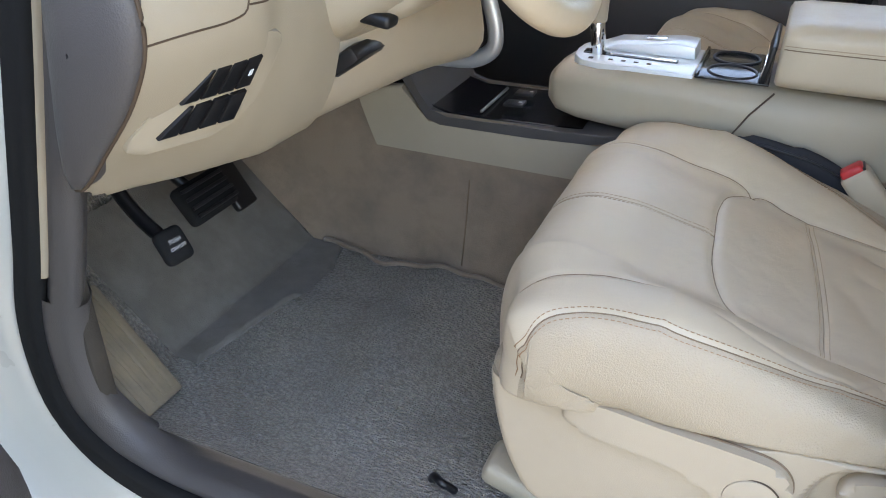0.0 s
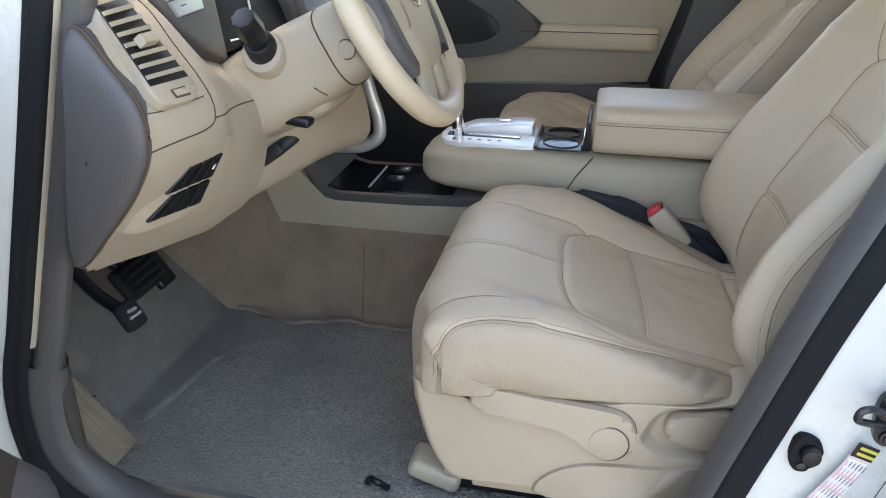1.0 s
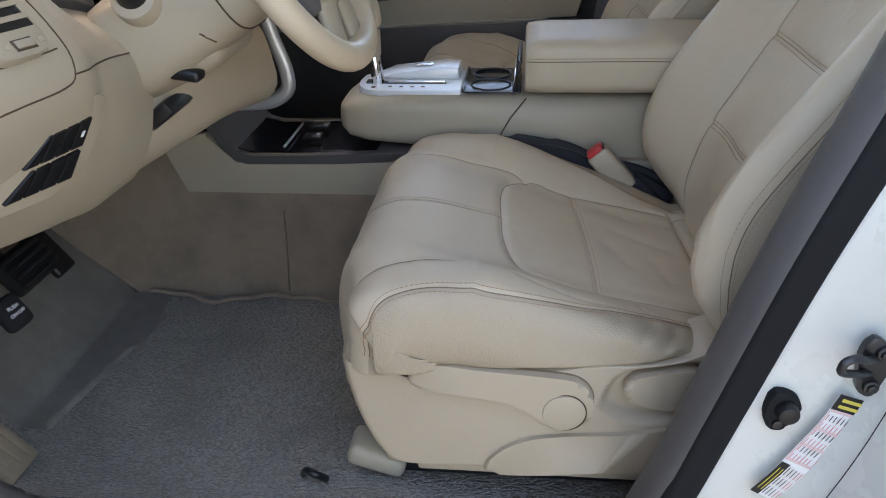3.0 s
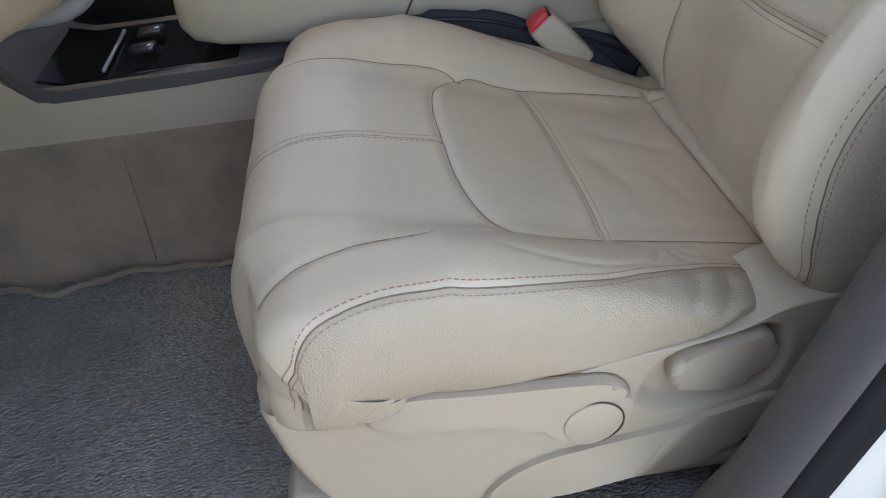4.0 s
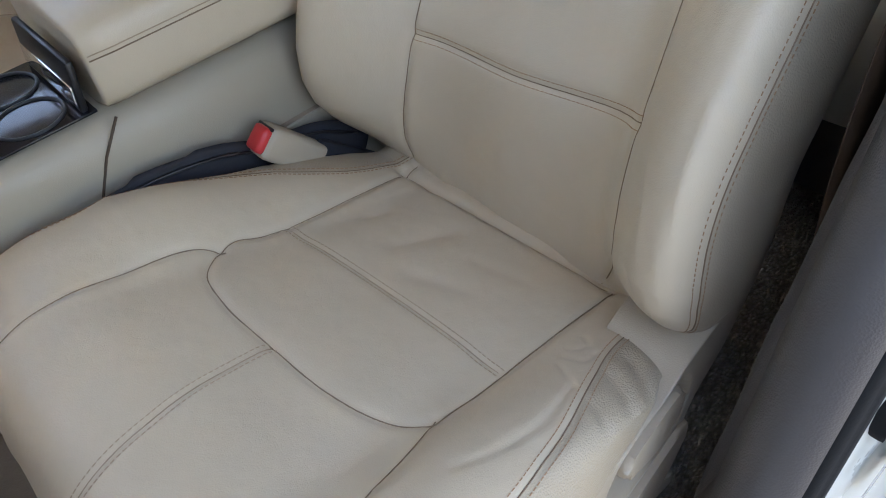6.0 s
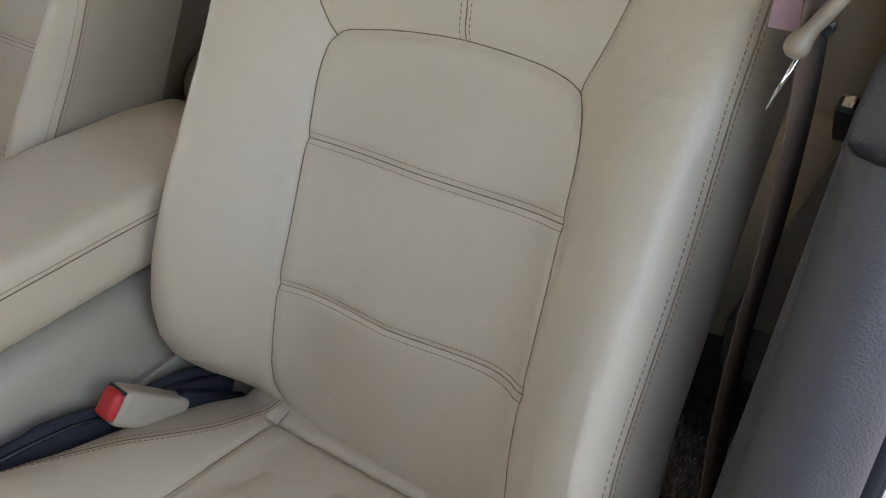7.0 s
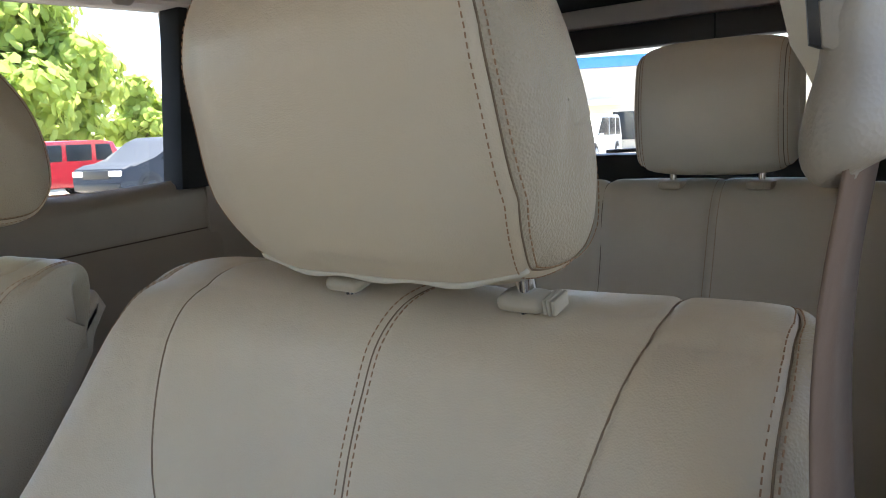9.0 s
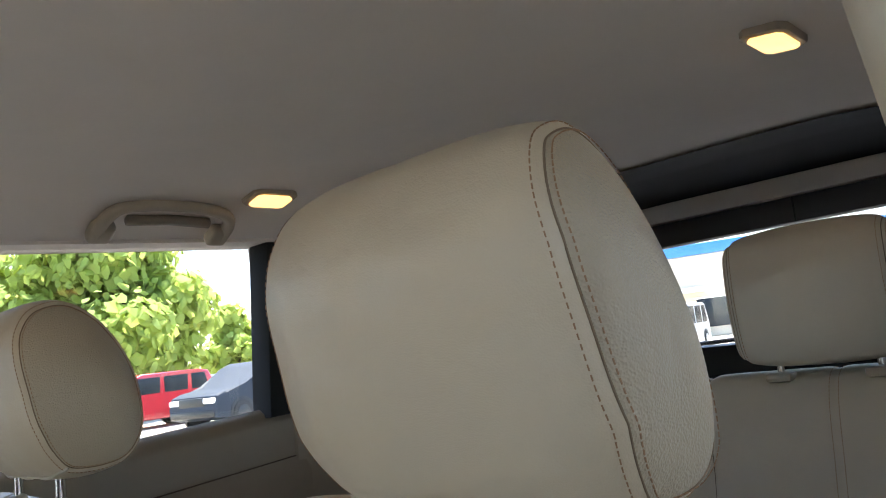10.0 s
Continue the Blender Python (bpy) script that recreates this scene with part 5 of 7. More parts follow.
v, f = tube(curve([(-0.165, -0.452, 0.990), (-0.142, -0.463, 0.981), (-0.115, -0.470, 0.977), (-0.085, -0.472, 0.976)], 20), 0.008, 10, flat=0.7)
arm_ = mesh_part("tilt_lever", v, f, BLACK, col, "black tilt lever")
part("grip", box((0.042, 0.028, 0.016), (-0.078, -0.474, 0.972), 0.006, (0, 8, 0), 3), BLACK, arm_)
part("dark_gap", box((0.072, 0.085, 0.022), (-0.142, -0.428, 0.905), 0.008, (0, -36, 0)), BLACK, col)

wheel = thing("steering_wheel", tuple(HUB), "beige leather steering wheel with grey spoke trim", "steering wheel")
R_ = 0.164


def on_wheel(a, r, d=0.0):
    """A place in the wheel's plane: angle from its right, radius, height towards the driver."""
    return HUB + Vector((0, 1, 0)) * r * math.cos(a) + UPV * r * math.sin(a) + AX * d


angles = np.linspace(0, 2 * math.pi, 120, endpoint=False)
v, f = tube([on_wheel(a, R_, 0.01) for a in angles], [0.0172 + 0.0015 * math.sin(a) ** 2 for a in angles], 20, True, up=tuple(AX))
rim = mesh_part("rim", v, f, LEATHER, wheel, "beige leather rim with wear at the foot")
v, f = tube([on_wheel(a, R_ - 0.0165, 0.014) for a in angles], 0.0010, 5, True, up=tuple(AX))
mesh_part("rim_seam", v, f, SEAM, rim)
hub_ring = []
for d, k in ((-0.03, 0.90), (0.0, 1.0), (0.018, 1.0), (0.030, 0.93), (0.037, 0.75), (0.040, 0.45), (0.041, 0.05)):
    o = []
    for a in np.linspace(0, 2 * math.pi, 48, endpoint=False):
        c, s_ = math.cos(a), math.sin(a)
        rr = 1 / (abs(c / 0.086) ** 3 + abs(s_ / (0.062 if s_ > 0 else 0.100)) ** 3) ** (1 / 3)
        o.append(on_wheel(a, rr * k, d))
    hub_ring.append(o)
v, f = loft(hub_ring)
hub = mesh_part("airbag_cover", v, f, BEIGE, wheel)
part("emblem_back", cyl(on_wheel(radians(90), 0.008, 0.0395), on_wheel(radians(90), 0.008, 0.043), 0.0215, 0.0205, 32, 0.001), STEEL, hub)
v, f = tube([on_wheel(radians(90), 0.008, 0.043) + Vector((0, 1, 0)) * 0.0185 * math.cos(a) + UPV * 0.0215 * math.sin(a) for a in np.linspace(0, 2 * math.pi, 36, endpoint=False)], 0.0030, 8, True, up=tuple(AX))
mesh_part("emblem_ring", v, f, CHROME, hub)
bm = box((0.05, 0.010, 0.003), (0, 0, 0), 0.001)
bmesh.ops.transform(bm, matrix=Matrix.Translation(on_wheel(radians(90), 0.008, 0.0445)) @ Euler((0, radians(66), radians(90))).to_matrix().to_4x4(), verts=bm.verts)
part("emblem_bar", bm, CHROME, hub)
for sgn in (-1, 1):
    rows = []
    for u in np.linspace(0, 1, 14):
        r = 0.060 + (R_ - 0.066) * u
        half = 0.040 - 0.018 * u + 0.012 * u**3
        base = on_wheel(0 if sgn > 0 else math.pi, r, 0.030 - 0.030 * u)
        ring = []
        for a in np.linspace(0, 2 * math.pi, 20, endpoint=False):
            ring.append(base + UPV * (half * math.cos(a) - 0.004) + AX * 0.012 * math.sin(a))
        rows.append(ring)
    v, f = loft(rows)
    mesh_part("spoke", v, f, BEIGE, wheel)
    rows = []
    for u in np.linspace(0, 1, 10):
        a = radians(90 + sgn * (-72 - 62 * u))
        base = on_wheel(a, 0.112 - 0.010 * math.sin(math.pi * u) + 0.012 * u, 0.030 - 0.004 * u)
        way = Vector((0, 1, 0)) * math.cos(a) + UPV * math.sin(a)
        half = 0.007 + 0.012 * math.sin(math.pi * (0.12 + 0.76 * u))
        rows.append([base + way * half - AX * 0.012, base + way * half * 0.8 + AX * 0.003, base - way * half * 0.8 + AX * 0.005, base - way * half - AX * 0.012])
    fast_grid("spoke_trim", np.array(rows), TAUPE, wheel, "dark grey spoke trim")
    rows = []
    for u in np.linspace(0, 1, 14):
        a = radians(-90 + sgn * 22 * (1 - 0.25 * u))
        base = on_wheel(a, 0.055 + (R_ - 0.062) * u, 0.026 - 0.022 * u)
        tdir = Vector((0, 1, 0)) * -math.sin(a) + UPV * math.cos(a)
        rows.append([base + tdir * 0.026 * math.cos(b) + AX * 0.010 * math.sin(b) for b in np.linspace(0, 2 * math.pi, 16, endpoint=False)])
    v, f = loft(rows)
    mesh_part("lower_spoke", v, f, BEIGE, wheel)
v, f = loft([[on_wheel(a, 0.055, -0.06) for a in np.linspace(0, 2 * math.pi, 24, endpoint=False)], [on_wheel(a, 0.06, 0.0) for a in np.linspace(0, 2 * math.pi, 24, endpoint=False)]])
mesh_part("hub_back", v, f, BEIGE, wheel)

# pedals
brake = thing("brake_pedal", (-0.5, -0.36, 0.6), "black rubber brake pedal on a steel arm", "pedal")
part("pad", box((0.022, 0.115, 0.07), (-0.475, -0.365, 0.615), 0.012, (0, -38, 0), 3), RUBBER, brake)
for k in range(4):
    part("pad_rib", box((0.004, 0.10, 0.006), (-0.462 + 0.0095 * (1.5 - k) * -1.0, -0.365, 0.625 + 0.012 * (1.5 - k)), 0.001, (0, -38, 0)), BLACK, brake)
v, f = tube(curve([(-0.485, -0.37, 0.62), (-0.53, -0.38, 0.66), (-0.55, -0.38, 0.75), (-0.53, -0.38, 0.90)], 16), 0.010, 8)
mesh_part("arm", v, f, STEEL, brake)
gas = thing("accelerator_pedal", (-0.52, -0.22, 0.55), "black plastic accelerator pedal", "pedal")
part("pad", box((0.018, 0.055, 0.17), (-0.545, -0.235, 0.60), 0.007, (0, -35, 0), 3), BLACK, gas)
v, f = tube(curve([(-0.575, -0.235, 0.66), (-0.60, -0.235, 0.72), (-0.58, -0.235, 0.85)], 12), 0.009, 8)
mesh_part("arm", v, f, BLACK, gas)
pb = thing("parking_brake_pedal", (-0.34, -0.59, 0.66), "black parking brake pedal with white lettering", "pedal")
PBM = Matrix.Translation((-0.338, -0.588, 0.672)) @ Euler((0, radians(-34), radians(-8))).to_matrix().to_4x4()
bm = box((0.020, 0.043, 0.049), (0, 0, 0), 0.009, (0, 0, 0), 3)
bmesh.ops.transform(bm, matrix=PBM, verts=bm.verts)
part("pad", bm, RUBBER, pb)
v, f = tube(curve([(-0.345, -0.588, 0.675), (-0.39, -0.585, 0.70), (-0.43, -0.58, 0.74), (-0.46, -0.575, 0.82), (-0.47, -0.575, 0.90)], 18), 0.013, 8, flat=0.6, up=(0, 1, 0))
mesh_part("arm", v, f, BLACK, pb)
for k, word in enumerate(("PUSH", "ON\u2022OFF")):
    cu = bpy.data.curves.new("t", "FONT")
    cu.body, cu.size, cu.align_x, cu.align_y = word, 0.0080 if k == 0 else 0.0070, "CENTER", "CENTER"
    ob = bpy.data.objects.new("t", cu)
    me = bpy.data.meshes.new_from_object(ob)
    bpy.data.objects.remove(ob)
    me.transform(PBM @ Matrix.Translation((0.0106, 0, 0.005 - 0.010 * k)) @ Matrix(((0, 0, 1, 0), (1, 0, 0, 0), (0, 1, 0, 0), (0, 0, 0, 1))))
    me.materials.append(LETTER)
    o = new("lettering", me)
    o.parent, o.matrix_parent_inverse = pb, pb.matrix_basis.inverted()

# ---- centre console ----
con = thing("centre_console", (0.15, 0, 0.6), "beige centre console with a pale shift plate", "centre console")
W = 0.098


def console_loft(name, stations, mat, n=36, label="", power=5.0):
    """Rounded-box rings along x: (x, half width, bottom, top)."""
    rings = []
    for x, w, lo, hi in stations:
        c, h = (lo + hi) / 2, (hi - lo) / 2
        o = []
        for a in np.linspace(0, 2 * math.pi, n, endpoint=False):
            k = 1 / (abs(math.cos(a)) ** power + abs(math.sin(a)) ** power) ** (1 / power)
            o.append((x, w * k * math.cos(a), c + h * k * math.sin(a)))
        rings.append(o)
    v, f = loft(rings)
    return mesh_part(name, v, f, mat, con, label)


console_loft("upper_body", [(0.006, 0.035, 0.765, 0.790), (0.012, 0.062, 0.755, 0.802), (0.030, 0.083, 0.742, 0.814), (0.065, 0.094, 0.735, 0.822), (0.13, W, 0.73, 0.826), (0.24, W, 0.72, 0.828), (0.345, W, 0.66, 0.828), (0.40, W, 0.62, 0.826), (0.80, W, 0.60, 0.826)], BEIGE, 44, "beige moulded console body")
for lo_, hi_ in ((-0.104, -0.086), (0.086, 0.104)):
    part("side_skirt", prism([tuple(p) for p in np.vstack([curve([(-0.330, 0.745), (-0.315, 0.70), (-0.285, 0.628), (-0.264, 0.596), (-0.235, 0.585)], 14), [(0.10, 0.580), (0.40, 0.576), (0.80, 0.576), (0.80, 0.72), (0.13, 0.705), (-0.19, 0.695), (-0.235, 0.76)]])], "y", lo_, hi_, 0.006, 3), BEIGE, con, "beige lower console side")
tray = [(-0.255, 0.80), (-0.232, 0.775), (-0.212, 0.735), (-0.190, 0.706), (-0.165, 0.698), (0.0, 0.702), (0.10, 0.706), (0.16, 0.720), (0.16, 0.73), (0.06, 0.722), (-0.15, 0.712), (-0.185, 0.722), (-0.205, 0.755), (-0.23, 0.80)]
part("tray_rim", prism(tray, "y", -0.108, 0.108, 0.004, 2), TAUPE, con, "taupe rim of the storage tray")
part("tray", prism([(-0.32, 0.86), (-0.235, 0.79), (-0.200, 0.728), (-0.15, 0.7145), (0.08, 0.7245), (0.08, 0.66), (-0.32, 0.66)], "y", -0.087, 0.087, 0.002), GLOSS_BLACK, con, "glossy black storage tray")
for y in (-0.03, 0.03):
    part("switch", box((0.035, 0.028, 0.006), (-0.055, y * 1.0, 0.729), 0.002, (0, -4, 0)), BLACK, con)
    part("mark", box((0.006, 0.006, 0.0005), (-0.045, y, 0.7325), 0, (0, -4, 0)), LETTER, con)
v, f = tube([(-0.10, -0.075, 0.7225), (-0.10, 0.06, 0.7225)], 0.0028, 6)
mesh_part("tray_divider", v, f, SILVER, con)
plate_o = [(0.040, 0.0), (0.044, 0.035), (0.060, 0.060), (0.090, 0.071), (0.235, 0.074), (0.235, -0.074), (0.090, -0.071), (0.060, -0.060), (0.044, -0.035)]
plate = part("shift_plate", prism(plate_o, "z", 0.80, 0.8305, 0.003), WHITE_PLATE, con, "pale silver gear selector plate")
part("raised_lid", prism([(0.07, 0.83), (0.10, 0.842), (0.20, 0.852), (0.225, 0.850), (0.228, 0.83)], "y", 0.005, 0.072, 0.004), WHITE_PLATE, plate)
part("lid_button", box((0.034, 0.012, 0.004), (0.160, 0.035, 0.851), 0.002, (0, -5, 0)), CHROME, plate)
part("gate_slot", box((0.15, 0.016, 0.002), (0.130, -0.018, 0.8312), 0.0008), GLOSS_BLACK, plate)
part("gate_edge", box((0.105, 0.005, 0.004), (0.150, -0.018, 0.8318), 0.001), CHROME, plate)
for k in range(4):
    part("gear_mark", box((0.007, 0.005, 0.0008), (0.105 + 0.020 * k, -0.047, 0.8312), 0), SEAM, plate)
for k, (x, y) in enumerate(((0.060, 0.022), (0.058, -0.004), (0.074, -0.05))):
    part("gear_mark", box((0.007, 0.009, 0.0008), (x, y, 0.8312), 0), SEAM if k else GLOSS_BLACK, plate)
cup = part("cup_holder", joined(box((0.105, 0.160, 0.003), (0.290, 0.0, 0.8305), 0.001), box((0.004, 0.155, 0.006), (0.240, 0, 0.833), 0.001)), GLOSS_BLACK, con, "black cup holder")
for y_ in (-0.038, 0.038):
    v, f = tube([(0.288 + 0.035 * math.cos(a), y_ + 0.035 * math.sin(a), 0.8325) for a in np.linspace(0, 2 * math.pi, 40, endpoint=False)], 0.0022, 6, True)
    mesh_part("cup_rim", v, f, CHARCOAL, cup)
lid = part("cup_lid", box((0.008, 0.150, 0.055), (0.336, 0.0, 0.858), 0.003, (0, 8, 0)), BLACK, con, "black flip lid standing open")
part("lid_face", box((0.003, 0.140, 0.022), (0.3305, 0.0, 0.848), 0.001, (0, 8, 0)), CHROME, lid)
arm = thing("armrest", (0.5, 0, 0.83), "beige leather console armrest with a stitched seam", "armrest")


def arm_ring(x, w, lo, hi, power=6.0):
    c, h = (lo + hi) / 2, (hi - lo) / 2
    return [(x, w * math.cos(a) / (abs(math.cos(a)) ** power + abs(math.sin(a)) ** power) ** (1 / power), c + h * math.sin(a) / (abs(math.cos(a)) ** power + abs(math.sin(a)) ** power) ** (1 / power)) for a in np.linspace(0, 2 * math.pi, 48, endpoint=False)]


v, f = loft([arm_ring(0.356, 0.088, 0.842, 0.900), arm_ring(0.348, 0.096, 0.834, 0.913), arm_ring(0.352, 0.101, 0.830, 0.920), arm_ring(0.375, 0.103, 0.829, 0.924), arm_ring(0.55, 0.103, 0.829, 0.926), arm_ring(0.70, 0.102, 0.829, 0.923), arm_ring(0.76, 0.098, 0.831, 0.914), arm_ring(0.78, 0.085, 0.84, 0.900)])
lid = mesh_part("lid", v, f, LEATHER, arm, "beige leather lid")
for sgn in (-1, 1):
    for dz, rr, mm in ((0.0, 0.0008, SEAM_SOFT), (0.005, 0.0006, STITCH_PALE)):
        v, f = tube([(0.352, sgn * 0.1012, 0.890 + dz), (0.375, sgn * 0.1031, 0.890 + dz), (0.55, sgn * 0.1031, 0.891 + dz), (0.74, sgn * 0.1002, 0.888 + dz)], rr, 5)
        mesh_part("seam", v, f, mm, lid)
v, f = tube([(0.352, -0.0985, 0.826), (0.325, -0.0985, 0.79), (0.300, -0.0985, 0.745), (0.285, -0.103, 0.70)], 0.0015, 6)
mesh_part("console_gap", v, f, SEAM, con)
gear = thing("gear_selector", (0.075, -0.018, 0.83), "tan gear selector with a chrome collar", "gear lever")
part("collar", cyl((0.078, -0.018, 0.830), (0.072, -0.018, 0.880), 0.0115, 0.0125, 24, 0.001), CHROME, gear)
part("sleeve", cyl((0.072, -0.018, 0.880), (0.068, -0.018, 0.925), 0.0145, 0.019, 24, 0.002), BEIGE_DARK, gear)
part("knob", box((0.05, 0.042, 0.06), (0.064, -0.018, 0.955), 0.018, (0, -8, 0), 4), LEATHER, gear)
stack = thing("centre_stack", (-0.3, 0, 0.9), "black lower centre dashboard with control buttons", "dashboard")
part("panel", prism([(-0.40, 1.18), (-0.27, 1.17), (-0.16, 1.02), (-0.20, 0.90), (-0.27, 0.80), (-0.42, 0.72)], "y", -0.165, 0.165, 0.008), CHARCOAL, stack)
for k in range(3):
    part("button_row", box((0.01, 0.22, 0.018), (-0.178 - 0.018 * k, 0.0, 0.965 - 0.032 * k), 0.004, (0, 30, 0)), BLACK, stack)

# ---- roof, doors and windows ----
roof = thing("ceiling", (1.0, 0, 1.6), "beige fabric headliner with two lit lamps", "headliner", kind="structure")


def roof_z(x, y):
    return np.interp(x, [-0.35, -0.05, 0.3, 1.4, 2.15, 2.42], [1.45, 1.56, 1.645, 1.680, 1.680, 1.652]) - 0.070 * np.minimum(abs(y) / 0.62, 1.10) ** 4


xs, ys = np.linspace(-0.12, 2.42, 90), np.linspace(-0.73, 0.632, 60)
fast_grid("headliner", np.array([[(x, y, roof_z(x, y)) for y in ys] for x in xs]), HEADLINER, roof)
# unseen roof sheet, overhung at +y to keep sun off the passenger cushion
fast_grid("outer_skin", np.array([[(x, y, roof_z(x, y * 0.85) + 0.06) for y in np.linspace(-0.80, 0.88, 30)] for x in np.linspace(-0.2, 2.55, 30)]), PAINT, roof)
panel = thing("ceiling", (1.9, 0, 1.6), "dark fabric rear roof panel", "headliner", kind="structure")
px_, py_ = np.linspace(2.0, 2.405, 30), np.linspace(-0.60, 0.60, 40)
fast_grid("roof_panel", np.array([[(x, y, roof_z(x, y) - 0.006) for y in py_] for x in px_]), SHADE, panel)
for xl, y in ((1.461, -0.386), (1.312, 0.468)):
    zc = float(roof_z(xl, y))
    lamp = thing("dome_lamp", (xl, y, zc), "lit warm ceiling lamp in a beige bezel", "lamp", "ceiling lamps")
    hx, hy = 0.040, 0.024
    shape = [(xl + hx * cx, y + hy * cy) for cx, cy in ((-1, -0.7), (-0.75, -1), (0.75, -1), (1, -0.7), (1, 0.7), (0.75, 1), (-0.75, 1), (-1, 0.7))]
    slope = Matrix.Translation((xl, y, zc)) @ Euler((math.atan(-0.34 * (y / 0.62) ** 3 / 0.62), 0, 0)).to_matrix().to_4x4() @ Matrix.Translation((-xl, -y, -zc))
    for nm, grow, lo_, hi_, mt in (("bezel", 1.18, zc - 0.010, zc + 0.008, BEIGE_DARK), ("lens", 0.92, zc - 0.015, zc - 0.009, LAMP_GLOW)):
        bm = prism([(xl + (a - xl) * grow, y + (b_ - y) * grow) for a, b_ in shape], "z", lo_, hi_, 0.003)
        bmesh.ops.transform(bm, matrix=slope, verts=bm.verts)
        part(nm, bm, mt, lamp)
for y in (0.585, -0.585):
    handle = thing("grab_handle", (1.15, y, 1.6100), "beige folded grab handle on the roof rail", "grab handle", "grab handles")
    s_ = 1 if y > 0 else -1
    v, f = tube(curve([(1.045, y + s_ * 0.004, 1.5960), (1.042, y - s_ * 0.03, 1.6100), (1.056, y - s_ * 0.066, 1.6280), (1.095, y - s_ * 0.078, 1.6335), (1.16, y - s_ * 0.080, 1.6350), (1.222, y - s_ * 0.074, 1.6315), (1.262, y - s_ * 0.056, 1.6230), (1.274, y - s_ * 0.025, 1.6080), (1.270, y + s_ * 0.004, 1.5960)], 50), [0.0105 + 0.0025 * abs(2 * k / 49 - 1) ** 2 for k in range(50)], 12)
    mesh_part("grip", v, f, BEIGE_DARK, handle)
    for x in (1.050, 1.266):
        part("mount", box((0.040, 0.045, 0.026), (x, y - s_ * 0.008, 1.6020), 0.009, (-s_ * 28, 0, 0), 3), BEIGE_DARK, handle)
    # solid bar in darkened beige stands in for the shade behind the grip
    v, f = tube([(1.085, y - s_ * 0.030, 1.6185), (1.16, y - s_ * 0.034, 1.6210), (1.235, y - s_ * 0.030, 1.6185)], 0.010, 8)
    mesh_part("recess", v, f, BEIGE_SHADED, handle, "darkened bar standing for the shade behind the grip")


def wall_panel(name, outline, y0, y1, mat, parent, label="", r=0.006):
    return part(name, prism(outline, "y", min(y0, y1), max(y0, y1), r, 2), mat, parent, label)


# passenger door
pd = thing("door_1", (0.1, 0.70, 0.45), "beige front passenger door panel with padded armrest", "car door", kind="structure")
wall_panel("upper_panel", [(-0.42, 0.80), (-0.05, 0.785), (0.20, 0.795), (0.475, 0.805), (0.52, 0.95), (0.575, 1.14), (-0.42, 1.16)], 0.690, 0.740, BEIGE, pd, "beige upper door panel")
wall_panel("pocket", [(-0.45, 0.42), (0.42, 0.42), (0.47, 0.60), (0.485, 0.80), (0.20, 0.790), (-0.05, 0.780), (-0.45, 0.795)], 0.675, 0.745, TAUPE, pd, "taupe lower door pocket")
for lo_, hi_, x0 in ((0.888, 0.956, 0.115),):
    rings = []
    for x, k in ((x0, 0.3), (x0 + 0.006, 0.8), (x0 + 0.03, 1.0), (0.46, 1.0), (0.488, 0.85), (0.494, 0.3)):
        o = []
        for a in np.linspace(0, 2 * math.pi, 28, endpoint=False):
            kk = 1 / (abs(math.cos(a)) ** 4 + abs(math.sin(a)) ** 4) ** 0.25
            o.append((x, 0.689 + 0.026 * k * kk * math.cos(a), (lo_ + hi_) / 2 + (hi_ - lo_) / 2 * (0.6 + 0.4 * k) * kk * math.sin(a)))
        rings.append(o)
    v, f = loft(rings)
    rest_pad = mesh_part("armrest_pad", v, f, LEATHER, pd, "padded beige leather armrest")
    v, f = tube([(0.128, 0.6355, 0.938), (0.17, 0.6362, 0.941), (0.46, 0.6362, 0.943), (0.488, 0.642, 0.943)], 0.0013, 5)
    mesh_part("seam", v, f, SEAM, rest_pad)
wall_panel("pull_trim", [tuple(q) for q in curve([(-0.40, 1.14), (-0.10, 1.125), (0.02, 1.075), (0.12, 1.00), (0.178, 0.945), (0.150, 0.915), (0.10, 0.885), (0.0, 0.860), (-0.12, 0.850), (-0.40, 0.86)], 60, True)[:-1]], 0.655, 0.70, TAUPE, pd, "dark taupe pull handle trim", 0.012)
wall_panel("pull_recess", [tuple(q) for q in curve([(-0.36, 1.06), (-0.12, 1.05), (0.00, 1.00), (0.065, 0.945), (0.04, 0.915), (-0.05, 0.895), (-0.36, 0.90)], 40, True)[:-1]], 0.648, 0.657, CHARCOAL, pd, "black recess", 0.003)
v, f = tube(curve([(-0.20, 0.652, 1.125), (-0.08, 0.650, 1.112), (0.02, 0.650, 1.060), (0.055, 0.650, 1.035)], 24), 0.014, 8, flat=0.4, up=(0, 1, 0))
mesh_part("silver_accent", v, f, SILVER, pd, "satin silver accent strip")
part("door_handle", box((0.085, 0.02, 0.028), (0.085, 0.683, 1.095), 0.009, (0, 4, 0), 3), CHROME, pd, "chrome inner door handle")
v, f = tube([(0.02, 0.689, 1.05), (0.20, 0.689, 1.085), (0.55, 0.689, 1.098)], 0.0018, 6)
mesh_part("panel_seam", v, f, SEAM, pd)
# middle pillar of the far side
fp = thing("wall_north", (0.6, 0.70, 0.42), "taupe pillar and roof rails of the far side", "car body", kind="structure")
wall_panel("pillar_cover", [(0.475, 0.42), (0.70, 0.42), (0.735, 0.80), (0.80, 1.15), (0.855, 1.60), (0.715, 1.60), (0.60, 1.15), (0.525, 0.85), (0.49, 0.60)], 0.665, 0.76, TAUPE, fp, "taupe pillar trim", 0.012)
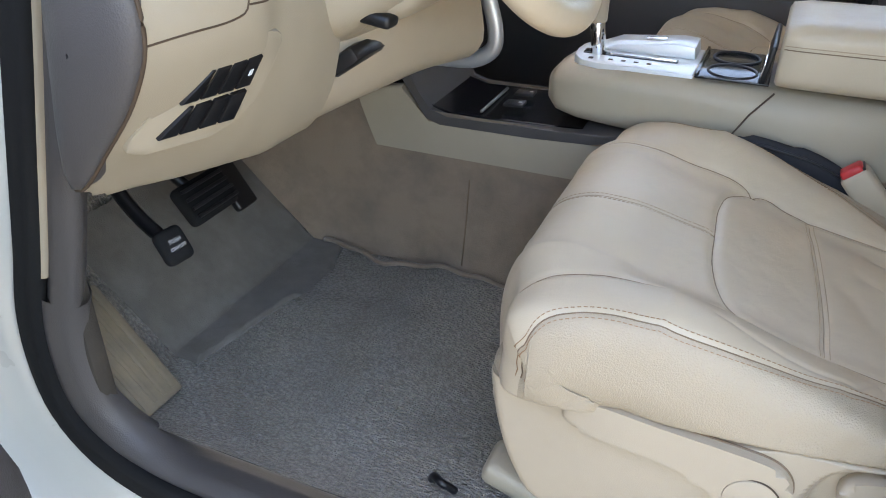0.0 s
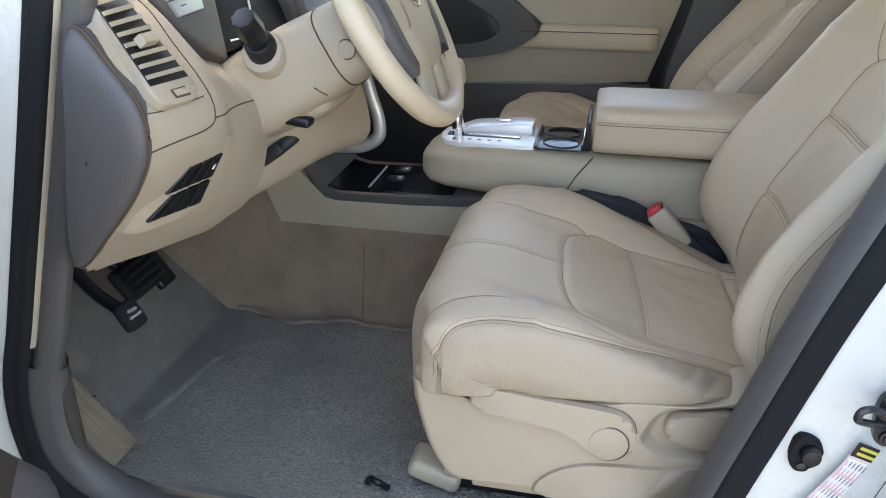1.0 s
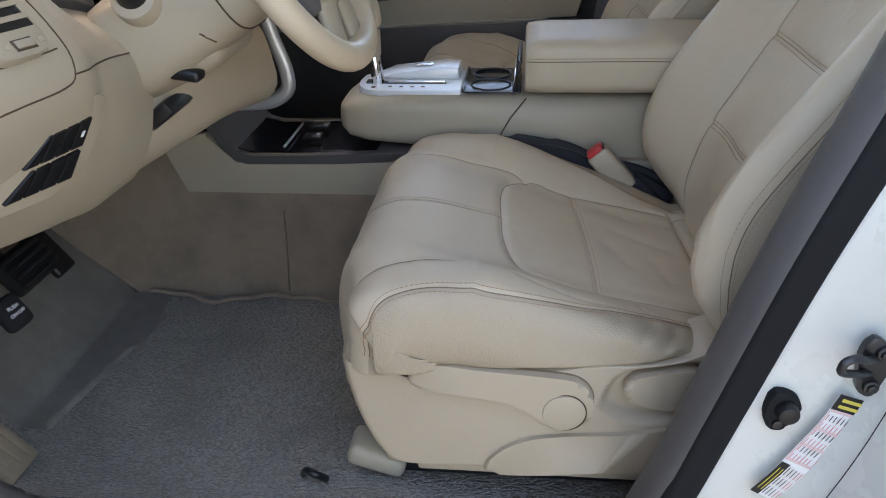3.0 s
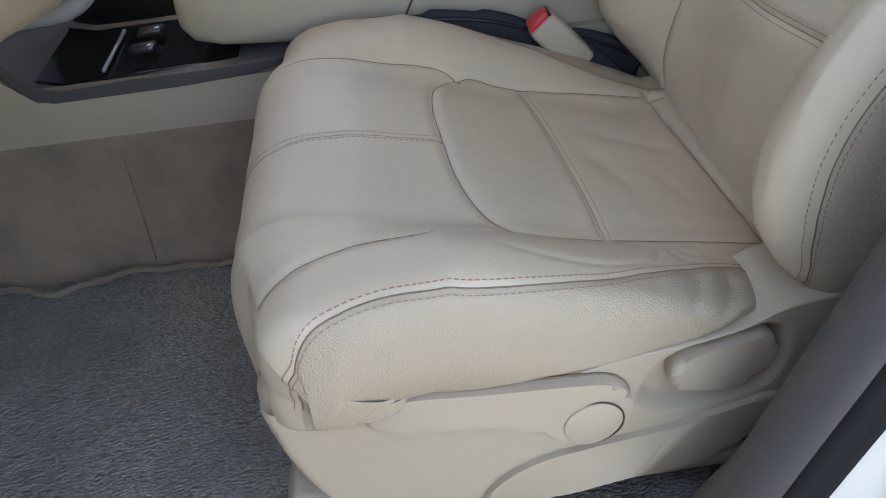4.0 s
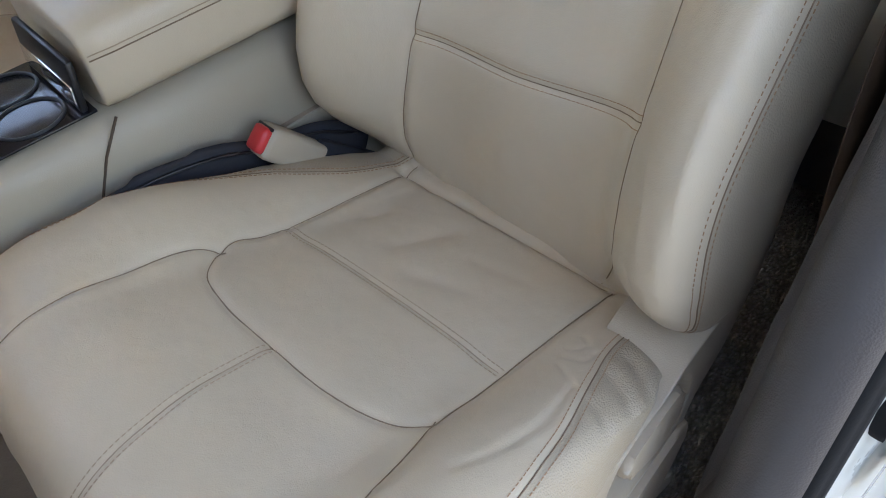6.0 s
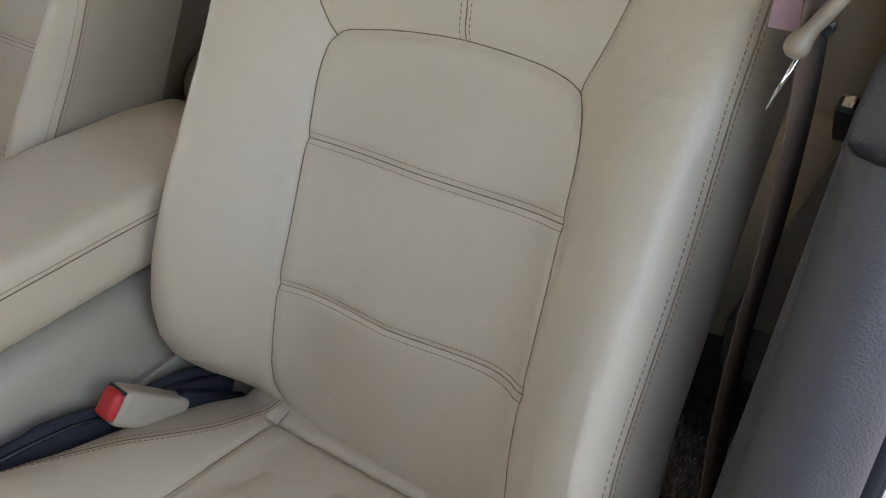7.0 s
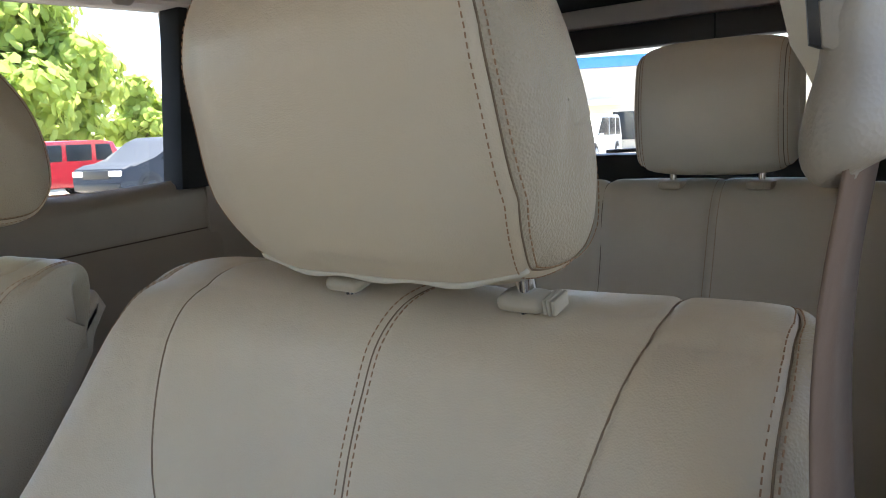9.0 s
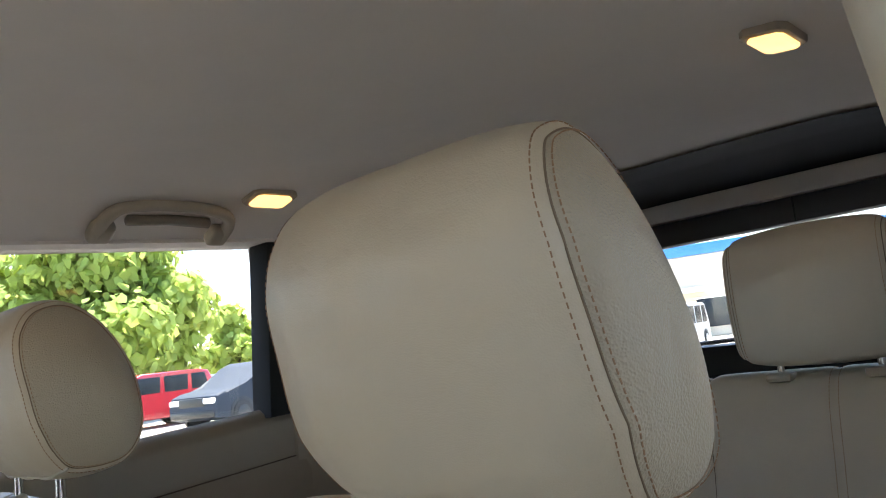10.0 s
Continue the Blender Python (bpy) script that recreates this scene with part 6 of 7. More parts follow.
wall_panel("roof_rail", [(-0.10, 1.42), (0.05, 1.49), (0.40, 1.578), (1.45, 1.602), (2.40, 1.56), (2.40, 1.66), (-0.10, 1.60)], 0.625, 0.72, HEADLINER, fp, "beige roof rail")
wall_panel("rear_quarter", [(1.425, 0.42), (2.45, 0.42), (2.45, 1.57), (1.432, 1.605), (1.440, 1.30), (1.445, 1.20)], 0.64, 0.74, BEIGE_SHADED, fp, "tan rear quarter trim")
wall_panel("window_frame", [(1.382, 1.250), (1.448, 1.252), (1.432, 1.605), (1.410, 1.605)], 0.632, 0.70, RUBBER, fp, "black window frame")
wall_panel("front_frame", [(-0.45, 1.16), (-0.33, 1.16), (-0.06, 1.46), (-0.10, 1.50), (-0.20, 1.50)], 0.66, 0.74, BEIGE_DARK, fp)
rd = thing("door_2", (1.1, 0.68, 0.45), "tan rear passenger door panel below its window", "car door", kind="structure")
rows = []
for x in np.linspace(0.72, 1.46, 20):
    zt = 1.225 + 0.058 * (x - 0.72)
    rows.append([(x, 0.70, zt), (x, 0.672, zt + 0.004), (x, 0.655, zt - 0.006), (x, 0.645, zt - 0.03), (x, 0.652, zt - 0.095), (x, 0.650, zt - 0.10), (x, 0.625, zt - 0.125), (x, 0.62, zt - 0.25), (x, 0.63, 0.42)])
fast_grid("panel", np.array(rows), BEIGE_SHADED, rd)
v, f = tube([(0.74, 0.6505, 1.126), (1.46, 0.6505, 1.167)], 0.0022, 6)
mesh_part("panel_seam", v, f, SEAM, rd)
for k, (outline, y) in enumerate((([(-0.33, 1.16), (0.58, 1.14), (0.72, 1.56), (-0.06, 1.50)], 0.70), ([(0.76, 1.17), (1.45, 1.225), (1.44, 1.615), (0.83, 1.605)], 0.69), ([(0.80, 1.17), (1.405, 1.225), (1.42, 1.56), (0.84, 1.56)], -0.715))):
    w_ = thing(f"window_{k + 1}", (outline[0][0], y, outline[0][1]), "clear glass side window of the car", "window", kind="structure")
    g = part("pane", prism(outline, "y", y, y + 0.004, 0), GLASS, w_)
    g.visible_shadow = False

# near side behind the middle pillar
nr = thing("wall_south", (1.2, -0.70, 0.42), "tan inner wall of the closed rear door", "car body", kind="structure")
wall_panel("rear_door_panel", [(0.70, 0.42), (1.43, 0.42), (1.43, 1.225), (0.78, 1.17)], -0.69, -0.74, BEIGE_SHADED, nr, "tan rear door panel")
wall_panel("rear_quarter", [(1.425, 0.42), (2.45, 0.42), (2.45, 1.55), (1.405, 1.57), (1.40, 1.20)], -0.64, -0.74, BEIGE_SHADED, nr)
wall_panel("roof_rail", [(0.72, 1.55), (1.45, 1.555), (2.40, 1.52), (2.40, 1.64), (-0.10, 1.58), (-0.10, 1.54)], -0.64, -0.735, HEADLINER, nr)
wall_panel("door_card", [(0.80, 0.80), (1.40, 0.84), (1.40, 0.90), (0.80, 0.86)], -0.62, -0.69, TAUPE, nr, "taupe door armrest", 0.012)
wall_panel("back_panel", [(0.40, 0.42), (0.90, 0.42), (0.90, 1.18), (0.86, 1.57), (0.70, 1.57), (0.57, 1.14), (0.40, 1.10)], 0.762, 0.785, CHARCOAL, fp, "dark pillar shell")
# front bulkhead and windscreen
bulk = thing("wall_west", (-1.0, 0, 0.4), "black bulkhead behind the dashboard", "bulkhead", kind="structure")
part("bulkhead", box((0.05, 1.56, 0.80), (-0.98, 0, 0.80), 0.01), CHARCOAL, bulk)
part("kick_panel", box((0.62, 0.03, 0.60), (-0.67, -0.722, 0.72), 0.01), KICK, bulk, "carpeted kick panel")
part("kick_panel", box((0.62, 0.03, 0.60), (-0.67, 0.72, 0.72), 0.01), TAUPE, bulk)
ws = thing("window_4", (-0.5, 0, 1.2), "unseen windscreen, tinted to dim the light from the front", "window", kind="structure")
mesh_part("pane", [(-0.98, -0.72, 1.20), (-0.98, 0.72, 1.20), (-0.12, 0.62, 1.555), (-0.12, -0.62, 1.555), (-0.98, -0.72, 1.205), (-0.98, 0.72, 1.205), (-0.12, 0.62, 1.56), (-0.12, -0.62, 1.56)], [(0, 1, 2, 3), (7, 6, 5, 4), (0, 4, 5, 1), (1, 5, 6, 2), (2, 6, 7, 3), (3, 7, 4, 0)], TINTED, ws, smooth=False)
# tailgate
tg = thing("wall_east", (2.4, 0, 0.42), "taupe tailgate trim round the rear window", "tailgate", kind="structure")
part("lower_trim", box((0.05, 1.40, 0.84), (2.43, 0, 0.845), 0.015), CHARCOAL, tg)
part("upper_strip", box((0.05, 1.36, 0.05), (2.415, 0, 1.622), 0.008), HEADLINER, tg, "beige strip above the rear window")
part("top_trim", box((0.05, 1.36, 0.064), (2.425, 0, 1.564), 0.01), TAUPE, tg)
for y in (-0.62, 0.62):
    part("side_trim", box((0.05, 0.14, 0.36), (2.43, y, 1.42), 0.01), TAUPE, tg)
part("trim_gap", box((0.004, 0.003, 0.058), (2.3995, -0.08, 1.564), 0), BLACK, tg)
rw = thing("window_5", (2.44, 0, 1.26), "clear glass rear window", "window", kind="structure")
g = part("pane", box((0.004, 1.12, 0.29), (2.445, 0, 1.395), 0), GLASS, rw)
g.visible_shadow = False
v, f = tube(curve([(2.50, -0.40, 1.262), (2.50, -0.10, 1.275), (2.50, 0.25, 1.268)], 20), 0.006, 8)
wiper = thing("rear_wiper", (2.48, 0, 1.27), "black rear wiper on the glass", "wiper")
mesh_part("blade", v, f, BLACK, wiper)
cover = thing("cargo_cover", (2.05, 0, 1.18), "glossy grey cargo cover behind the rear seat", "cargo cover")
part("sheet", box((0.66, 1.24, 0.012), (2.07, 0, 1.185), 0.004), material("grey glossy vinyl", (0.10, 0.105, 0.115), 0.16, coat=0.5, stain=0.2), cover)

# ---- rear seat ----
rs = thing("rear_bench", (1.5, 0, 0.5), "beige leather rear bench with stitched backrest", "bench")
bench = Pad([(1.50, 0.66), (1.53, 0.80), (1.575, 0.98), (1.615, 1.12), (1.64, 1.205), (1.66, 1.232), (1.69, 1.238), (1.72, 1.22), (1.74, 1.16), (1.76, 0.9)],
            [(0, 0.0), (0.05, 0.006), (0.10, 0.008), (0.3, 0.010), (0.5, 0.008), (0.575, -0.004), (0.60, -0.03), (0.605, -0.08)], 0.0, 1.0)
bt = bench.s_at("z", 1.225, 0, 0.7)
lines = []
for y in (-0.325, 0.325):
    lines.append(bench.seam([(0.05, y), (bt + 0.06, y)], 0.004, 0.006, 30, True))
for y in (-0.15, 0.15, -0.50, 0.50):
    lines.append(bench.seam([(0.05, y), (bt - 0.2, y), (bt + 0.06, y * (1.05 if abs(y) > 0.3 else 0.85))], 0.006, 0.009, 30))
bb = bench.sheet("backrest", LEATHER_PLAIN, rs, 0.006)
for ln in lines:
    bench.thread(ln, SEAM, bb)
bench.stitches([Pad.beside(ln, o) for ln in lines[:2] for o in (0.006, -0.006)], STITCH, bb)
cb = Pad([(1.62, 0.70), (1.45, 0.74), (1.25, 0.765), (1.14, 0.755), (1.08, 0.70), (1.07, 0.60)], [(0, 0), (0.3, 0.004), (0.55, 0.0), (0.60, -0.02), (0.615, -0.08)], 0.0, -1.0)
cb.sheet("cushion", LEATHER_PLAIN, rs, 0.01)
part("bench_base", box((0.55, 1.22, 0.22), (1.38, 0, 0.55), 0.02), TAUPE, rs)
for y in (-0.32, 0.32):
    hp = Pad([(1.66, 1.268), (1.628, 1.268), (1.616, 1.285), (1.608, 1.34), (1.612, 1.40), (1.622, 1.432), (1.645, 1.444), (1.675, 1.438), (1.695, 1.41), (1.70, 1.34), (1.69, 1.28)],
             [(0, 0.010), (0.05, 0.009), (0.09, 0.004), (0.105, -0.002), (0.115, -0.014), (0.118, -0.03), (0.112, -0.045)], y, 1.0, closed=True)
    rest_ = thing("bench_headrest", (1.66, y, 1.23), "beige leather rear headrest on chrome posts", "headrest", "rear headrests")
    bp = hp.b_at(0.103)
    ln = [hp.seam([(0, k * bp), (hp.length, k * bp)], 0.0025, 0.004, 60, True) for k in (1, -1)]
    pad = hp.sheet("pad", LEATHER_PLAIN, rest_, 0.005)
    for k in (1, -1):
        mesh_part("end_cap", hp.at(np.linspace(0, hp.length, 40), k * hp.side), [tuple(range(40))], LEATHER_PLAIN, rest_)
    for q_ in ln:
        hp.thread(q_, SEAM, pad)
    hp.stitches([Pad.beside(q_, o) for q_ in ln for o in (0.006, -0.006)], STITCH, pad)
    for k in (-0.066, 0.066):
        part("post", cyl((1.655, y + k, 1.225), (1.655, y + k, 1.285), 0.0055, n=12), CHROME, rest_)
        part("guide", box((0.035, 0.038, 0.014), (1.652, y + k, 1.241), 0.006, (0, 0, 0), 2), BEIGE_DARK, rest_)
rb = thing("belt_buckle", (1.36, -0.585, 0.76), "grey rear seat belt buckle in the bench", "seat belt buckle")
part("housing", box((0.03, 0.03, 0.07), (1.36, -0.585, 0.80), 0.005, (0, -30, 0)), TAUPE, rb)
part("release_button", box((0.02, 0.016, 0.008), (1.344, -0.585, 0.832), 0.002, (0, -30, 0)), CHROME, rb)

# ---- driver's belt on the middle pillar ----
belt = thing("seat_belt", (0.73, -0.66, 0.9), "brown seat belt webbing hanging on the pillar", "seat belt")
bpath = curve([(0.712, -0.658, 1.330), (0.718, -0.654, 1.310), (0.723, -0.650, 1.285), (0.727, -0.648, 1.25), (0.733, -0.650, 1.19), (0.740, -0.656, 1.10), (0.748, -0.655, 1.0), (0.748, -0.651, 0.90), (0.742, -0.652, 0.80), (0.725, -0.668, 0.62), (0.71, -0.675, 0.52)], 70)
rows = []
for k, p_ in enumerate(bpath + np.array((0.0, 0.0016, 0.0))):
    a = radians(2 + 4 * min(1.0, k / 25))
    w_ = np.array([math.cos(a), -math.sin(a) * 0.6, 0.10]) * 0.0235
    n_ = np.array([math.sin(a), math.cos(a), 0.0]) * 0.0007
    rows.append([p_ - w_ - n_, p_ + w_ - n_, p_ + w_ + n_, p_ - w_ + n_])
fast_grid("webbing", np.array(rows), WEB, belt, wrap=True)
v, f = tube(curve([(0.712, -0.6490, 1.130), (0.713, -0.6510, 1.137), (0.714, -0.6545, 1.144), (0.715, -0.6600, 1.153), (0.716, -0.6650, 1.1615), (0.717, -0.6690, 1.168)], 24), [0.0055, 0.0080, 0.0092, 0.0095, 0.0095, 0.0090, 0.0082, 0.0075, 0.0070, 0.0066] + [0.0062] * 11 + [0.0056, 0.0048, 0.003], 14, flat=0.75)
tongue = mesh_part("latch_plate", v, f, LATCH, belt, "worn tan latch plate")
v, f = tube([(0.714, -0.6530, 1.132), (0.712, -0.6470, 1.113), (0.711, -0.6420, 1.097)], 0.0030, 8, flat=0.5)
mesh_part("tongue", v, f, CHROME, tongue, "chrome tongue")
part("stop_button", cyl((0.722, -0.663, 1.146), (0.714, -0.663, 1.146), 0.0035, n=14), BLACK, belt)
anchor = thing("belt_anchor", (0.74, -0.67, 1.36), "beige belt height adjuster on the pillar", "belt anchor")
rings_ = []
for z_, top_y, x0_, x1_ in ((1.326, -0.662, 0.735, 0.80), (1.330, -0.646, 0.722, 0.815), (1.338, -0.634, 0.712, 0.825), (1.352, -0.628, 0.706, 0.83), (1.38, -0.622, 0.704, 0.835), (1.45, -0.612, 0.71, 0.84), (1.54, -0.598, 0.72, 0.85)):
    rings_.append([tuple(p) for p in evenly([(x0_ + 0.012, -0.726, z_), (x0_, top_y - 0.034, z_), (x0_ + 0.004, top_y - 0.016, z_), (x0_ + 0.018, top_y - 0.005, z_), (x1_ - 0.02, top_y, z_), (x1_, top_y - 0.012, z_), (x1_, -0.72, z_)], 30)])
v, f = loft(rings_)
mesh_part("cover", v, f, LEATHER_PLAIN, anchor)
part("slot", prism([(-0.658, 1.344), (-0.644, 1.349), (-0.643, 1.362), (-0.657, 1.368)], "x", 0.694, 0.712, 0.002), BLACK, anchor, "black slot")
part("tab", prism([(-0.6575, 1.343), (-0.6475, 1.348), (-0.6465, 1.359), (-0.656, 1.363)], "x", 0.692, 0.712, 0.002), BEIGE_SHADED, anchor)
lp = []
for z_, w_, d_ in evenly(curve([(1.360, 0.001, 0.001), (1.358, 0.006, 0.006), (1.350, 0.0085, 0.008), (1.341, 0.0095, 0.008), (1.331, 0.012, 0.010), (1.322, 0.0135, 0.011), (1.315, 0.0125, 0.010), (1.311, 0.009, 0.007), (1.310, 0.001, 0.001)], 200), 30):
    lp.append([(0.704 + d_ * math.cos(a) * 1.6, -0.6545 + w_ * math.sin(a), z_ + 0.007 - 0.004 * math.sin(a)) for a in np.linspace(0, 2 * math.pi, 24, endpoint=False)])
v, f = loft(lp)
# guide loop takes the beige with shade mixed in
mesh_part("loop", v, f, BEIGE_SHADED, anchor, "tan belt guide loop")

# ---- hardware on the door frame ----
striker = thing("door_striker", (0.666, -0.80, 0.80), "black steel door striker bolted to the frame", "striker")
part("plate", prism([tuple(q) for q in curve([(0.667, 0.829), (0.678, 0.824), (0.685, 0.808), (0.685, 0.783), (0.677, 0.763), (0.665, 0.768), (0.660, 0.790), (0.660, 0.816)], 36, True)[:-1]], "y", -0.807, -0.798, 0.002), STEEL, striker)
v, f = tube(curve([(0.674, -0.804, 0.806), (0.659, -0.820, 0.814), (0.643, -0.831, 0.823), (0.634, -0.834, 0.821), (0.633, -0.832, 0.810), (0.647, -0.823, 0.801), (0.672, -0.804, 0.788)], 50), 0.0040, 12)
mesh_part("loop", v, f, STEEL, striker)
for x, z in ((0.678, 0.814), (0.674, 0.776)):
    part("bolt", joined(cyl((x, -0.806, z), (x, -0.811, z), 0.0075, 0.0070, 16, 0.001), cyl((x, -0.810, z), (x, -0.814, z), 0.0050, 0.0045, 6, 0.0005)), STEEL, striker)
plug = thing("door_switch", (0.60, -0.79, 0.72), "black rubber door switch on the frame", "switch")
part("base", prism([tuple(q) for q in curve([(0.595, 0.762), (0.616, 0.757), (0.621, 0.736), (0.613, 0.729), (0.609, 0.717), (0.596, 0.716), (0.589, 0.727), (0.589, 0.745)], 30, True)[:-1]], "y", -0.806, -0.793, 0.003), RUBBER, plug)
part("button", joined(cyl((0.607, -0.803, 0.743), (0.607, -0.818, 0.743), 0.0115, 0.010, 20, 0.002)), BLACK, plug)
part("screw", cyl((0.601, -0.804, 0.725), (0.601, -0.809, 0.725), 0.005, 0.005, 12, 0.001), STEEL, plug)
surface_seam("sealer_line", [(0.700, -0.812, 0.80), (0.694, -0.812, 0.73), (0.682, -0.812, 0.680), (0.650, -0.812, 0.60)], [frame_skin], STEEL, body, 0.0006)
lab = thing("tyre_label", (0.62, -0.80, 0.68), "white printed label with red bars on the frame", "label")
LP = curve([(0.604, 0.624), (0.622, 0.654), (0.639, 0.688), (0.656, 0.725), (0.667, 0.759)], 40)
t_ = np.gradient(LP, axis=0)
t_ /= np.linalg.norm(t_, axis=1)[:, None]
nn = np.stack([t_[:, 1], -t_[:, 0]], -1)


def on_label(i0_, i1_, a, b_, lift, name, mat):
    rows_ = [[(LP[i][0] + nn[i][0] * w, -0.7995 - lift - 0.004 * (i / 39.0), LP[i][1] + nn[i][1] * w) for w in (a, b_)] for i in range(i0_, i1_ + 1)]
    return fast_grid(name, np.array(rows_), mat, lab)


on_label(0, 39, -0.0155, 0.015, 0.0, "paper", LABEL_WHITE)
for i in range(15, 33, 3):
    for w in (-0.0125, -0.0085, -0.0045, -0.0005, 0.0035, 0.0075):
        on_label(i, i + 2, w - 0.0005, w + 0.0005, 0.0008, "print_bar", LABEL_RED if w < -0.01 or i % 2 else STEEL)
for w in (-0.0145, 0.0, 0.0135):
    on_label(14, 33, w - 0.0003, w + 0.0003, 0.0007, "print_line", LABEL_RED)
for i in (14, 20, 26, 33):
    on_label(i, i + 1, -0.0145, 0.0135, 0.0006, "print_line", LABEL_PINK)
for i in range(1, 13, 4):
    for w in (-0.003, 0.001, 0.005, 0.009, 0.0125):
        on_label(i, i + 3, w - 0.0005, w + 0.0005, 0.0008, "print_bar", LABEL_RED if w > 0.006 else STEEL)
on_label(0, 13, -0.0155, -0.0055, 0.0012, "caution_band", BLACK)
on_label(34, 39, -0.0155, 0.0155, 0.0012, "caution_band", BLACK)
for w in (-0.0125, -0.0085):
    on_label(2, 11, w - 0.0006, w + 0.0006, 0.002, "print_bar", LABEL_YELLOW)
for i in (35, 37):
    on_label(i, i + 1, -0.011, 0.011, 0.002, "print_bar", LABEL_YELLOW)
for ob, inward in ((striker, 0.010), (plug, 0.0245), (lab, 0.012)):
    ob.matrix_basis = Matrix.Translation((0.33 * inward, inward, -0.80 * inward)) @ ob.matrix_basis
boot = thing("wire_boot", (0.72, -0.86, 0.86), "black rubber wiring boot between frame and door", "wiring boot")
rings_ = []
for k in range(60):
    r_ = 0.0125 + 0.0055 * abs(math.sin(k * 0.55))
    rings_.append(r_ if k < 46 else (0.021 if k < 50 else 0.016))
v, f = tube(curve([(0.742, -0.885, 0.806), (0.733, -0.885, 0.843), (0.725, -0.882, 0.885), (0.723, -0.874, 0.915)], 60), rings_, 18)
mesh_part("bellows", v, f, RUBBER, boot)
part("flange", prism([tuple(q) for q in curve([(0.702, 0.891), (0.708, 0.933), (0.728, 0.947), (0.750, 0.939), (0.756, 0.906), (0.746, 0.879), (0.722, 0.873)], 32, True)[:-1]], "y", -0.885, -0.868, 0.005), RUBBER, boot)
# ---- the open driver's door ----
od = thing("door_3", (-0.46, -0.90, 0.45), "taupe inner panel of the open driver door", "car door", kind="structure")
DM = Matrix.Translation((-0.435, -0.895, 0)) @ Euler((0, 0, radians(-56))).to_matrix().to_4x4()
# upper part, out of view, is raised to block sky light on the dash end
bm = prism([(0.02, 0.30), (1.02, 0.30), (1.06, 0.60), (1.02, 1.19), (0.0, 1.15), (-0.02, 0.60)], "y", -0.10, -0.055, 0.008, 2)
bmesh.ops.transform(bm, matrix=DM, verts=bm.verts)
part("door_skin", bm, PAINT, od, "white painted door shell")
for name, z0, z1, grow, lbl in (("door_pocket", 0.34, 0.700, 1.0, "taupe lower door pocket"), ("door_card", 0.706, 1.14, 0.55, "taupe upper door card")):
    rows = []
    for z in np.linspace(z0, z1, 16):
        edge = 1 - abs(2 * (z - z0) / (z1 - z0) - 1) ** 10
        row = []
        for u in np.linspace(0.0, 1.0, 40):
            v_ = 0.165 * grow * min(1, max(0, (u - 0.02) / 0.16)) ** 0.7 * min(1, (1.0 - u) / 0.25) ** 0.5
            row.append(tuple(DM @ Vector((u, -0.05 + (v_ + 0.05) * (0.86 + 0.14 * edge), z + 0.10 * u))))
        rows.append(row)
    fast_grid(name, np.array(rows), TAUPE, od, lbl)

# ---- outdoors ----
ground = thing("ground", (0, 0, 0), "weathered grey asphalt below the car", "ground", kind="structure")
mesh_part("lot", [(-400, -400, 0), (600, -400, 0), (600, 600, 0), (-400, 600, 0)], [(0, 1, 2, 3)], TARMAC, ground, smooth=False)
lot = thing("pavement", (60, 60, 0.004), "sunlit pale concrete apron of the lot", "pavement", kind="structure")
mesh_part("slab", [(9, -60, 0.004), (200, -60, 0.004), (200, 200, 0.004), (-60, 200, 0.004), (-60, 12, 0.004), (9, 12, 0.004)], [(0, 1, 2, 3, 4, 5)], ASPHALT, lot, smooth=False)


def spot(az, dist):
    """A place on the lot, by bearing from the seat (degrees from the rear towards the passenger side) and metres."""
    return Vector((0.5 + dist * math.cos(radians(az)), -0.7 + dist * math.sin(radians(az)), 0.0))


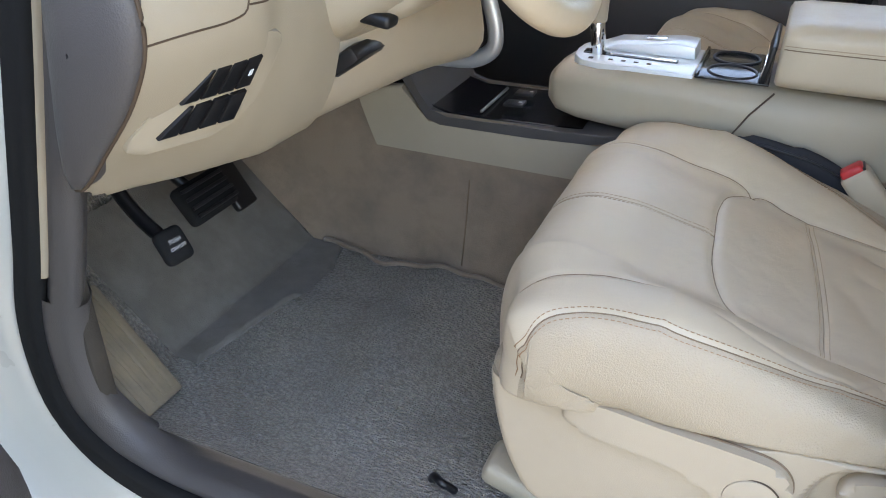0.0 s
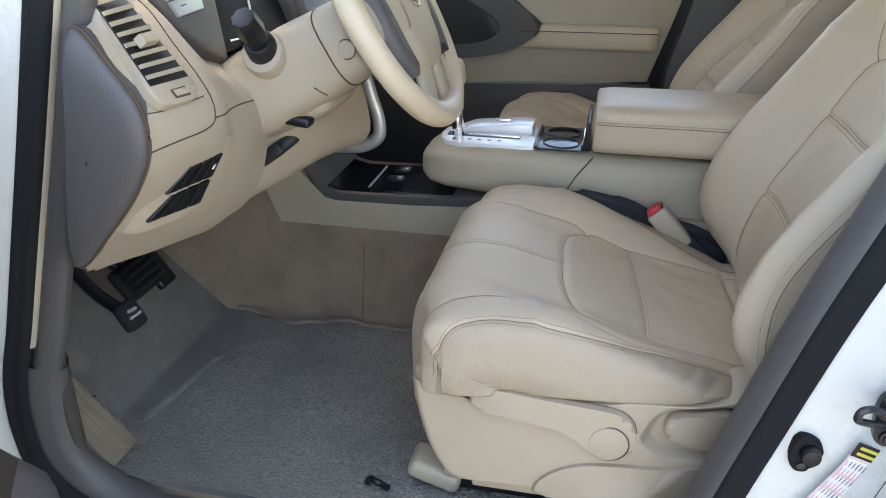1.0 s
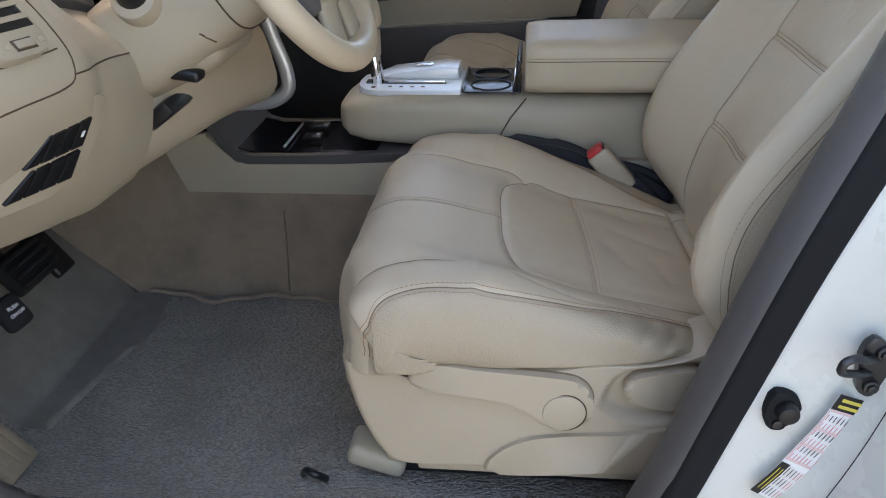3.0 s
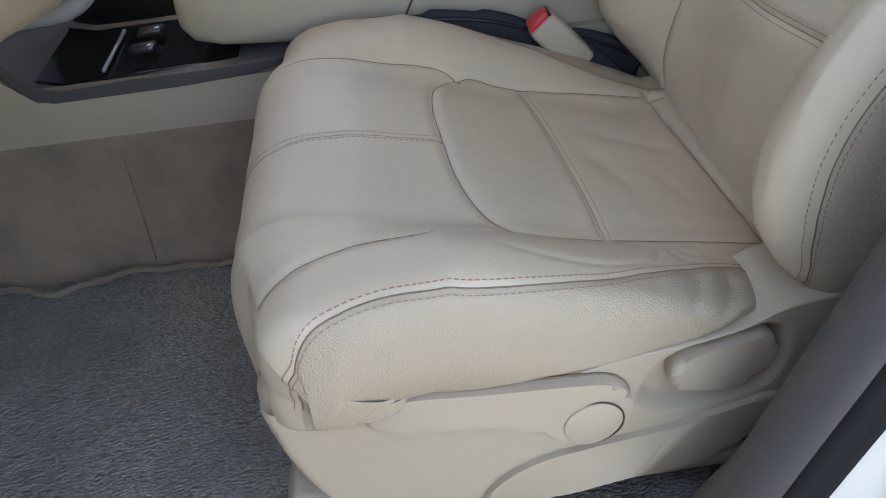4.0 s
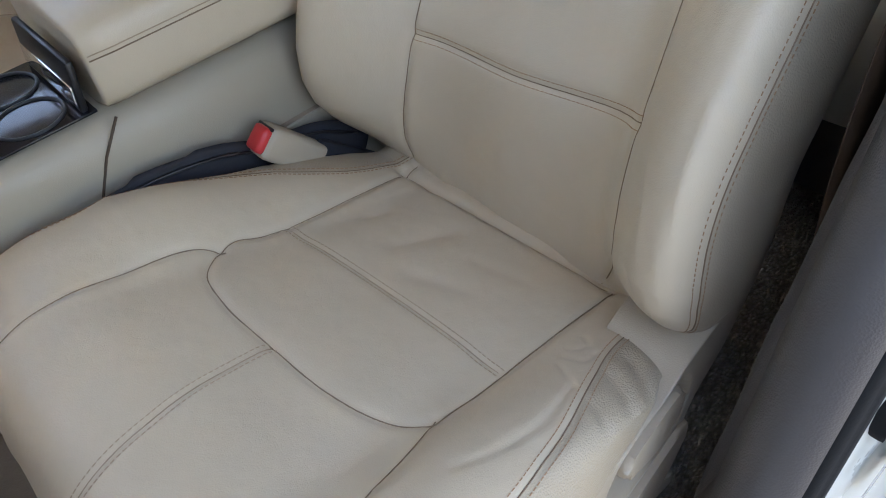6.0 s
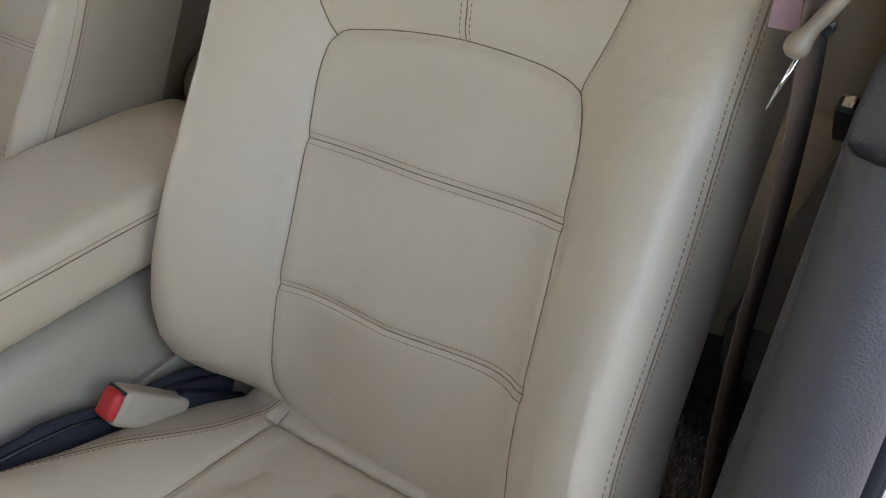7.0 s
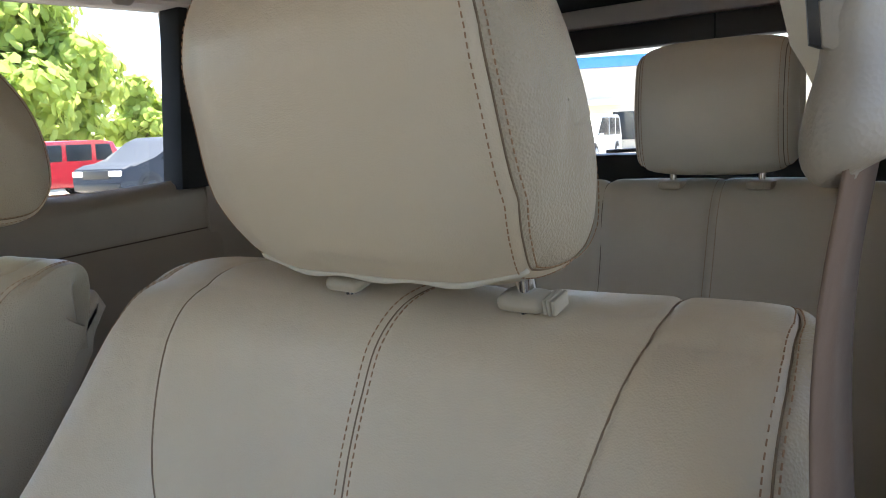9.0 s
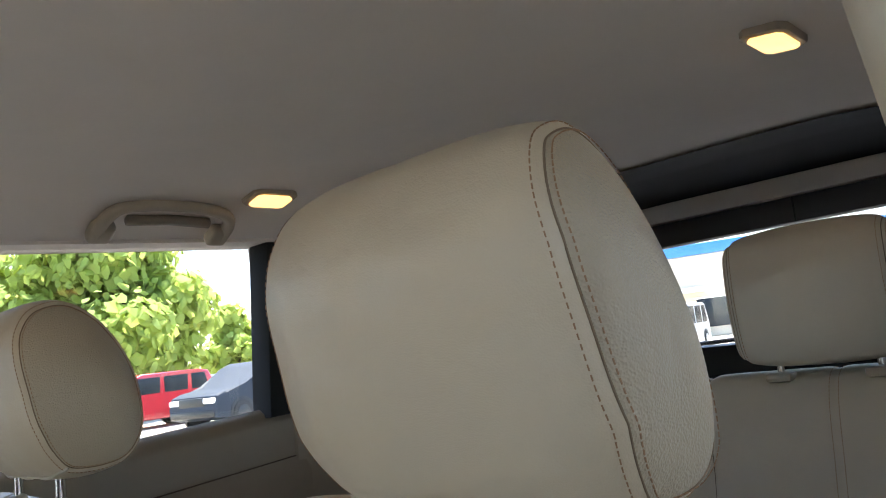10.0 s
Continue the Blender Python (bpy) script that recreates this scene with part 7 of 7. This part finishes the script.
def parked_car(name, az, dist, turn, paint, label, tall=1.70, long=4.7):
    """An estate or off-roader standing on the lot; turn: degrees of its nose from the +x way."""
    at = spot(az, dist)
    car = thing(name, at, label, "car", "parked cars")
    car.matrix_basis = Matrix.Identity(4)
    L, H, Wd = long / 2, tall, 0.92
    side = [(-L, 0.42), (-L + 0.05, 0.30), (-L + 0.35, 0.27), (L - 0.35, 0.27), (L - 0.02, 0.36), (L, 0.62), (L - 0.08, 0.90), (L - 0.35, 1.00), (L - 1.10, 1.06), (L - 1.75, H - 0.12), (L - 2.1, H), (-L + 0.75, H - 0.01), (-L + 0.35, H - 0.08), (-L + 0.04, 1.02), (-L, 0.80)]
    out = []
    out.append(part("body", prism([(x, z) for x, z in side], "y", -Wd, Wd, 0.07, 3), paint, car))
    glass = [(L - 1.22, 1.06), (L - 1.78, H - 0.16), (L - 2.1, H - 0.08), (-L + 0.78, H - 0.09), (-L + 0.42, H - 0.16), (-L + 0.25, 1.06)]
    for s_ in (-1, 1):
        for a, b_ in ((0, 0.46), (0.5, 0.76), (0.8, 1.0)):
            x1, x0 = L - 1.25 - a * (long - 1.6), L - 1.25 - b_ * (long - 1.6)
            t1 = min(x1, L - 1.85) if a == 0 else x1
            t0 = max(x0, -L + 0.5)
            out.append(part("window", prism([(x1, 1.08), (t1, H - 0.14), (t0, H - 0.14), (x0 + 0.03, 1.08)], "y", s_ * Wd - 0.01, s_ * Wd + 0.012, 0.004), CAR_GLASS, car))
        out.append(part("mirror", box((0.16, 0.20, 0.14), (L - 1.45, s_ * 1.0, 1.10), 0.04), paint, car))
        out.append(part("headlight", box((0.22, 0.42, 0.14), (L - 0.09, s_ * 0.66, 0.78), 0.04), LETTER, car))
        out.append(part("tail_light", box((0.10, 0.22, 0.34), (-L + 0.06, s_ * 0.78, 0.98), 0.03), RED, car))
        for x in (L - 0.88, -L + 0.88):
            tyre = part("wheel", cyl((x, s_ * (Wd - 0.20), 0.35), (x, s_ * (Wd + 0.03), 0.35), 0.35, n=32, r=0.04), TYRE, car)
            out.append(part("rim", cyl((x, s_ * (Wd + 0.01), 0.35), (x, s_ * (Wd + 0.045), 0.35), 0.23, n=10, r=0.02), STEEL if paint is CAR_GREY else SILVER, car))
            out.append(tyre)
            out.append(part("wheel_arch", cyl((x, s_ * (Wd - 0.10), 0.37), (x, s_ * (Wd + 0.008), 0.37), 0.42, n=32, r=0.01), BLACK, car))
    out.append(part("windscreen", prism([(L - 1.16, 1.07), (L - 1.74, H - 0.13), (L - 1.78, H - 0.16), (L - 1.20, 1.05)], "y", -0.78, 0.78, 0), CAR_GLASS, car))
    out.append(part("grille", box((0.06, 1.0, 0.22), (L - 0.02, 0, 0.76), 0.03), BLACK, car))
    out.append(part("bumper", box((0.10, 1.70, 0.20), (L - 0.03, 0, 0.46), 0.04), BLACK, car))
    car.matrix_basis = Matrix.Translation(at) @ Euler((0, 0, radians(turn))).to_matrix().to_4x4()
    return car


parked_car("parked_suv", 56.7, 22.5, 190, CAR_GREY, "grey blue off-road car parked in the sun", 1.66)
parked_car("parked_suv", 64.7, 27.0, 178, CAR_RED, "red off-road car parked in the sun", 1.72)
parked_car("parked_car", 60.2, 38.0, 180, CAR_WHITE, "white car parked below the trees", 1.5)
parked_car("parked_van", 26.5, 34.0, 190, CAR_WHITE, "white van parked before the building", 1.95, 5.2)
parked_car("parked_car", 8.5, 30.0, 150, CAR_RED, "red car parked beside the lawn", 1.45)


def tree(az, dist, height, spread, label, seed, leaves=2600, size=0.42):
    rnd = random.Random(seed)
    at = spot(az, dist)
    t = thing("tree", at, label, "tree", "trees")
    v, f = tube(curve([tuple(at), tuple(at + Vector((0.1, 0.05, height * 0.25))), tuple(at + Vector((0.0, 0.2, height * 0.55))), tuple(at + Vector((0.1, 0.2, height * 0.85)))], 14), [0.30 - 0.018 * k for k in range(14)], 10)
    trunk = mesh_part("trunk", v, f, BARK, t)
    heads = []
    for k in range(16):
        a, up = rnd.uniform(0, 2 * math.pi), rnd.uniform(0.30, 0.95)
        r = spread * (0.45 + 0.5 * rnd.random()) * math.sin(math.pi * min(0.95, max(0.15, up)) ** 0.8) ** 0.6
        end = at + Vector((r * math.cos(a), r * math.sin(a), height * up))
        start = at + Vector((0, 0.1, height * (0.15 + 0.4 * up)))
        v, f = tube(curve([tuple(start), tuple(start.lerp(end, 0.5) + Vector((0, 0, 0.3))), tuple(end)], 8), [0.10 - 0.011 * q for q in range(8)], 6)
        mesh_part("limb", v, f, BARK, t)
        heads.append((end, spread * rnd.uniform(0.28, 0.46)))
    heads += [(at + Vector((0, 0, height * 0.75)), spread * 0.5), (at + Vector((0, 0, height * 0.5)), spread * 0.55)]
    verts, faces = [], []
    for k in range(leaves):
        c, r = rnd.choice(heads)
        d = Vector((rnd.gauss(0, 1), rnd.gauss(0, 1), rnd.gauss(0, 0.8))).normalized() * r * rnd.uniform(0.35, 1.05)
        p = c + d
        if p.z < 1.6:
            continue
        nrm = (d.normalized() + Vector((rnd.gauss(0, 0.5), rnd.gauss(0, 0.5), rnd.gauss(0.4, 0.5)))).normalized()
        q = nrm.to_track_quat("Z", "Y").to_matrix()
        s_ = size * rnd.uniform(0.6, 1.3)
        i = len(verts)
        turn = rnd.uniform(0, 6.28)
        for j in range(5):
            a = turn + j * 6.283 / 5
            verts.append(p + q @ Vector((s_ * math.cos(a) * (0.6 + 0.4 * (j % 2)), s_ * math.sin(a), 0.12 * s_ * (j % 2))))
        faces.append(tuple(range(i, i + 5)))
    tagged(mesh_part("crown", verts, faces, LEAF, t, smooth=False), kind="stuff")
    return t


tree(66.6, 37, 8.0, 5.0, "leafy green tree with a broad sunlit crown", 3, 15000, 0.27)
tree(79, 38, 8.6, 5.2, "leafy green tree beside the lot", 5, 9000, 0.28)
tree(58.0, 44, 5.0, 2.0, "leafy green tree behind the parked cars", 7, 2500, 0.24)
tree(6, 46, 4.0, 1.3, "small green tree before the building", 9, 1400, 0.35)

shop = thing("shop_building", spot(28, 52), "cream stucco building with a blue fascia", "building")
sm = Matrix.Translation(spot(24, 50)) @ Euler((0, 0, radians(24))).to_matrix().to_4x4()


def on_shop(bm):
    bmesh.ops.transform(bm, matrix=sm, verts=bm.verts)
    return bm


part("wall", on_shop(box((10, 46, 5.2), (6, 4, 2.6), 0.05)), STUCCO, shop)
part("fascia", on_shop(box((10.4, 46.4, 0.7), (6, 4, 5.55), 0.05)), BLUE, shop, "bright blue fascia")
part("canopy", on_shop(box((1.2, 12, 0.3), (0.6, 6, 3.0), 0.03)), WALL_WHITE, shop)
for k in range(6):
    w_ = part("window", on_shop(box((0.1, 3.0, 1.8), (0.98, -14 + 6.5 * k, 1.5), 0.02)), CAR_GLASS, shop)
    part("pane_frame", on_shop(box((0.14, 3.2, 0.12), (0.97, -14 + 6.5 * k, 2.45), 0.01)), WALL_WHITE, w_)
house = thing("small_building", spot(56.5, 48), "pale stucco building with arched openings", "building")
hm = Matrix.Translation(spot(56.5, 46)) @ Euler((0, 0, radians(56))).to_matrix().to_4x4()
for size, at, mat, nm in (((5, 7, 3.4), (3, -2, 1.7), WALL_WHITE, "wall"), ((5.4, 7.4, 0.4), (3, -2, 3.6), STUCCO, "roof"), ((4, 4, 7.5), (4, -5.2, 3.75), WALL_WHITE, "tower"), ((0.2, 1.2, 2.2), (0.45, -0.6, 1.1), STUCCO, "door"), ((0.2, 1.2, 1.4), (0.45, -3.2, 1.6), CAR_GLASS, "window")):
    bm = box(size, at, 0.03)
    bmesh.ops.transform(bm, matrix=hm, verts=bm.verts)
    part(nm, bm, mat, house)
fence = thing("fence", spot(72, 36), "pale metal fence behind the parked cars", "fence")
a, b_ = spot(61, 40), spot(86, 36)
for k in range(40):
    p = a.lerp(b_, k / 39)
    part("post", box((0.08, 0.08, 1.7), (p.x, p.y, 0.85), 0.01), WALL_WHITE, fence)
for z in (0.4, 1.5):
    v, f = tube([tuple(a + Vector((0, 0, z))), tuple(b_ + Vector((0, 0, z)))], 0.05, 6)
    mesh_part("rail", v, f, WALL_WHITE, fence)
lawn = thing("lawn", spot(9, 30), "green lawn strip beside the lot", "lawn", kind="structure")
g0, g1, g2, g3 = spot(18, 22), spot(2, 22), spot(2, 38), spot(16, 38)
mesh_part("grass", [tuple(p + Vector((0, 0, 0.02))) for p in (g0, g1, g2, g3)], [(0, 1, 2, 3)], GRASS, lawn, smooth=False)
